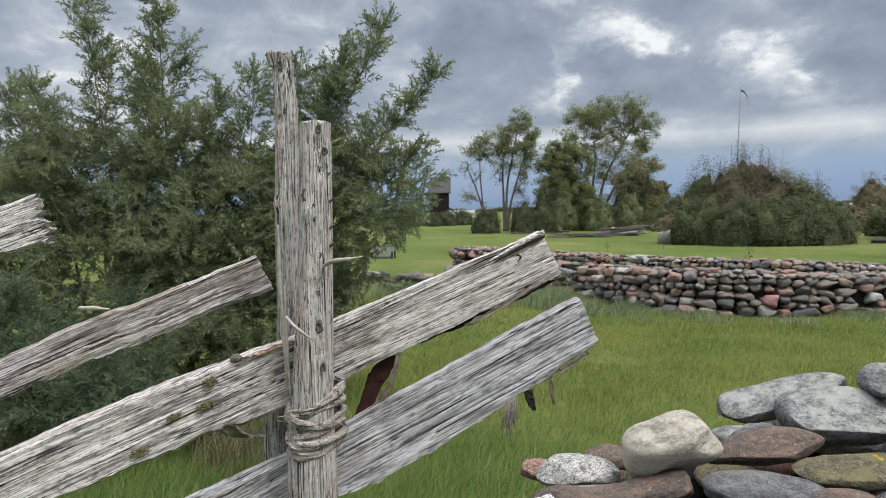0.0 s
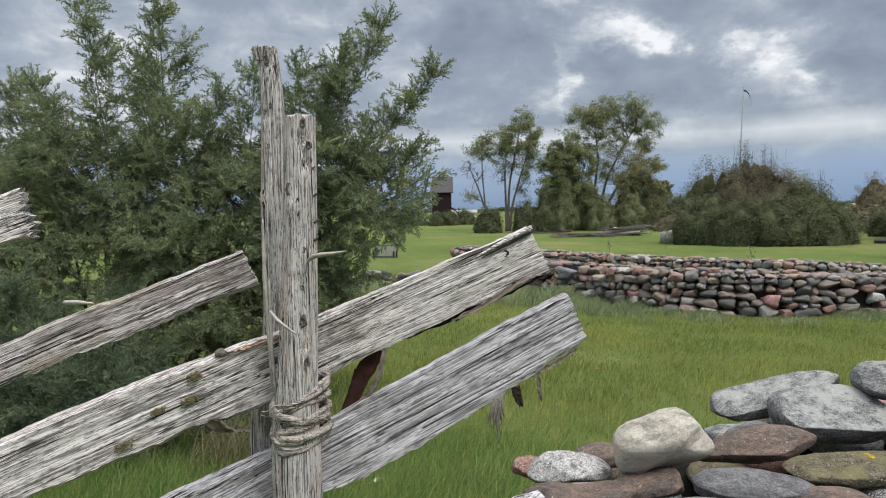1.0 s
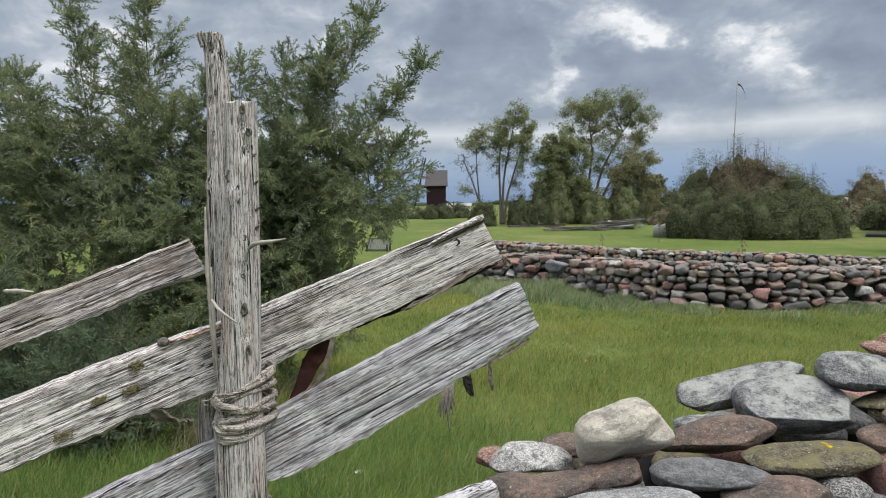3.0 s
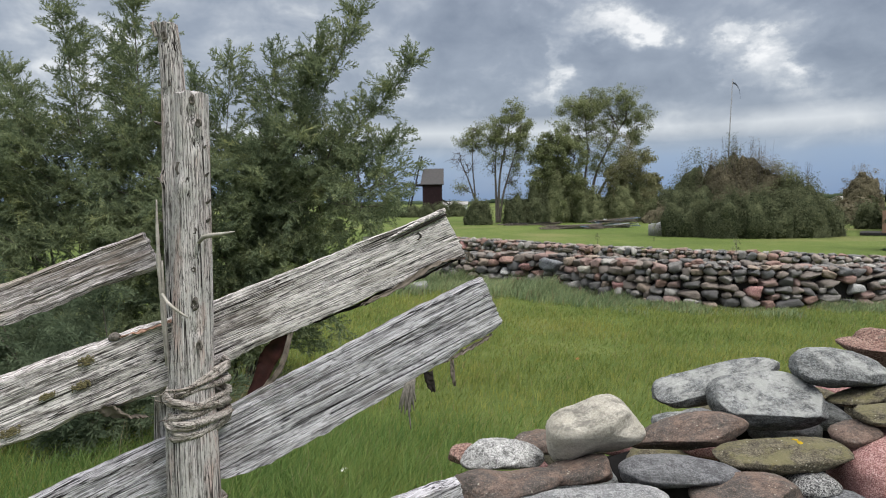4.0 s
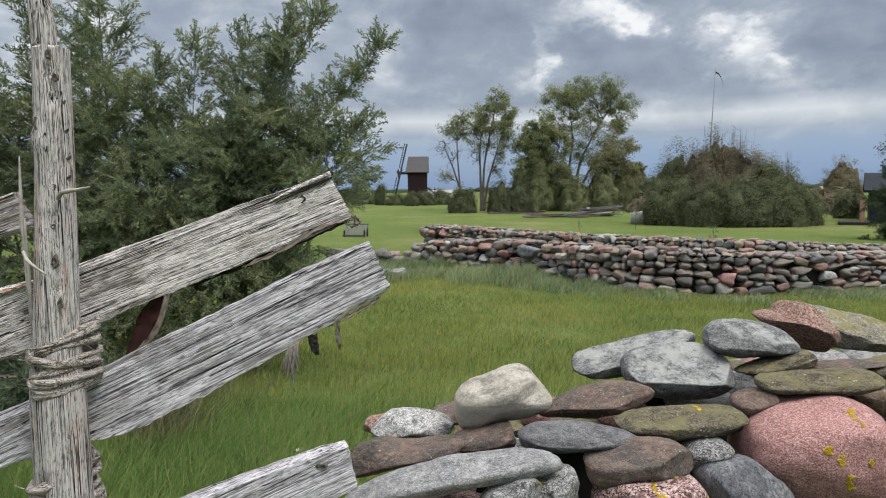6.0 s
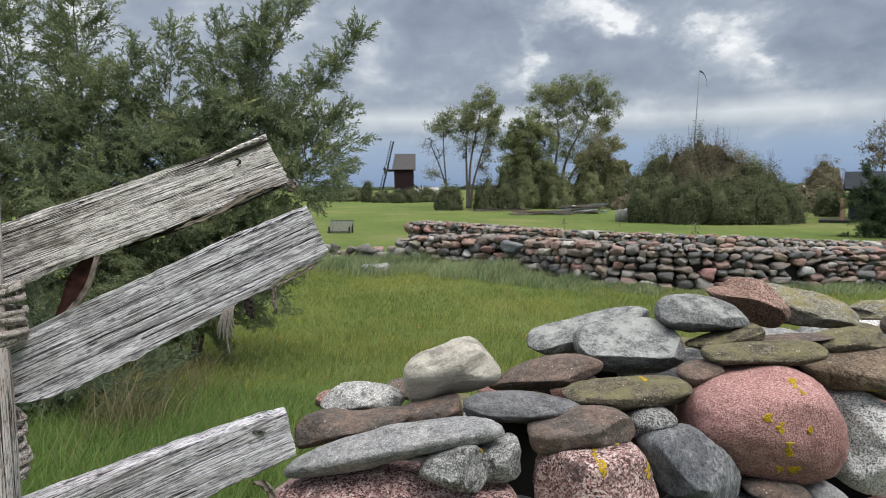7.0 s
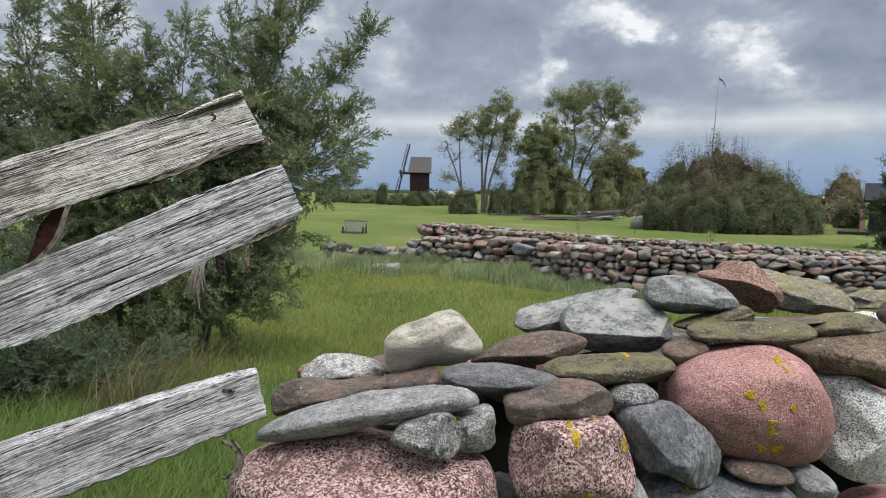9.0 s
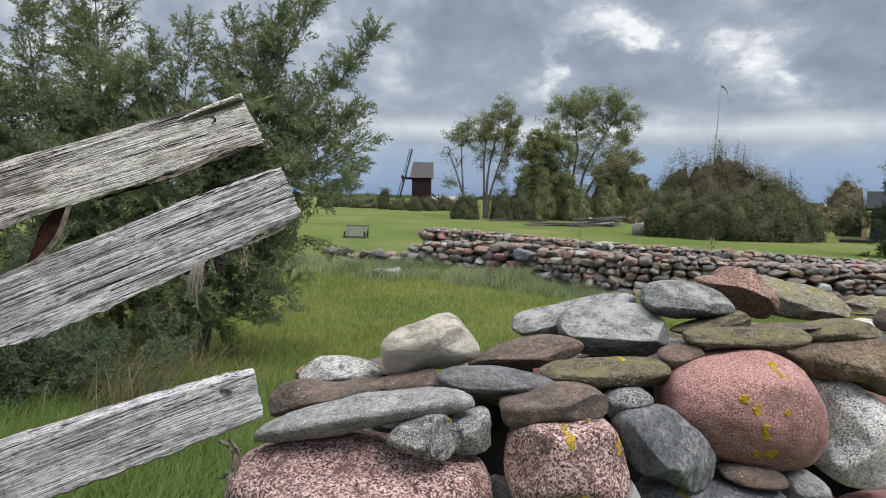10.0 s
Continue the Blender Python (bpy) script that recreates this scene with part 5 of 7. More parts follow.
rear_pole = pole("pole", [(-0.1, 0.905, -0.1), (-0.095, 0.90, 0.6), (-0.09, 0.895, 1.10), (-0.064, 0.89, 1.268), (-0.0625, 0.89, 1.437), (-0.058, 0.89, 1.60), (-0.063, 0.89, 1.687)],
                 [0.024, 0.022, 0.021, 0.0195, 0.0175, 0.0165, 0.0145], 8.0, "thinner grey pole", [(1.665, FRONT, 0.007, -0.003), (1.59, FRONT - 0.4, 0.006, -0.003), (1.47, FRONT - 0.8, 0.008, 0.004)])


def ties():
    """Rings of split, twisted withies that hold poles and boards together: flat bands of many fibres."""
    g = np.random.RandomState(9)
    for z0 in (1.170, 0.985):
        tie = new("tie")
        tie.parent = fence
        tie.matrix_basis = FENCE_INV @ Matrix.Translation((-0.009 - 0.010 * (z0 < 1.1), 0.835, z0))
        tagged(tie, "ring of twisted withies binding the poles")
        for k, (zc, tilt, wide, out) in enumerate(((0.027, 0.42, 0.009, 0.002), (0.020, 0.05, 0.006, -0.001), (0.006, -0.32, 0.008, 0.002), (-0.006, 0.20, 0.008, 0.0), (-0.018, 0.02, 0.007, 0.003), (-0.029, -0.22, 0.006, 0.0), (-0.034, 0.16, 0.004, 0.0))):
            ph = g.uniform(0, 6)
            for strand in range(4):
                tw0, r0 = g.uniform(0, 6.28), g.uniform(0.0026, 0.0050)
                lift = (strand / 3 - 0.5) * wide
                pts = []
                for a in np.linspace(0, 2 * math.pi, 64):
                    tw = 1.5 * a + ph
                    up = lift * math.cos(tw) + 0.0014 * math.sin(3 * a + tw0)
                    ex = 0.0345 + out + 0.5 * lift * math.sin(tw) + 0.0012 * math.sin(2 * a + tw0)
                    ey = 0.066 + out + 0.5 * lift * math.sin(tw) + 0.0012 * math.cos(2 * a + tw0)
                    back = max(0.0, math.sin(a))
                    pts.append((ex * math.cos(a) - 0.045 * back, ey * math.sin(a), zc + tilt * ex * math.cos(a) + up + 0.003 * math.sin(a + ph)))
                radii = [r0 * (0.85 + 0.3 * math.sin(0.21 * i + tw0)) for i in range(64)]
                mesh_part("withy", tube_mesh("withy", pts, radii, 7, 0.16, k + strand), WITHY, tie)
        for j in range(9):
            a, z = g.uniform(-2.6, -0.5), g.uniform(-0.03, 0.03)
            p = np.array([0.038 * math.cos(a), 0.070 * math.sin(a), z])
            q = p + np.array([g.uniform(-0.02, 0.02), -0.004 - 0.006 * g.rand(), g.uniform(-0.012, 0.016)])
            mesh_part("loose_fibre", tube_mesh("loose_fibre", [p, (p + q) / 2 + g.randn(3) * 0.001, q], [0.0011, 0.0009, 0.0004], 5), WITHY, tie)


ties()


FIBRE = plain("grey_fibre", (0.24, 0.22, 0.195), 0.9, 0.3, 200)
FRESH = plain("reddish_wood", (0.40, 0.25, 0.18), 0.85, 0.3, 120)
SPLINTER = plain("pale_splinter", (0.46, 0.43, 0.385), 0.85, 0.25, 80)


def sliver(name, pts, radii, material, parent=None, label="", sides=5):
    me = tube_mesh(name, spline(pts, 14), np.interp(np.linspace(0, 1, 14), np.linspace(0, 1, len(radii)), radii), sides, 0.25, len(pts))
    ob = mesh_part(name, me, material, parent or fence, label)
    ob.matrix_basis = (FENCE_INV if parent is None else parent.matrix_basis.inverted() @ FENCE_INV)
    return ob


sliver("splinter", [(0.020, 0.778, 1.385), (0.035, 0.765, 1.393), (0.060, 0.755, 1.396), (0.078, 0.75, 1.399)], [0.003, 0.0032, 0.0024, 0.0006], SPLINTER, front_pole, "pale splinter sticking out")
sliver("splinter", [(-0.034, 0.785, 1.318), (-0.015, 0.768, 1.306), (0.006, 0.768, 1.290)], [0.002, 0.0025, 0.001], SPLINTER, front_pole, "pale splinter")
sliver("splinter", [(-0.04, 0.80, 1.36), (-0.040, 0.80, 1.27), (-0.034, 0.795, 1.20)], [0.001, 0.0028, 0.0012], SPLINTER, front_pole, "long torn fibre")
sliver("splinter", [(-0.33, 0.80, 1.33), (-0.30, 0.785, 1.332), (-0.275, 0.78, 1.331)], [0.003, 0.0035, 0.001], SPLINTER, back_board, "pale splinter")


# dark bark colour, also painted in for shade under the upper board and in its split
BARK_AND_SHADE = plain("rotten_bark_and_shade", (0.03, 0.024, 0.02), 0.95, 0.3, 90)


def bark_strip(pts, widths, material, label, parent):
    """A curled strip of loose bark."""
    P = spline(pts, 18)
    W = np.interp(np.linspace(0, 1, 18), np.linspace(0, 1, len(widths)), widths)
    V, F = [], []
    for i, p in enumerate(P):
        for j in range(5):
            a = (j - 2) / 2
            wob = 0.0045 * noise.noise((i * 0.9, j * 1.7, len(pts) + 9 * pts[0][0]))
            V.append((p[0] + W[i] * a, p[1] + 0.4 * W[i] * (1 - a * a) + wob, p[2] + wob))
    k = len(V)
    V += [(x + 0.0008, y + 0.003, z) for x, y, z in V]
    for i in range(17):
        for j in range(4):
            a = i * 5 + j
            F.append((a, a + 1, a + 6, a + 5))
            F.append((k + a, k + a + 5, k + a + 6, k + a + 1))
        F.append((i * 5, i * 5 + 5, k + i * 5 + 5, k + i * 5))
        F.append((i * 5 + 4, k + i * 5 + 4, k + i * 5 + 9, i * 5 + 9))
    ob = mesh_part("bark", smooth(raw_mesh("bark", V, F)), material, parent, label)
    ob.matrix_basis = parent.matrix_basis.inverted() @ FENCE_INV
    return ob


bark_strip([(0.090, 0.895, 1.242), (0.070, 0.895, 1.215), (0.058, 0.894, 1.19), (0.046, 0.892, 1.162), (0.024, 0.888, 1.128)], [0.012, 0.016, 0.012, 0.011, 0.003], BARK_RED, "dark red strip of loose bark", upper)
bark_strip([(0.100, 0.89, 1.245), (0.088, 0.88, 1.20), (0.064, 0.875, 1.168), (0.034, 0.87, 1.146), (0.016, 0.865, 1.130)], [0.003, 0.004, 0.006, 0.009, 0.005], BARK_GREY, "grey curl of bark", upper)
bark_strip([(0.335, 0.985, 1.343), (0.30, 0.965, 1.333), (0.255, 0.95, 1.305), (0.20, 0.93, 1.28)], [0.006, 0.007, 0.008, 0.004], BARK_GREY, "loose bark along the lower edge", upper)
# bark strip whose near-black colour includes the shade of the gap below the board
bark_strip([(0.345, 0.992, 1.345), (0.30, 0.972, 1.325), (0.25, 0.957, 1.304), (0.19, 0.937, 1.278), (0.13, 0.916, 1.255)], [0.004, 0.010, 0.010, 0.007, 0.003], BARK_AND_SHADE, "rotten bark under the board, darkened for the shaded gap", upper)
bark_strip([(0.355, 0.99, 1.352), (0.362, 0.985, 1.342), (0.352, 0.985, 1.334)], [0.004, 0.005, 0.003], BARK_GREY, "curled bark end", upper)
bark_strip([(-0.13, 0.79, 1.168), (-0.11, 0.80, 1.15), (-0.085, 0.815, 1.145)], [0.018, 0.014, 0.006], BARK_GREY, "loose bark", upper)
bark_strip([(0.30, 0.955, 0.88), (0.318, 0.955, 0.862), (0.316, 0.95, 0.835), (0.295, 0.945, 0.82)], [0.010, 0.006, 0.006, 0.010], BARK_GREY, "hanging curl of bark", bottom_board)
for k in range(10):
    fx, fz = 0.262 + 0.0012 * k, 1.157 + 0.0005 * k
    y, spread = 0.850 + 0.355 * fx, (k - 4.5) * 0.0016
    ln = (0.040, 0.046, 0.036, 0.050, 0.044, 0.074, 0.048, 0.038, 0.047, 0.034)[k]
    sliver("fibre", [(fx, y, fz), (fx - 0.004 + spread * 0.5, y - 0.006, fz - ln * 0.5), (fx - 0.005 + spread + 0.003 * (k == 5), y - 0.004, fz - ln)], [0.0022, 0.0019, 0.0008], FIBRE, lower, "hanging wood fibre")
bark_strip([(0.293, 0.955, 1.172), (0.297, 0.948, 1.155), (0.302, 0.946, 1.142)], [0.007, 0.006, 0.003], BARK_AND_SHADE, "dark scrap of hanging bark", lower)
bark_strip([(0.330, 0.968, 1.186), (0.331, 0.962, 1.165), (0.334, 0.962, 1.146)], [0.0025, 0.003, 0.0015], BARK_GREY, "thin hanging strip of bark", lower)
bark_strip([(0.318, 0.966, 1.182), (0.345, 0.974, 1.196), (0.370, 0.983, 1.208), (0.392, 0.990, 1.222)], [0.003, 0.006, 0.006, 0.003], BARK_GREY, "split-off strip under the board", lower)
sliver("splinter", [(0.236, 0.946, 1.3755), (0.264, 0.957, 1.391), (0.292, 0.968, 1.405), (0.322, 0.980, 1.4195)], [0.0012, 0.0032, 0.0042, 0.0036], WOOD_X, upper, "lifted sliver along the split upper edge", 7)
# a solid dark strip in place of the shade inside the split
sliver("crack", [(0.244, 0.9485, 1.3735), (0.270, 0.959, 1.3865), (0.296, 0.970, 1.3985), (0.324, 0.982, 1.412)], [0.0006, 0.0014, 0.0018, 0.0018], BARK_AND_SHADE, upper, "dark strip for the shade in the split under the sliver")
sliver("splinter", [(-0.050, 0.812, 1.44), (-0.048, 0.806, 1.37), (-0.044, 0.803, 1.31), (-0.041, 0.80, 1.22)], [0.0010, 0.0030, 0.0034, 0.0014], SPLINTER, front_pole, "torn strip of pale wood along the pole", 6)


def knot(parent, at, r, material, squash=1.6):
    """A raised dark knot: a ring with a sunken middle."""
    V, F = [], []
    n = 14
    for q, dy in ((0.0, 0.0008), (0.45, 0.0), (0.75, -0.0022), (1.0, 0.0006)):
        for k in range(n):
            a = 2 * math.pi * k / n
            w = 0.9 + 0.5 * noise.noise((math.cos(a) * 1.6, math.sin(a) * 1.6, at[2] * 30 + q))
            V.append((r * q * w * math.cos(a), dy * r / 0.006, r * q * w * squash * math.sin(a)))
    for i in range(3):
        for k in range(n):
            F.append((i * n + k, i * n + (k + 1) % n, (i + 1) * n + (k + 1) % n, (i + 1) * n + k))
    me = smooth(raw_mesh("knot", V, F))
    return mesh_part("knot", me, material, parent, "dark knot in the wood", parent.matrix_basis.inverted() @ FENCE_INV @ Matrix.Translation(at))


TAR_HOLE = plain("rotten_hole", (0.045, 0.04, 0.035), 0.95, 0.3, 200)
MOSS = plain("olive_lichen", (0.20, 0.175, 0.09), 0.95, 0.3, 200)
KNOT = plain("knot_wood", (0.20, 0.18, 0.16), 0.9, 0.48, 320)
for x, z, r in ((0.018, 1.563, 0.005), (0.025, 1.535, 0.005), (-0.001, 1.478, 0.006), (0.014, 1.40, 0.0035), (0.012, 1.35, 0.003), (0.012, 1.305, 0.006), (0.016, 1.252, 0.0045)):
    knot(front_pole, (x, 0.7795 - 0.12 * max(0.0, 1.4 - z) * 0.25, z), r, KNOT)
for x, z, r in ((-0.060, 1.668, 0.005), (-0.055, 1.602, 0.003), (-0.06, 1.545, 0.003)):
    knot(rear_pole, (x, 0.8735, z), r, KNOT, 1.9)


for x, z in ((0.0275, 1.470), (0.0285, 1.436), (0.027, 1.412), (0.0255, 1.505)):
    sliver("stub", [(x - 0.006, 0.795, z - 0.002), (x, 0.792, z), (x + 0.0045, 0.790, z + 0.003)], [0.0026, 0.0022, 0.0008], KNOT, front_pole, "short broken twig stub")
for x, z in ((-0.0815, 1.55), (-0.0805, 1.47), (-0.0800, 1.41)):
    sliver("stub", [(x + 0.006, 0.887, z - 0.002), (x, 0.885, z), (x - 0.004, 0.884, z + 0.002)], [0.0026, 0.0022, 0.0008], KNOT, rear_pole, "short broken twig stub")
for dx, dz, r in ((-0.013, 0.010, 0.0032), (-0.009, 0.014, 0.0028), (-0.004, 0.009, 0.0032), (0.003, 0.012, 0.0026), (0.009, 0.006, 0.003), (-0.016, 0.004, 0.002)):
    sliver("splinter", [(-0.062 + dx * 0.8, 0.880, 1.668), (-0.0625 + dx, 0.878, 1.682), (-0.063 + dx * 1.1, 0.876, 1.684 + 0.4 * dz)], [r, r * 1.1, r * 0.8], WOOD_Z, rear_pole, "frayed wood at the pole's top")
knot(bottom_board, (0.300, 0.9655, 0.958), 0.011, KNOT, 0.55)


def moss(parent, at, w, h, seed):
    """A small cushion of olive lichen grains on a board."""
    g = np.random.RandomState(seed)
    O8 = np.array([(1, 0, 0), (-1, 0, 0), (0, 1, 0), (0, -1, 0), (0, 0, 1), (0, 0, -1)], float)
    T8 = np.array([(0, 2, 4), (2, 1, 4), (1, 3, 4), (3, 0, 4), (2, 0, 5), (1, 2, 5), (3, 1, 5), (0, 3, 5)], np.int32)
    V, F = [], []
    for k in range(90):
        a = np.clip(g.randn(2), -1.6, 1.6)
        x = a[0] * w
        V.append(np.array([x, 0.43 * x - 0.001, a[1] * h + 0.35 * x]) + O8 * g.uniform(0.0008, 0.0022))
        F.append(T8 + 6 * k)
    me = raw_mesh("lichen", np.vstack(V), np.vstack(F))
    tagged(mesh_part("lichen", me, MOSS, parent, "olive-brown lichen tuft", parent.matrix_basis.inverted() @ FENCE_INV @ Matrix.Translation(at)), kind="stuff")


knot(upper, (0.281, 0.9665, 1.379), 0.0058, TAR_HOLE, 1.2)
moss(upper, (-0.143, 0.7885, 1.230), 0.005, 0.0035, 1)
moss(upper, (-0.150, 0.7855, 1.198), 0.006, 0.003, 2)
moss(upper, (-0.186, 0.770, 1.188), 0.005, 0.002, 3)
moss(upper, (-0.226, 0.753, 1.146), 0.006, 0.003, 4)

bark_strip([(-0.103, 0.802, 1.259), (-0.08, 0.811, 1.264), (-0.055, 0.822, 1.272), (-0.035, 0.83, 1.278)], [0.003, 0.004, 0.004, 0.002], FRESH, "reddish torn edge of the board", upper)
me = raw_mesh("burl", *stone_shape((0.008, 0.007, 0.006), (1, 0.9, 1.1, 1, 0.95, 1.1, 0.9, 1), 3, 0.6, 77, 3))
mesh_part("burl", smooth(me), KNOT, upper, "small grey burl", upper.matrix_basis.inverted() @ FENCE_INV @ Matrix.Translation((-0.113, 0.805, 1.2575)))

# ---- plants ----
def frames_for(D, g):
    """For each direction, two axes square to it, turned at random."""
    D = D / (np.linalg.norm(D, axis=1)[:, None] + 1e-9)
    ref = g.randn(*D.shape)
    A = np.cross(D, ref)
    A /= np.linalg.norm(A, axis=1)[:, None] + 1e-9
    return D, A, np.cross(D, A)


def spray_template(seed):
    """A feathery shoot along z, of length one: side shoots with small needles-tufts, all thin blades."""
    g = np.random.RandomState(seed)
    Q = []

    def blade(p, d, length, width):
        d = d / np.linalg.norm(d)
        a = np.cross(d, g.randn(3))
        a /= np.linalg.norm(a)
        Q.append([p, p + d * length * 0.45 + a * width, p + d * length, p + d * length * 0.45 - a * width])

    arch = g.uniform(0.2, 0.5)
    line = lambda t: np.array([arch * t * t, 0.03 * math.sin(4 * t), t - 0.3 * arch * t * t])
    blade(np.zeros(3), line(1.0) * 0.6, 0.6, 0.02)
    blade(line(0.45), line(1.0) - line(0.45), 0.62, 0.026)
    for k in range(21):
        t = 0.05 + 0.93 * k / 20
        az = k * 2.4 + g.uniform(-0.4, 0.4)
        out = np.array([math.cos(az), math.sin(az) * 0.7, 0])
        d = out * g.uniform(0.6, 0.9) + (line(min(1, t + 0.05)) - line(t)) / 0.05 * g.uniform(0.6, 1.0)
        ln = (0.36 - 0.22 * t) * g.uniform(0.7, 1.25)
        blade(line(t), d, ln, 0.024)
        d = d / np.linalg.norm(d)
        s = 0.35 + g.uniform(-0.1, 0.2)
        blade(line(t) + d * ln * s, d + g.randn(3) * 0.6, ln * g.uniform(0.5, 0.75), 0.021)
    return np.array(Q)


SPRAYS = [spray_template(70 + k) for k in range(5)]


def place_sprays(P, D, S, g):
    """Corners and quads of one spray at each point P, along D, of size S."""
    D, A, B = frames_for(D, g)
    pick = g.randint(len(SPRAYS), size=len(P))
    out = []
    for k, T in enumerate(SPRAYS):
        m = pick == k
        if not m.any():
            continue
        q = T.reshape(-1, 3)
        V = (P[m][:, None, :] + S[m][:, None, None] * (q[None, :, 0:1] * A[m][:, None, :] + q[None, :, 1:2] * B[m][:, None, :] + q[None, :, 2:3] * D[m][:, None, :]))
        out.append(V.reshape(-1, 3))
    V = np.vstack(out)
    return V, np.arange(len(V)).reshape(-1, 4)


def bough(p0, d, ln, droop, g, P, D, S, size=1.0):
    """Sprays along one arching bough."""
    steps = max(5, int(ln / 0.034))
    side = np.cross(d, [0, 0, 1.0])
    for k in range(steps):
        f = (k + g.rand()) / steps
        wide = 0.26 * ln * math.sin(math.pi * min(1.0, 0.15 + 0.85 * f)) * (1.1 - 0.5 * f)
        q = p0 + d * ln * f + np.array([0, 0, droop * ln * f * f]) + side * np.clip(g.randn(), -1.7, 1.7) * wide * 0.7 + g.randn(3) * 0.018
        P.append(q)
        D.append(d * 0.9 + np.array([0, 0, 2 * droop * f - 0.45 * f]) + side * g.randn() * 0.45 + g.randn(3) * 0.28)
        S.append(size * g.uniform(0.14, 0.25) * (1.15 - 0.35 * f))


def juniper(label, leaders, mounds, material, seed, x, y, group="", size=1.0):
    """A many-stemmed juniper. leaders: (foot x, y; tip x, y, z; spread; boughs; bare part of the stem).
    mounds: (middle x, y, z; half-sizes x, y, z; boughs), the bushy body that the leaders rise from."""
    g = np.random.RandomState(seed)
    gz = float(ground_z(x, y))
    ob = thing("juniper", x, y, gz, label, "juniper", group)
    off = Matrix.Translation((-x, -y, -gz))
    for fx, fy, tx, ty, tz, spread, count, bare in leaders:
        foot = np.array([fx, fy, float(ground_z(fx, fy)) - 0.05])
        tip = np.array([tx, ty, tz])
        mid = foot * 0.5 + tip * 0.5 + np.array([(fx - tx) * 0.2 + g.uniform(-0.08, 0.08), g.uniform(-0.06, 0.06), 0.05])
        axis = spline([foot, mid, tip], 40)
        h = np.linalg.norm(tip - foot)
        mesh_part("stem", tube_mesh("stem", axis, (0.006 + 0.005 * h) * (1.02 - np.linspace(0, 1, 40)) ** 1.5 + 0.0015, 7, 0.12, seed), BARK, ob, "", off)
        P, D, S = [], [], []
        for b in range(count):
            t = bare + (1 - bare) * (b + g.rand()) / count
            p0 = axis[min(39, int(t * 39))]
            az = g.uniform(0, 2 * math.pi)
            rel = (t - bare) / (1 - bare)
            up = g.uniform(0.1, 0.6) + 0.9 * rel
            d = np.array([math.cos(az), math.sin(az), up])
            d /= np.linalg.norm(d)
            ln = (spread * (1 - rel) ** 0.8 + 0.10) * g.uniform(0.45, 1.1) * (1.4 if g.rand() < 0.15 else 1.0)
            bough(p0, d, ln, g.uniform(-0.25, 0.35), g, P, D, S, size)
        top = axis[-1] - axis[-6]
        for k in range(14):
            P.append(axis[39 - k // 2] + g.randn(3) * 0.012), D.append(top / np.linalg.norm(top) + g.randn(3) * 0.35), S.append(0.16 * size)
        V, F = place_sprays(np.array(P), np.array(D), np.array(S), g)
        tagged(mesh_part("foliage", raw_mesh("foliage", V, F), material, ob, "", off), kind="stuff")
    for cx, cy, cz, rx, ry, rz, count in mounds:
        P, D, S = [], [], []
        TV, TF, base = [], [], 0
        c = np.array([cx, cy, cz])
        for b in range(count):
            u = g.randn(3)
            u[1] -= 0.5
            u /= np.linalg.norm(u)
            r = g.uniform(0.3, 0.9)
            p0 = c + u * np.array([rx, ry, rz]) * r
            d = u * np.array([1, 1, 0.5]) + np.array([0, 0, g.uniform(0.1, 0.8)]) + g.randn(3) * 0.2
            d /= np.linalg.norm(d)
            ln = g.uniform(0.3, 0.62) * (0.5 + 0.5 * min(1.0, rx / 0.7))
            p0[2] = max(p0[2], float(ground_z(p0[0], p0[1])) + 0.12)
            bough(p0, d, ln, g.uniform(-0.5, 0.15), g, P, D, S, size)
            if b % 2 == 0:
                V, F = tube([c * 0.6 + p0 * 0.4, p0, p0 + d * ln * 0.7], [0.006, 0.005, 0.002], 4, cap=False)
                TV.append(V)
                TF.append(np.array(F) + base)
                base += len(V)
        V, F = place_sprays(np.array(P), np.array(D), np.array(S), g)
        tagged(mesh_part("foliage", raw_mesh("foliage", V, F), material, ob, "", off), kind="stuff")
        tagged(mesh_part("brushwood", raw_mesh("brushwood", np.vstack(TV), np.vstack(TF)), BARK, ob, "", off), kind="stuff")
    return ob


juniper("tall green juniper with feathery upright leaders", [
    (-3.1, 6.0, -3.45, 5.8, 3.46, 0.46, 43, 0.45), (-2.7, 6.1, -2.75, 5.8, 3.75, 0.50, 54, 0.45), (-2.6, 5.9, -2.16, 5.7, 2.52, 0.28, 35, 0.5),
    (-3.7, 6.2, -4.02, 5.9, 2.75, 0.42, 45, 0.45), (-4.2, 6.5, -4.5, 6.2, 2.8, 0.5, 45, 0.45), (-5.1, 6.6, -5.3, 6.3, 3.2, 0.6, 40, 0.4), (-3.4, 6.6, -3.2, 6.5, 3.0, 0.5, 40, 0.45)],
    [(-4.5, 6.3, 1.45, 0.85, 0.7, 0.9, 60), (-3.55, 6.1, 1.5, 0.75, 0.6, 0.95, 84), (-2.75, 6.0, 1.5, 0.65, 0.6, 0.9, 64), (-3.3, 5.7, 0.7, 0.7, 0.5, 0.6, 46), (-2.3, 5.7, 1.0, 0.6, 0.5, 0.8, 60),
     (-4.3, 5.9, 0.6, 0.75, 0.5, 0.6, 36), (-5.5, 6.5, 1.2, 0.8, 0.7, 0.9, 26),
     (-3.9, 5.5, 0.1, 0.8, 0.4, 0.4, 36), (-2.8, 5.4, 0.15, 0.7, 0.4, 0.4, 36), (-2.0, 5.5, 0.2, 0.5, 0.4, 0.4, 26)], JUNIPER, 21, -3.0, 6.1, "junipers by the fence")
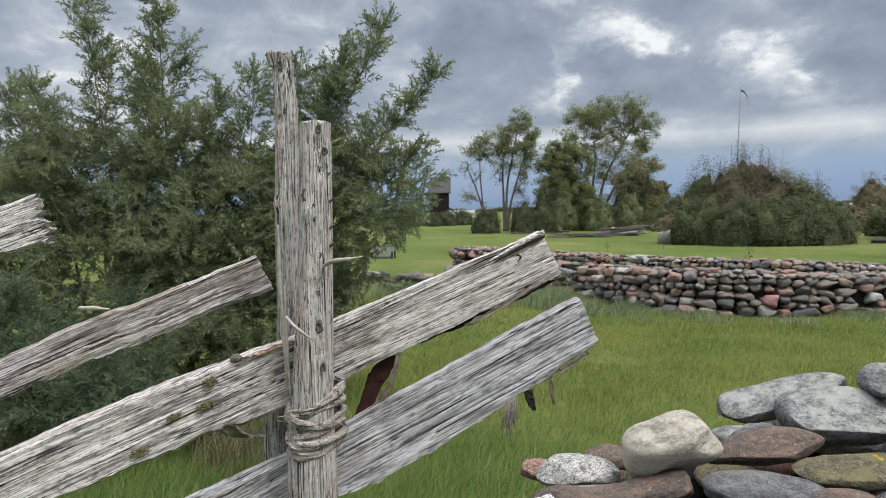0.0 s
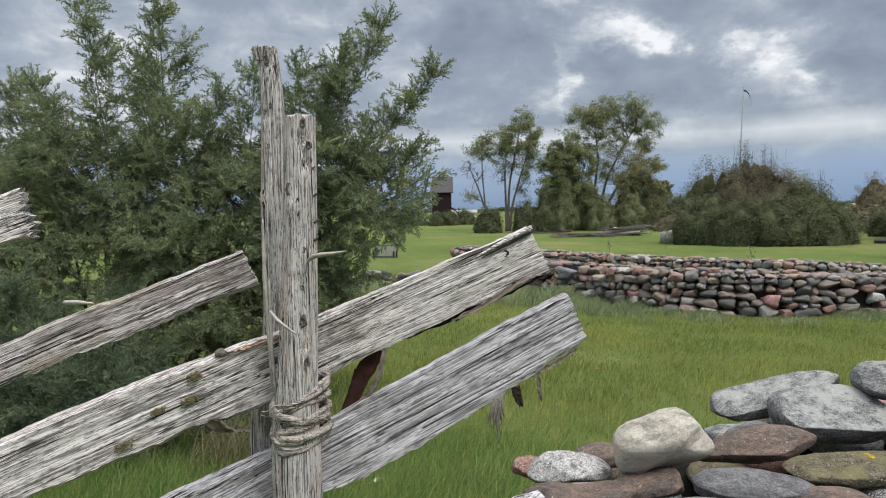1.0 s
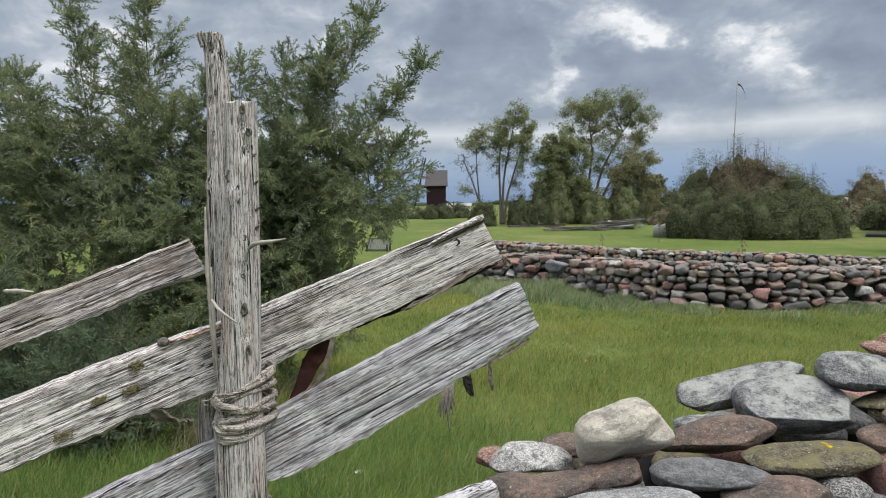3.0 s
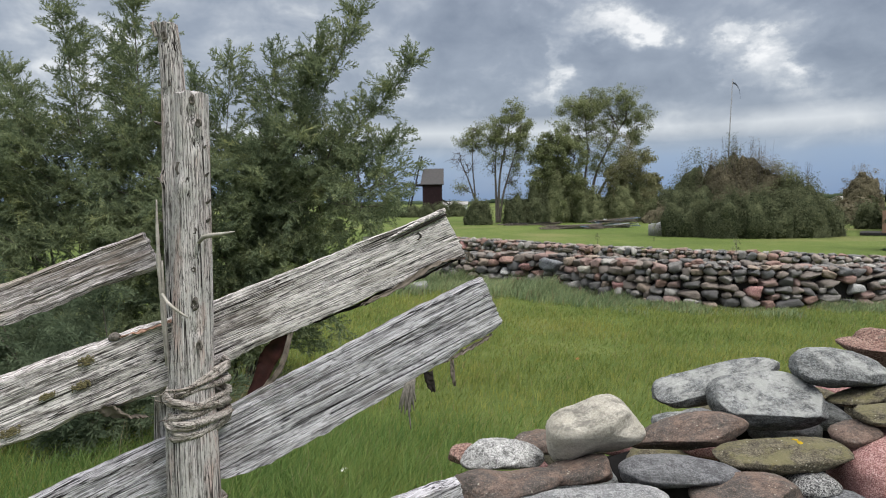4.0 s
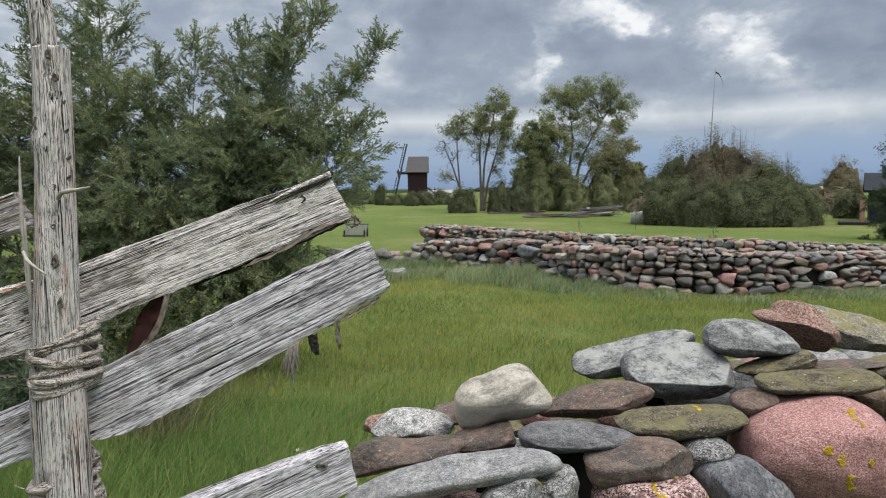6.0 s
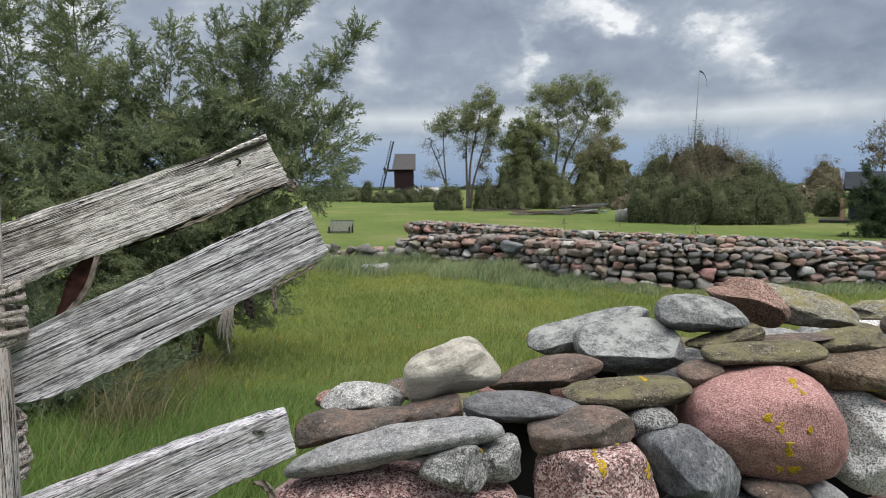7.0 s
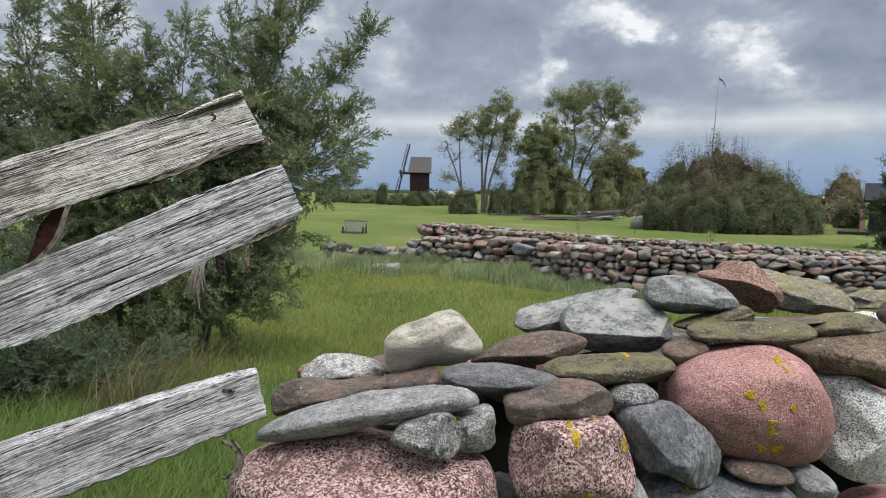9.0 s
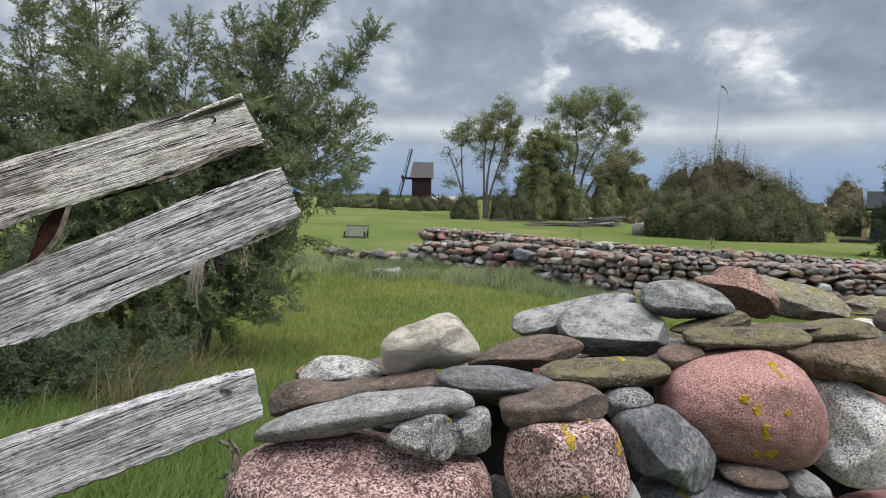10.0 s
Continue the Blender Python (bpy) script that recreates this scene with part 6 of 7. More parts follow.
juniper("green juniper with loose leaders and drooping lower boughs", [
    (-2.0, 6.0, -1.82, 5.7, 2.75, 0.40, 36, 0.45), (-1.9, 6.1, -1.43, 5.8, 2.78, 0.34, 32, 0.45), (-1.9, 6.0, -1.02, 5.8, 2.88, 0.40, 40, 0.45), (-1.85, 5.9, -0.62, 5.7, 3.12, 0.40, 54, 0.4),
    (-1.9, 6.0, -0.17, 5.85, 2.70, 0.30, 48, 0.45), (-1.85, 6.0, -0.33, 5.8, 2.05, 0.28, 30, 0.45)],
    [(-1.75, 5.9, 1.3, 0.55, 0.55, 0.8, 58), (-1.15, 5.9, 1.5, 0.5, 0.5, 0.8, 66), (-0.70, 5.8, 1.5, 0.34, 0.4, 0.40, 34), (-1.65, 5.6, 0.7, 0.45, 0.45, 0.45, 36), (-1.3, 5.7, 0.9, 0.28, 0.35, 0.32, 26), (-1.07, 5.6, 0.45, 0.10, 0.14, 0.12, 8), (-1.2, 5.6, 0.62, 0.12, 0.14, 0.12, 7), (-1.85, 5.55, 0.35, 0.35, 0.4, 0.4, 32), (-1.5, 5.8, 0.3, 0.32, 0.3, 0.36, 26)],
    JUNIPER, 22, -1.35, 6.0, "junipers by the fence")
juniper("low grey-green juniper bush", [
    (-2.9, 4.4, -3.0, 4.1, 0.95, 0.3, 14, 0.2), (-2.2, 4.4, -2.2, 4.2, 0.85, 0.3, 14, 0.2)],
    [(-2.0, 3.95, 0.12, 0.38, 0.35, 0.36, 34), (-2.6, 4.1, 0.22, 0.45, 0.4, 0.42, 38), (-3.3, 4.5, 0.3, 0.5, 0.4, 0.55, 34), (-1.62, 4.0, 0.08, 0.22, 0.25, 0.26, 16)], JUNIPER_BLUE, 23, -2.3, 4.0, "junipers by the fence")


def blades(name, XY, H, W, material, g, lean=0.35, label="", category="grass"):
    """Grass: one bent blade at each place, as one sheet of stuff."""
    n = len(XY)
    az = g.uniform(0, 2 * math.pi, n)
    side = np.column_stack([np.cos(az), np.sin(az), np.zeros(n)])
    az2 = g.uniform(0, 2 * math.pi, n)
    bend = np.column_stack([np.cos(az2) + 0.5, np.sin(az2), np.zeros(n)]) * (lean * H * g.uniform(0.3, 1.3, n))[:, None]
    P = np.column_stack([XY, ground_z(XY[:, 0], XY[:, 1]) - 0.015])
    up = np.array([0, 0, 1.0])
    a = P + side * W[:, None]
    b = P - side * W[:, None]
    m = P + up * (0.55 * H)[:, None] + bend * 0.35
    c = m - side * (0.8 * W)[:, None]
    d = m + side * (0.8 * W)[:, None]
    t = P + up * (H * 0.98)[:, None] + bend
    V = np.stack([a, b, c, d, t], axis=1).reshape(-1, 3)
    i = np.arange(n) * 5
    F = np.vstack([np.column_stack([i, i + 1, i + 2]), np.column_stack([i, i + 2, i + 3]), np.column_stack([i + 3, i + 2, i + 4])])
    return tagged(mesh_part(name, raw_mesh(name, V, F), material), label, category, kind="stuff")


def meadow():
    g = np.random.RandomState(31)

    def area(n, x0, x1, y0, y1, power=1.0):
        y = y0 + (y1 - y0) * g.rand(n) ** power
        x = x0 + (x1 - x0) * g.rand(n)
        return np.column_stack([x, y])

    def wall_side(XY):
        return np.interp(XY[:, 0], FRONT_PTS[:, 0], FRONT_PTS[:, 1]) - XY[:, 1]
    XY = area(180000, -7.5, 9.5, 0.6, 16.5, 1.25)
    clump = np.array([noise.noise((x * 1.4, y * 1.4, 7.0)) for x, y in XY])
    away = np.hypot((XY[:, 0] - 0.8) / 8.2, (XY[:, 1] - 7.0) / 10.0)
    thin = np.clip((1.05 - away) / 0.35, 0, 1)
    ok = (wall_side(XY) > 0.3) & (g.rand(len(XY)) < thin) & ~((XY[:, 0] > 0.35) & (XY[:, 1] < 2.15) & (XY[:, 1] > 0.95) & (XY[:, 0] < 2.4))
    XY, clump = XY[ok], clump[ok]
    n = len(XY)
    H = (0.06 + 0.045 * g.rand(n)) * (1 + 0.6 * clump) + 0.015 * (XY[:, 1] < 4.0)
    W = 0.0023 + 0.00032 * XY[:, 1]
    blades("meadow_grass", XY, H, W, GRASS, g, 0.55, "green unmown meadow grass with yellowish patches")
    # longer grass near the fence and along the wall
    XY = np.column_stack([-0.7 + np.clip(g.randn(24000), -2.2, 2.2) * 0.85, 3.0 + np.clip(g.randn(24000), -2.2, 2.2) * 0.6])
    ok = ~((XY[:, 0] > 0.3) & (XY[:, 1] < 2.2))
    XY = XY[ok]
    n = len(XY)
    blades("long_grass", XY, 0.09 + 0.09 * g.rand(n), 0.0022 + 0.0006 * g.rand(n), GRASS_NEAR, g, 0.7, "long green grass beside the fence")
    s = g.uniform(-4.5, FRONT_LEN, 64000)
    d = 0.18 + np.abs(g.randn(64000)) * 0.80
    wave = np.array([noise.fractal((a * 0.9, b * 1.1, 5.0), 0.8, 2.0, 3) for a, b in zip(s, d)])
    ok = d < (2.2 - 0.13 * np.clip(s, 0, 11)) * (1 + 0.8 * wave) * g.uniform(0.35, 1.25, len(d))
    s, d, wave = s[ok], d[ok], wave[ok]
    Q, N = front_line(s)
    XY = Q + N * d[:, None]
    n = len(s)
    H = (0.15 + 0.19 * g.rand(n)) * np.clip(1 + 1.1 * wave, 0.35, 1.7) * np.clip(1.2 - 0.25 * d, 0.45, 1) * np.interp(s, (5.5, 8.0), (1.0, 0.38))
    blades("rough_grass", XY, H, 0.006 + 0.005 * g.rand(n), GRASS_TALL, g, 0.55, "tall grey-green rough grass at the foot of the wall")
    XY = np.vstack([np.column_stack([-1.35 + g.randn(250) * 0.22, 4.3 + g.randn(250) * 0.35]), np.column_stack([g.uniform(-2.6, -1.4, 250), 4.95 + g.randn(250) * 0.25]), np.column_stack([-1.25 + g.randn(400) * 0.12, 3.55 + g.randn(400) * 0.15])])
    n = len(XY)
    blades("dry_grass", XY, 0.16 + 0.24 * g.rand(n), 0.0022 + 0.001 * g.rand(n), STRAW, g, 0.9, "dry straw-coloured grass under the junipers")


meadow()


def flower(x, y, h, material, label):
    z = float(ground_z(x, y))
    ob = thing("flower", x, y, z, label, "flower", "meadow flowers")
    mesh_part("stalk", tube_mesh("stalk", [(0, 0, -0.02), (0.004, 0, h * 0.5), (0, 0, h)], [0.0015, 0.0013, 0.001], 5), GRASS, ob)
    bm = bmesh.new()
    c = bm.verts.new((0, 0, h))
    for k in range(9):
        a = 2 * math.pi * k / 9
        p = [bm.verts.new((r * math.cos(a + w), r * math.sin(a + w), h + zz)) for r, w, zz in ((0.012, -0.3, 0.004), (0.025, -0.1, 0.012), (0.025, 0.1, 0.012), (0.012, 0.3, 0.004))]
        bm.faces.new([c] + p)
    part("petals", bm, material, ob)


flower(1.38, 6.95, 0.07, FLOWER, "small orange meadow flower in the grass")
flower(0.17, 7.8, 0.06, FLOWER, "small orange meadow flower in the grass")
flower(-0.35, 3.22, 0.06, FLOWER_WHITE, "small white clover flower in the grass")


def leaf_cloud(C, size, count, spread, g, squash=1.0, out=None):
    """Leaves scattered round the centres C; they lie roughly across the directions out."""
    n = len(C) * count
    P = np.repeat(C, count, axis=0) + np.clip(g.randn(n, 3), -1.3, 1.3) * spread * np.array([1, 1, squash])
    N = g.randn(n, 3)
    if out is not None:
        N = np.repeat(out, count, axis=0) * 1.5 + N * 0.5 + np.array([0, 0, 0.3])
    N, D, A = frames_for(N, g)
    S = size * g.uniform(0.6, 1.3, n)[:, None]
    V = np.stack([P - D * S, P + A * S * 0.55, P + D * S, P - A * S * 0.55], axis=1).reshape(-1, 3)
    return V, np.arange(len(V)).reshape(-1, 4)


def tree(x, y, label, trunks, lobes, seed, leaf, leaf_size=0.07, cloud=0.34, girth=0.16, bark=None, group="", category="tree", name="tree"):
    """A broad-leaved tree. trunks: lines of points from the foot up; lobes: (x, height, half-width, half-height, leaves
    to each twig), the parts of the crown, each on a limb of its own with many twigs."""
    g = np.random.RandomState(seed)
    z = float(ground_z(x, y))
    ob = thing(name, x, y, z, label, category, group)
    bark = bark or BARK
    axes = []
    for line in trunks:
        A = np.array(spline(line, 26)) + np.array([0, g.uniform(-0.5, 0.5), 0]) * np.linspace(0, 1, 26)[:, None]
        axes.append(A)
        mesh_part("trunk", tube_mesh("trunk", A, np.linspace(girth, girth * 0.25, 26), 8, 0.12, seed), bark, ob)
    WV, WF, base = [], [], 0
    tips, full, outs = [], [], []

    def wood(pts, radii, sides=5):
        nonlocal base
        V, F = tube(pts, radii, sides, cap=False)
        WV.append(V)
        WF.append(np.array(F) + base)
        base += len(V)

    for lx, lz, rx, rz, dens in lobes:
        c = np.array([lx, g.uniform(-0.6, 0.6) * rx, lz])
        best = min(((np.linalg.norm((p - c) * np.array([1, 1, 0.55])) + (50 if p[2] > lz - 0.25 * rz else 0), tuple(p)) for A in axes for p in A), key=lambda q: q[0])
        p0 = np.array(best[1])
        limb = np.array(spline([p0, (p0 + c) / 2 + np.array([0, 0, -0.08 * rz]) + g.randn(3) * 0.12, c + np.array([0, 0, 0.5 * rz])], 16))
        wood(limb, np.linspace(girth * 0.42, 0.02, 16), 6)
        # uneven sprays round each limb, with gaps of sky between them
        for spray in range(int(6 + 4.5 * rx * rz)):
            u = g.randn(3)
            u /= np.linalg.norm(u)
            e = c + u * np.array([rx, rx * 0.9, rz]) * g.uniform(0.45, 1.32)
            a = limb[g.randint(4, 16)]
            m = (a + e) / 2 + g.randn(3) * 0.15 + np.array([0, 0, 0.1])
            wood([a, m, e], [0.03, 0.02, 0.01], 4)
            leafy = g.rand() < min(1.0, dens / 26 + 0.25)
            wide = g.uniform(0.22, 0.5)
            for k in range(7):
                q = e + g.randn(3) * wide * np.array([1, 1, 0.75]) + np.array([0, 0, 0.08])
                b = m + (e - m) * g.uniform(0.3, 1.0)
                wood([b, (b + q) / 2 + g.randn(3) * 0.05, q], [0.012, 0.008, 0.004], 3)
                if leafy:
                    tips += [q, b * 0.35 + q * 0.65]
                    full += [dens, dens]
                    outs += [u * 0.3, u * 0.3]
    tagged(mesh_part("branchwork", smooth(raw_mesh("branchwork", np.vstack(WV), np.vstack(WF))), bark, ob), kind="stuff")
    many = np.array([max(1, int(1.15 * q if q < 28 else 0.8 * q)) for q in full])
    V, F = leaf_cloud(np.repeat(np.array(tips), many, axis=0), leaf_size * 1.45, 1, cloud * 0.42, g, 0.85, np.repeat(np.array(outs), many, axis=0))
    tagged(mesh_part("crown", raw_mesh("crown", V, F), leaf, ob), kind="stuff")
    return ob


def shrub(x, y, w, d, h, seed, label, leaf, count=2600, size=0.13, group="", name="shrub", twigs=0, category="shrub", lift=0.0):
    """A dense shrub: leaves in clumps over a lumpy dome, on many thin stems."""
    g = np.random.RandomState(seed)
    z = float(ground_z(x, y))
    h = h - 0.5 - z if y > 15 else h
    ob = thing(name, x, y, z, label, category, group)
    k = max(60, count // 40)
    u = g.randn(k, 3)
    u[:, 2] = np.abs(u[:, 2])
    u /= np.linalg.norm(u, axis=1)[:, None]
    u[:, 2] **= 0.8
    lump = np.array([1 + 0.35 * noise.noise((a * 2.2 + seed, b * 2.2, c * 2.2)) for a, b, c in u])
    C = u * lump[:, None] * g.uniform(0.55, 1.0, k)[:, None] ** 0.5 * np.array([w / 2, d / 2, h])
    C[:, 2] = C[:, 2] * (1 - lift) + lift * h * 0.5
    C[:, 2] = np.maximum(C[:, 2], 0.12)
    V, F = leaf_cloud(C, size, max(8, count // k), 0.20, g, 1.0, u)
    keep = V.reshape(-1, 4, 3)[:, :, 2].min(axis=1) > -0.05
    V = V.reshape(-1, 4, 3)[keep].reshape(-1, 3)
    tagged(mesh_part("crown", raw_mesh("crown", V, np.arange(len(V)).reshape(-1, 4)), leaf, ob), kind="stuff")
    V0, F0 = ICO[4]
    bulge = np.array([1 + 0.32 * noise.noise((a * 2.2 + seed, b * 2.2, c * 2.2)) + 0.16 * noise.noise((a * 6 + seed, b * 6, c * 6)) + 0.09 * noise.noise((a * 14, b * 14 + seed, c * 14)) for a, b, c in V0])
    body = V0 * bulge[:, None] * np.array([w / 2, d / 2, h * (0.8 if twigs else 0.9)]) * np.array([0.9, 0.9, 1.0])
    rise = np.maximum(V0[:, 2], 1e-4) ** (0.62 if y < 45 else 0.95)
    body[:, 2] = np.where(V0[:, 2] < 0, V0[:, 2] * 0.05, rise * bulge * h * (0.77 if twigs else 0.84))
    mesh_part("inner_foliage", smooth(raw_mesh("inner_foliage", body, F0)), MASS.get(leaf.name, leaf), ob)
    SV, SF, base = [], [], 0
    for s in range(8 + twigs):
        a = g.uniform(0, 6.28)
        tall = s >= 8
        top = np.array([math.cos(a) * w * 0.3 * g.rand(), math.sin(a) * d * 0.3, h * (g.uniform(0.92, 1.14) if tall else 0.75)])
        foot = np.array([math.cos(a) * 0.1 * w, math.sin(a) * 0.1 * d, -0.05])
        VV, FF = tube([foot, foot * 0.5 + top * 0.5 + g.randn(3) * 0.06 * w, top], [0.013, 0.009, 0.004], 4, cap=False)
        SV.append(VV)
        SF.append(np.array(FF) + base)
        base += len(VV)
    tagged(mesh_part("brushwood", raw_mesh("brushwood", np.vstack(SV), np.vstack(SF)), BARK, ob), kind="stuff")
    return ob

# ---- trees and bushes across the lawn ----
FAR = "trees beyond the lawn"
tree(1.9, 65, "tall thin-leaved tree with several bare grey stems",
     [[(0, 0, -0.1), (0.1, 0, 2.5), (0.3, 0, 5), (0.9, 0, 8), (1.4, 0, 10.5)], [(0.15, 0, -0.1), (0.5, 0, 2.5), (1.2, 0, 5), (2.2, 0, 8.2)], [(-0.1, 0, -0.1), (-0.15, 0, 3), (-0.2, 0, 6), (0.1, 0, 8.6)]],
     [(1.4, 10.3, 1.1, 1.4, 20), (0.2, 9.2, 1.1, 1.4, 20), (2.4, 9.4, 0.9, 1.5, 20), (1.2, 8.3, 1.5, 1.4, 16), (2.6, 7.5, 0.8, 1.2, 16), (-0.5, 7.6, 0.9, 1.2, 18), (0.8, 6.4, 1.2, 1.2, 7), (2.2, 5.8, 0.9, 1.1, 12), (1.5, 4.2, 0.9, 1.0, 5), (-0.5, 5.4, 0.7, 0.8, 4)], 41, LEAF_TREE, 0.046, 0.46, 0.15, group=FAR)
tree(-0.15, 66, "small half-bare tree with thin branches",
     [[(0, 0, -0.1), (-0.2, 0, 3), (-0.4, 0, 6), (-0.35, 0, 9)], [(-0.1, 0, 2.0), (-0.8, 0, 4.2), (-1.6, 0, 6.2)]],
     [(-0.3, 9.0, 0.9, 1.0, 16), (-1.0, 8.1, 0.9, 1.0, 16), (0.1, 7.8, 0.7, 1.0, 14), (-1.7, 6.4, 0.8, 1.2, 1), (-1.0, 5.4, 0.8, 1.0, 1), (-1.3, 3.3, 0.9, 0.7, 7)], 42, LEAF_TREE, 0.046, 0.42, 0.11, group=FAR)
tree(7.6, 63, "green bushy willow tree with a low crown", [[(0, 0, -0.1), (-0.2, 0, 3), (-0.1, 0, 7)], [(0.2, 0, -0.1), (1.0, 0, 3), (1.5, 0, 6)], [(-0.2, 0, -0.1), (-1.0, 0, 2.6), (-1.4, 0, 5.4)]],
     [(-0.2, 7.6, 1.2, 1.3, 30), (-1.4, 6.0, 1.2, 1.4, 34), (1.4, 6.6, 1.2, 1.5, 30), (0, 5.0, 1.7, 1.5, 38), (-1.6, 3.2, 1.2, 1.6, 38), (1.6, 3.6, 1.5, 1.7, 38), (0, 2.0, 2.0, 1.5, 40), (2.7, 2.2, 1.1, 1.6, 34)], 43, LEAF_TREE, 0.06, 0.50, 0.13, group=FAR)
tree(11.0, 67, "large spreading willow tree with a rounded open crown",
     [[(0, 0, -0.1), (-0.2, 0, 4), (0.1, 0, 7), (-0.2, 0, 10.5)], [(0.1, 0, 0.5), (0.8, 0, 4.5), (2.0, 0, 7.2), (3.4, 0, 9.6)], [(0.2, 0, 0.5), (1.6, 0, 3.5), (3.2, 0, 6), (4.6, 0, 8)]],
     [(-1.3, 10.9, 1.4, 1.6, 20), (0.2, 12.0, 1.3, 1.3, 20), (1.9, 11.7, 1.5, 1.3, 20), (3.7, 11.2, 1.5, 1.4, 20), (5.1, 9.9, 1.3, 1.4, 18), (2.6, 9.8, 1.7, 1.4, 17), (0.5, 9.6, 1.6, 1.6, 17), (4.6, 8.2, 1.3, 1.2, 15),
      (-1.7, 8.7, 1.2, 1.4, 16), (1.8, 7.8, 1.5, 1.2, 12), (3.4, 6.4, 1.3, 1.1, 14), (0.2, 6.8, 1.4, 1.2, 14), (1.6, 5.4, 1.4, 1.2, 14), (3.6, 4.6, 1.2, 1.2, 14), (5.4, 6.6, 1.0, 1.0, 10)], 44, LEAF_TREE, 0.046, 0.52, 0.19, group=FAR)
tree(14.2, 63, "slender birch with brownish leaves and a pale trunk", [[(0, 0, -0.1), (0.05, 0, 3), (-0.1, 0, 7.6)], [(0.4, 0, -0.1), (0.9, 0, 2.5), (1.0, 0, 5)], [(-0.3, 0, -0.1), (-0.9, 0, 2.4), (-1.0, 0, 4.6)]],
     [(0.0, 7.2, 0.8, 1.1, 4), (-0.9, 4.8, 1.1, 1.4, 22), (0.9, 5.2, 1.1, 1.5, 22), (1.5, 3.0, 1.0, 1.5, 28), (-1.3, 2.6, 1.2, 1.5, 28), (0.4, 2.0, 1.5, 1.4, 30), (0.1, 6.0, 0.9, 1.0, 8)], 45, LEAF_OLIVE, 0.055, 0.5, 0.09, BIRCH, group=FAR)
shrub(39.6, 70, 4.0, 3.6, 5.2, 46, "round olive-brown tree-like bush beyond the lawn", LEAF_BROWN, 7000, 0.075, name="bush", twigs=3, category="bush")
tree(19.2, 75, "small thin tree beyond the lawn", [[(0, 0, -0.1), (0, 0, 4.3)]], [(0, 3.9, 0.8, 0.9, 20), (0.3, 2.8, 0.7, 0.8, 16)], 47, LEAF_OLIVE, 0.09, 0.3, 0.07, group=FAR)
tree(37.6, 58, "bare-twigged tree behind the house", [[(0, 0, -0.1), (0.1, 0, 3), (0, 0, 6)]], [(-0.8, 5.6, 1.0, 1.1, 3), (0.9, 5.8, 1.0, 1.1, 3), (0, 6.6, 0.8, 0.9, 2), (0, 4.4, 1.4, 1.0, 5)], 48, LEAF_BROWN, 0.08, 0.3, 0.1, group=FAR)
THICKET = "thicket on the lawn"
for i, (x, y, w, d, h, mat, tw) in enumerate([
        (12.2, 37.6, 3.4, 3.0, 2.9, LEAF_DARK, 0), (13.6, 35.6, 3.0, 2.6, 2.3, LEAF_DARK, 0), (15.2, 35.0, 3.2, 2.6, 2.4, LEAF_DARK, 0), (17.0, 35.2, 3.2, 2.6, 2.5, LEAF_DARK, 0), (18.5, 36.0, 2.4, 2.2, 1.9, LEAF_DARK, 0),
        (12.6, 38.9, 3.2, 3.0, 4.2, LEAF_DARK, 2), (13.8, 37.9, 3.6, 2.4, 4.1, LEAF_BROWN, 8), (14.8, 39.2, 2.4, 2.2, 4.9, LEAF_DARK, 6), (15.6, 37.9, 4.2, 2.6, 4.5, LEAF_BROWN, 10), (16.9, 37.6, 3.0, 2.6, 3.6, LEAF_WILLOW, 5), (17.8, 37.0, 2.6, 2.4, 3.4, LEAF_DARK, 6)]):
    shrub(x, y, w, d, h, 80 + i, "tall olive-brown bush with bare twigs in a thicket" if mat is LEAF_BROWN else "dense dark green bush in a thicket", mat, 9000 if mat is LEAF_DARK else 16000, 0.048, THICKET, "bush", tw * 5, "bush")
for i, (x, y, w, h) in enumerate([(0.0, 60, 2.6, 2.2), (3.4, 61, 2.4, 2.6), (5.4, 62, 3.0, 3.2), (-5.4, 92, 2.4, 1.9), (-3.4, 95, 2.8, 2.0), (-12.4, 96, 1.7, 3.1), (-16.5, 104, 6.0, 2.2), (-22, 110, 7.0, 2.4),
                                  (-7.3, 90, 2.2, 1.7), (17.2, 60, 3.0, 3.0), (-10.0, 94, 3.0, 1.5)]):
    shrub(x, y, w, w, h, 110 + i, "rounded dark green bush at the lawn's edge", LEAF_DARK, 4500, 0.075, "bushes at the lawn's edge", "bush", 0, "bush")
for i, (x, y, w, h) in enumerate([(7.0, 63, 3.6, 6.0), (8.8, 64, 3.4, 5.4), (10.6, 62.5, 3.6, 3.4), (13.4, 62.5, 3.6, 4.4), (15.2, 63, 3.2, 4.6)]):
    shrub(x, y, w, w, h, 140 + i, "olive-green willow bush under the tall trees", LEAF_WILLOW, 6000, 0.075, "willows under the trees", "bush", 6, "bush")
shrub(16.8, 58, 5.0, 3.0, 1.6, 131, "patch of brown withered scrub", LEAF_BROWN, 1600, 0.15)
shrub(28.3, 52, 5.0, 2.5, 1.7, 132, "pale withered reeds and scrub", LEAF_BROWN, 1600, 0.15)
shrub(25.2, 43.6, 1.7, 1.5, 1.6, 133, "small dark bush beside the house", LEAF_DARK, 1000, 0.11)
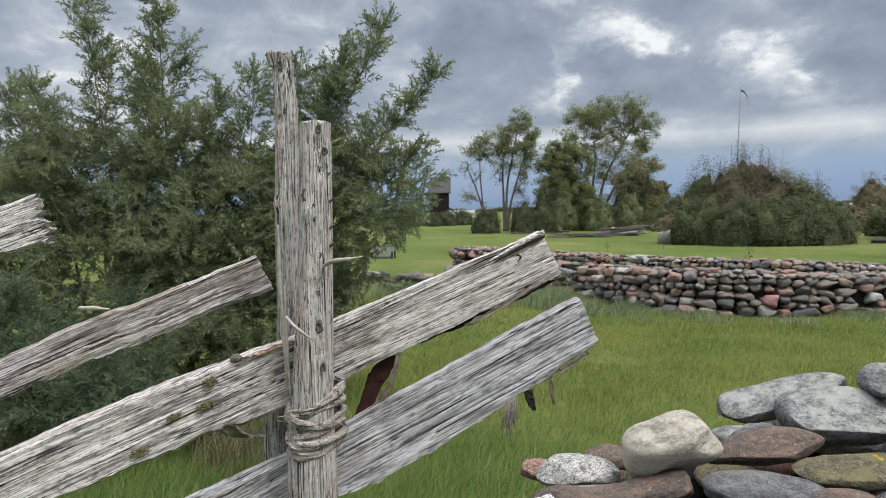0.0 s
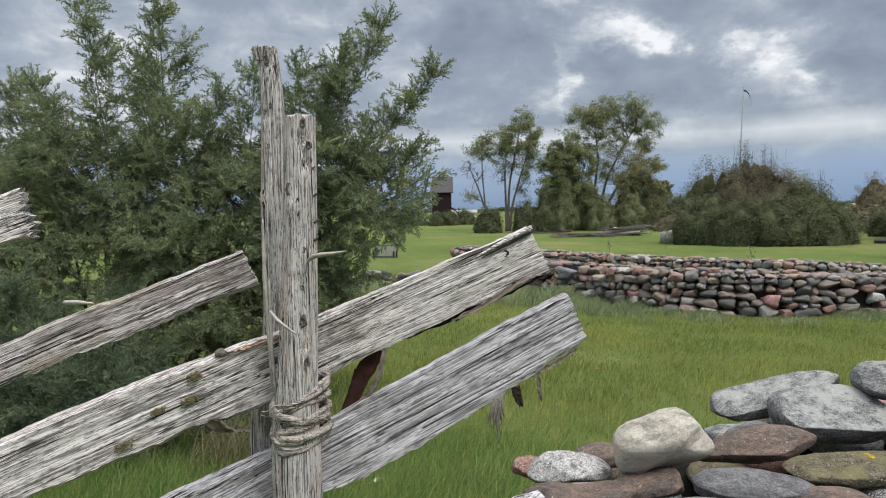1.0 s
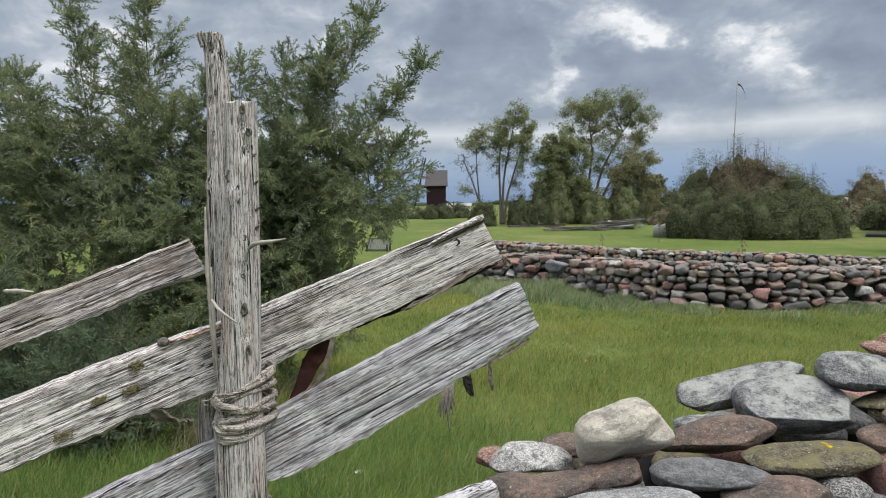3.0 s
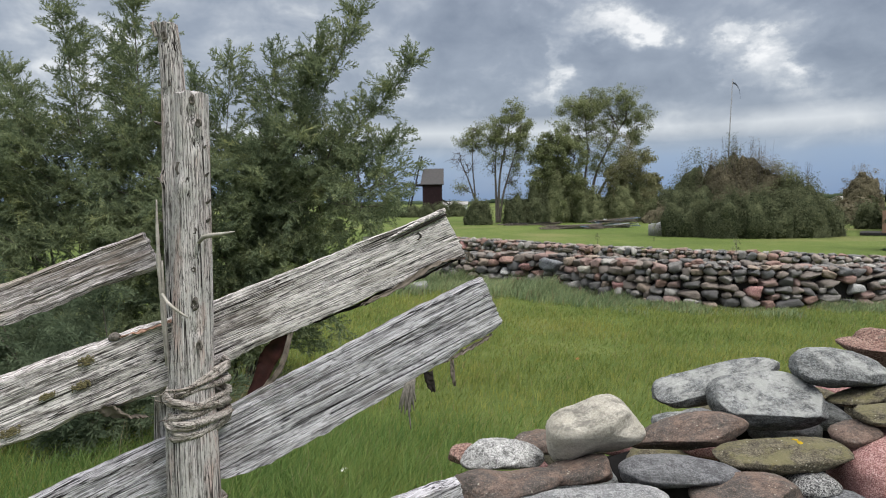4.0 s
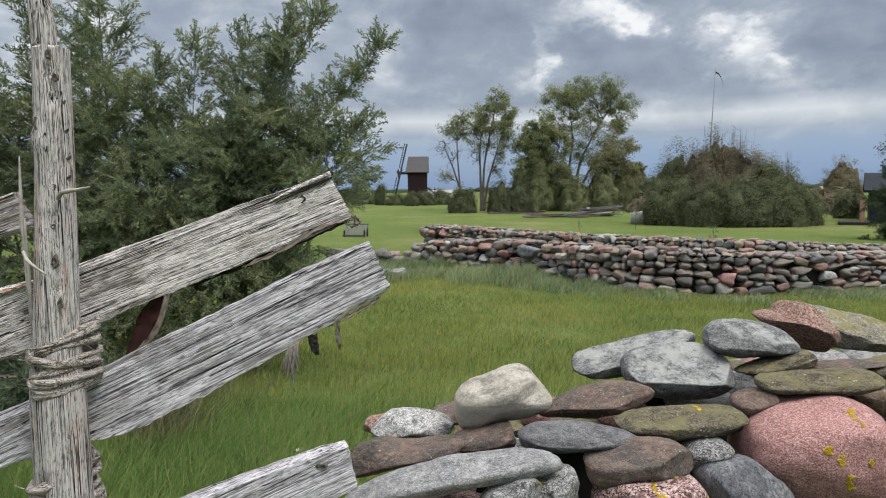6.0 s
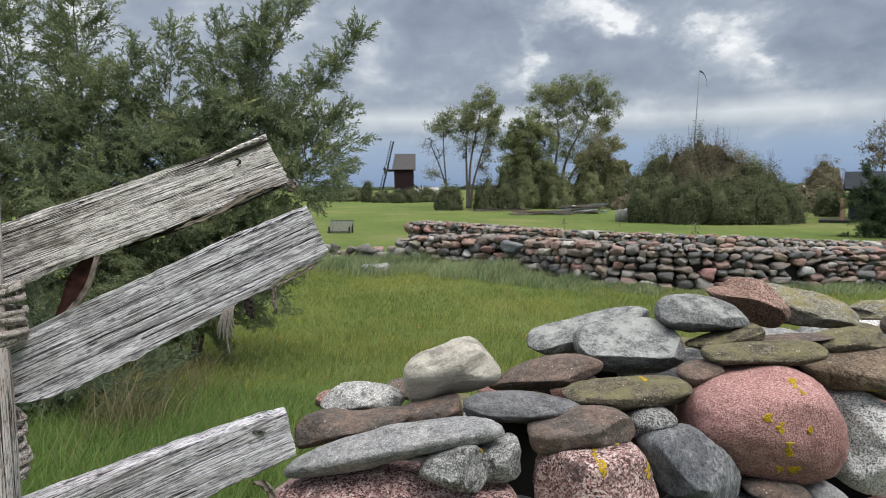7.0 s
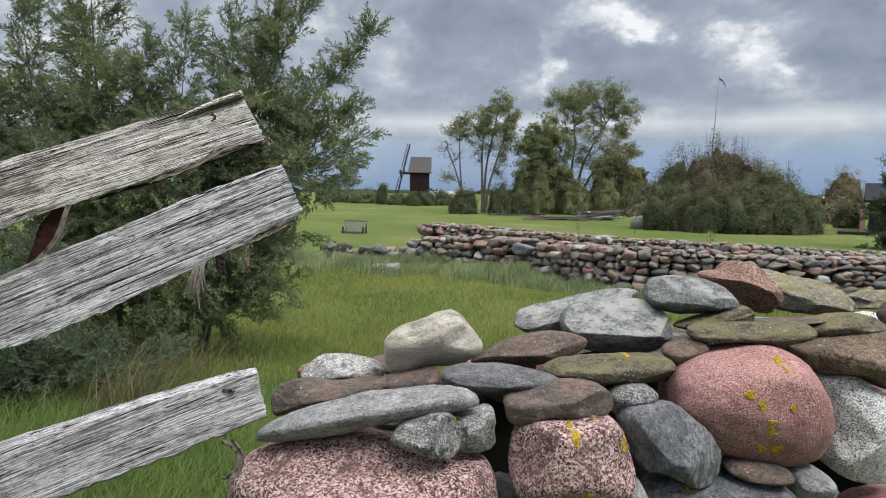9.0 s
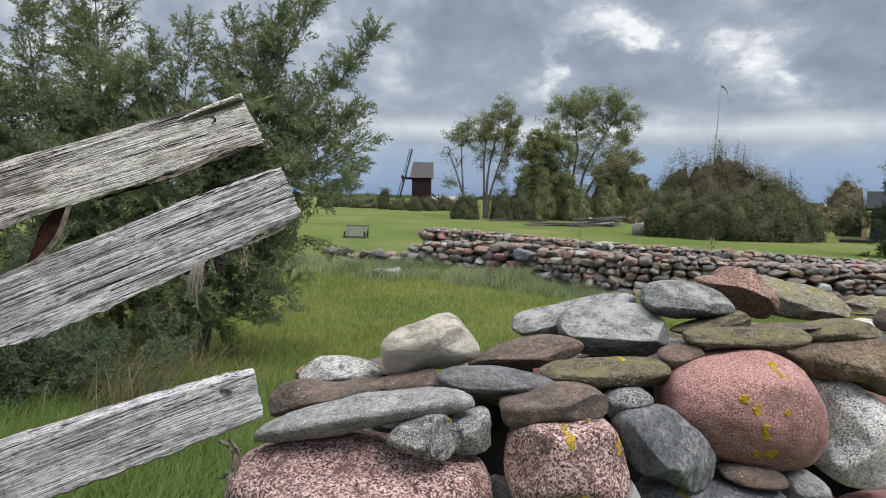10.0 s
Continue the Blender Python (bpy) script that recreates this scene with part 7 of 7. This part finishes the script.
juniper("dense dark green conifer standing on the lawn", [(15.5, 24.0, 15.45, 23.9, 2.0, 0.34, 16, 0.45), (16.0, 24.0, 16.1, 23.9, 1.35, 0.4, 12, 0.4), (16.7, 24.2, 16.8, 24.0, 1.4, 0.45, 14, 0.4)],
        [(15.55, 24.0, 0.55, 0.42, 0.5, 0.6, 20), (15.4, 23.9, -0.15, 0.6, 0.6, 0.5, 20), (16.4, 24.0, 0.1, 0.65, 0.6, 0.6, 20), (17.1, 24.2, 0.1, 0.6, 0.6, 0.7, 14)], CONIFER, 24, 15.6, 24.0, size=1.9)


def sapling(x, y, h):
    ob = thing("sapling", x, y, float(ground_z(x, y)), "thin young sapling with a few leaves", "sapling", "saplings on the lawn")
    mesh_part("stem", tube_mesh("stem", [(0, 0, -0.05), (0.02, 0, h * 0.5), (0, 0.01, h)], [0.012, 0.009, 0.004], 5), BARK, ob)
    g = np.random.RandomState(int(x * 10))
    V, F = leaf_cloud(np.array([(0, 0, h * f) for f in (0.65, 0.8, 0.95)]), 0.04, 14, 0.07, g)
    mesh_part("leaves", raw_mesh("leaves", V, F), LEAF_TREE, ob)


sapling(6.95, 17.3, 0.85)
sapling(8.9, 33.0, 1.0)
sapling(5.6, 30.0, 0.5)


def far_woods():
    """Low woods on the skyline."""
    g = np.random.RandomState(51)
    VV, FF, base = [], [], 0
    V0, F0 = ICO[2]
    for k in range(420):
        a = g.uniform(-60, 60)
        r = g.uniform(620, 900)
        h = g.uniform(2, 4.2) * (1.2 if a > 0 else 0.9)
        w = g.uniform(8, 20)
        lump = 1 + 0.3 * g.randn(len(V0))[:, None] * 0.5
        V = V0 * lump * np.array([w, w, h]) + np.array([r * math.sin(radians(a)), r * math.cos(radians(a)), -0.72])
        VV.append(V)
        FF.append(F0 + base)
        base += len(V0)
    tagged(mesh_part("far_woods", raw_mesh("far_woods", np.vstack(VV), np.vstack(FF)), CONIFER), "low dark woods along the skyline", "woods", kind="stuff")


far_woods()


# ---- windmill ----
def windmill():
    x, y, z = -8.0, 110.0, -0.72
    ob = thing("windmill", x, y, z, "old dark red wooden post windmill with a shingled roof", "windmill", rz=4)
    w, d, h0, h1 = 3.2, 3.0, 0.35, 5.3
    bm = bmesh.new()
    for sx, sy in ((1, 1),):
        lo = [bm.verts.new((a * w / 2, b * d / 2, h0)) for a, b in ((-1, -1), (1, -1), (1, 1), (-1, 1))]
        hi = [bm.verts.new((a * w / 2 * 1.02, b * d / 2 * 1.02, h1)) for a, b in ((-1, -1), (1, -1), (1, 1), (-1, 1))]
        for i in range(4):
            j = (i + 1) % 4
            bm.faces.new((lo[i], lo[j], hi[j], hi[i]))
        bm.faces.new(lo[::-1]), bm.faces.new(hi)
    body = part("body", bm, MILL_WOOD, ob, "tall dark red boarded body")
    for k in range(12):
        bx = -w / 2 + (k + 0.5) * w / 12
        part("plank", box_bm(w / 12 - 0.03, 0.05, h1 - h0 - 0.05, (bx, -d / 2 - 0.04, (h0 + h1) / 2)), MILL_WOOD, body)
    # saddle roof, the ridge across the view
    bm = bmesh.new()
    e, t = 0.35, 7.7
    for off in (0.0,):
        a = [bm.verts.new(p) for p in ((-w / 2 - e, -d / 2 - e, h1 - 0.25), (w / 2 + e, -d / 2 - e, h1 - 0.25), (w / 2 + e * 0.6, 0, t), (-w / 2 + 0.45, 0, t))]
        b = [bm.verts.new(p) for p in ((-w / 2 - e, d / 2 + e, h1 - 0.25), (w / 2 + e, d / 2 + e, h1 - 0.25))]
        bm.faces.new(a)
        bm.faces.new((b[1], b[0], a[3], a[2]))
        bm.faces.new((a[0], a[3], b[0]))
        bm.faces.new((a[1], b[1], a[2]))
        bm.faces.new((a[0], b[0], b[1], a[1]))
    bmesh.ops.recalc_face_normals(bm, faces=bm.faces[:])
    roof = part("roof", bm, SHINGLE, ob, "grey shingled saddle roof")
    for k in range(9):
        f = (k + 0.5) / 9
        p0 = Vector((0, -d / 2 - e, h1 - 0.25)).lerp(Vector((0, 0, t)), f)
        part("shingle_course", box_bm(w + 2 * e - 0.45 * f, 0.36, 0.05, (0.25 * f - 0.02, p0.y - 0.03, p0.z + 0.04), 0, Matrix.Rotation(math.atan2(t - h1 + 0.25, d / 2 + e), 4, "X")), SHINGLE, roof)
    part("post", box_bm(0.7, 0.7, 1.6, (0, 0, 0.3), 0.05), TAR, ob, "heavy foundation post")
    part("axle", box_bm(1.5, 0.42, 0.42, (-w / 2 - 0.6, -0.2, 5.0), 0.04), TAR, ob)
    for ang in (8, 188, 98, 278):
        m = Matrix.Translation((-w / 2 - 1.25, -0.2, 5.0)) @ Matrix.Rotation(radians(14), 4, "Y") @ Matrix.Rotation(radians(ang), 4, "X") @ Matrix.Rotation(radians(32), 4, "Z")
        sail = part("sail", box_bm(0.16, 0.20, 5.0, (0, 0, 2.5)), TAR, ob, "long lattice sail", m)
        for s in np.arange(0.9, 4.9, 0.42):
            part("lath", box_bm(0.05, 0.9, 0.06, (0, 0.36, s)), TAR, sail)
        part("lath", box_bm(0.08, 0.10, 4.2, (0, 0.8, 2.85)), TAR, sail)
    part("tail_pole", tube_bm([(w / 2, -0.3, 2.6), (w / 2 + 1.4, -0.3, 1.5)], 0.12), TAR, ob)
    for sx in (0.45, 1.25):
        part("rail_post", box_bm(0.14, 0.14, 1.9, (w / 2 + sx, -0.6, 1.6)), TAR, ob)
    part("platform", box_bm(1.6, 1.2, 0.14, (w / 2 + 0.8, -0.3, 1.25)), TAR, ob)
    part("rail", box_bm(1.5, 0.08, 0.1, (w / 2 + 0.8, -0.6, 2.2)), TAR, ob)


def tube_bm(points, r, sides=6):
    V, F = tube(points, [r] * len(points), sides)
    bm = bmesh.new()
    vs = [bm.verts.new(v) for v in V]
    for f in F:
        bm.faces.new([vs[i] for i in dict.fromkeys(f)])
    return bm


windmill()


def flagpole():
    x, y = 16.75, 45.0
    ob = thing("flagpole", x, y, -0.72, "thin grey flagpole with a narrow dark pennant", "flagpole")
    mesh_part("pole", tube_mesh("pole", [(0, 0, -0.1), (0.1, 0, 5), (0.3, 0, 10.0)], [0.05, 0.04, 0.022], 8), POLE_GREY, ob)
    P = spline([(0.30, 0, 9.75), (0.56, 0.02, 9.6), (0.76, 0.0, 9.2), (0.82, 0.0, 8.7)], 12)
    V = [(p[0], p[1], p[2] + s * (0.13 - 0.007 * i)) for i, p in enumerate(P) for s in (0.5, -0.5)]
    V += [(a, b + 0.012, c) for a, b, c in V]
    F = [(2 * i, 2 * i + 1, 2 * i + 3, 2 * i + 2) for i in range(11)] + [(24 + 2 * i, 24 + 2 * i + 2, 24 + 2 * i + 3, 24 + 2 * i + 1) for i in range(11)]
    mesh_part("pennant", smooth(raw_mesh("pennant", V, F)), PENNANT, ob, "narrow dark pennant")


flagpole()


def well_ring():
    ob = thing("concrete_ring", 10.6, 38.8, -0.72, "grey concrete well ring with pale scraps on top", "well ring")
    bm = bmesh.new()
    prof = [(0.46, 0.0), (0.52, 0.0), (0.52, 0.62), (0.50, 0.64), (0.46, 0.64), (0.44, 0.6), (0.44, 0.0)]
    n = 28
    R = [[bm.verts.new((r * math.cos(2 * math.pi * k / n), r * math.sin(2 * math.pi * k / n), z)) for r, z in prof] for k in range(n)]
    for k in range(n):
        a, b = R[k], R[(k + 1) % n]
        for j in range(len(prof) - 1):
            bm.faces.new((a[j], b[j], b[j + 1], a[j + 1]))
    part("ring", bm, CONCRETE, ob, "", None, True)
    part("lid_board", box_bm(0.8, 0.25, 0.05, (0.05, 0.0, 0.67), 0.01, Matrix.Rotation(0.06, 4, "Y")), WHITE_PAINT, ob, "pale board on the ring")
    part("lid_board", box_bm(0.35, 0.3, 0.07, (0.2, 0.1, 0.73), 0.01, Matrix.Rotation(-0.25, 4, "Y")), WHITE_PAINT, ob, "pale scrap")


well_ring()


def plank_pile(x, y, rz, n, length, label, seed, mats):
    g = np.random.RandomState(seed)
    ob = thing("plank_pile", x, y, -0.72, label, "plank pile", "stacked planks", "", rz)
    for k in range(n):
        row = k % 3
        part("plank", box_bm(length * g.uniform(0.6, 1), 0.22, 0.07, (g.uniform(-0.4, 0.4), (row - 1) * 0.26 + g.uniform(-0.04, 0.04), 0.07 + 0.095 * (k // 3)), 0.008, Matrix.Rotation(g.uniform(-0.10, 0.10), 4, "Y") @ Matrix.Rotation(g.uniform(-0.2, 0.2), 4, "Z")), mats[k % len(mats)], ob)


plank_pile(6.9, 49.0, 2, 9, 4.5, "low pile of old grey planks on the lawn", 61, [OLD_PLANK])
plank_pile(10.4, 50.0, -3, 21, 3.4, "pile of grey planks with white and blue sheets", 62, [OLD_PLANK, WHITE_PAINT, OLD_PLANK, OLD_PLANK, BLUE_SHEET])
plank_pile(8.6, 48.4, 5, 6, 1.4, "small stack of planks under a blue-grey sheet", 63, [OLD_PLANK, OLD_PLANK, BLUE_SHEET])
plank_pile(4.6, 57.0, 0, 6, 6.0, "long low row of old planks", 64, [OLD_PLANK, TAR])


def hutch():
    """A low rack with a slatted sloping roof on the lawn beyond the walls."""
    ob = thing("slatted_hutch", -4.45, 28.6, -0.64, "small grey wooden hutch with a slatted sloping roof", "hutch", rz=-8)
    for sx in (-0.46, 0.46):
        for sy in (-0.22, 0.22):
            part("leg", box_bm(0.07, 0.07, 0.34 + 0.14 * (sy > 0), (sx, sy, 0.15 + 0.07 * (sy > 0)), 0.005), TAR, ob)
    for k in range(12):
        part("slat", box_bm(0.06, 0.60, 0.04, (-0.48 + 0.087 * k, -0.03, 0.31), 0.004, Matrix.Rotation(0.85, 4, "X")), PALE_SLAT, ob)
    part("rail", box_bm(1.06, 0.06, 0.06, (0, -0.26, 0.09), 0.004), SHINGLE, ob)
    part("rail", box_bm(1.06, 0.06, 0.06, (0, 0.20, 0.55), 0.004), SHINGLE, ob)


hutch()


def far_house(x, y, w, d, h, roof_h, wall_m, roof_m, label, rz, windows=2):
    ob = thing("house", x, y, -0.72, label, "house", rz=rz)
    t = 0.2
    for nm, sx, sy, px, py in (("wall", w, t, 0, -d / 2), ("wall", w, t, 0, d / 2), ("wall", t, d - 2 * t, -w / 2 + t / 2, 0), ("wall", t, d - 2 * t, w / 2 - t / 2, 0)):
        part(nm, box_bm(sx, sy, h, (px, py, h / 2)), wall_m, ob)
    for s in (-1, 1):
        run = d / 2 + 0.4
        ln = math.hypot(run, roof_h)
        part("roof_slope", box_bm(w + 0.6, ln, 0.14, (0, s * run / 2, h + roof_h / 2 + 0.04), 0, Matrix.Rotation(-s * math.atan2(roof_h, run), 4, "X")), roof_m, ob)
    for s in (-1, 1):
        bm = bmesh.new()
        a = [bm.verts.new((s * (w / 2 - 0.1), yy, zz)) for yy, zz in ((-d / 2, h), (d / 2, h), (0, h + roof_h - 0.1))]
        b = [bm.verts.new((s * (w / 2), yy, zz)) for yy, zz in ((-d / 2, h), (d / 2, h), (0, h + roof_h - 0.1))]
        bm.faces.new(a), bm.faces.new(b[::-1])
        for i in range(3):
            bm.faces.new((a[i], a[(i + 1) % 3], b[(i + 1) % 3], b[i]))
        bmesh.ops.recalc_face_normals(bm, faces=bm.faces[:])
        part("gable", bm, wall_m, ob)
    for k in range(windows):
        wx = -w / 2 + (k + 1) * w / (windows + 1)
        fr = part("window", box_bm(1.1, 0.1, 1.2, (wx, -d / 2 - 0.1, h * 0.55), 0.01), WHITE_PAINT, ob)
        part("pane", box_bm(0.46, 0.04, 1.0, (wx - 0.26, -d / 2 - 0.155, h * 0.55)), GLASS, fr)
        part("pane", box_bm(0.46, 0.04, 1.0, (wx + 0.26, -d / 2 - 0.155, h * 0.55)), GLASS, fr)
    return ob


home = far_house(27.8, 37.8, 8.0, 6.0, 1.75, 1.0, HOUSE_DARK, ROOF_DARK, "low dark house with a dark grey roof and a porch", -30, 2)
part("porch_floor", box_bm(1.5, 2.2, 0.14, (-4.7, -4.25, 0.1), 0.01), TAR, home, "dark porch floor")
part("porch_post", box_bm(0.24, 0.24, 1.35, (-4.35, -5.1, 0.68), 0.01), HOUSE_TRIM, home, "terracotta-coloured porch post")
far_house(64.0, 118.0, 3.4, 5.0, 1.3, 0.7, WHITE_PAINT, CONCRETE, "far pale grey shed", 0, 0)
far_house(18.9, 112.0, 2.8, 4.0, 1.0, 0.7, WHITE_PAINT, CONCRETE, "far small white house seen through the trees", 0, 1)
far_house(-6.6, 170.0, 6.0, 6.0, 1.3, 0.8, WHITE_PAINT, CONCRETE, "low white farm building far off", 0, 2)
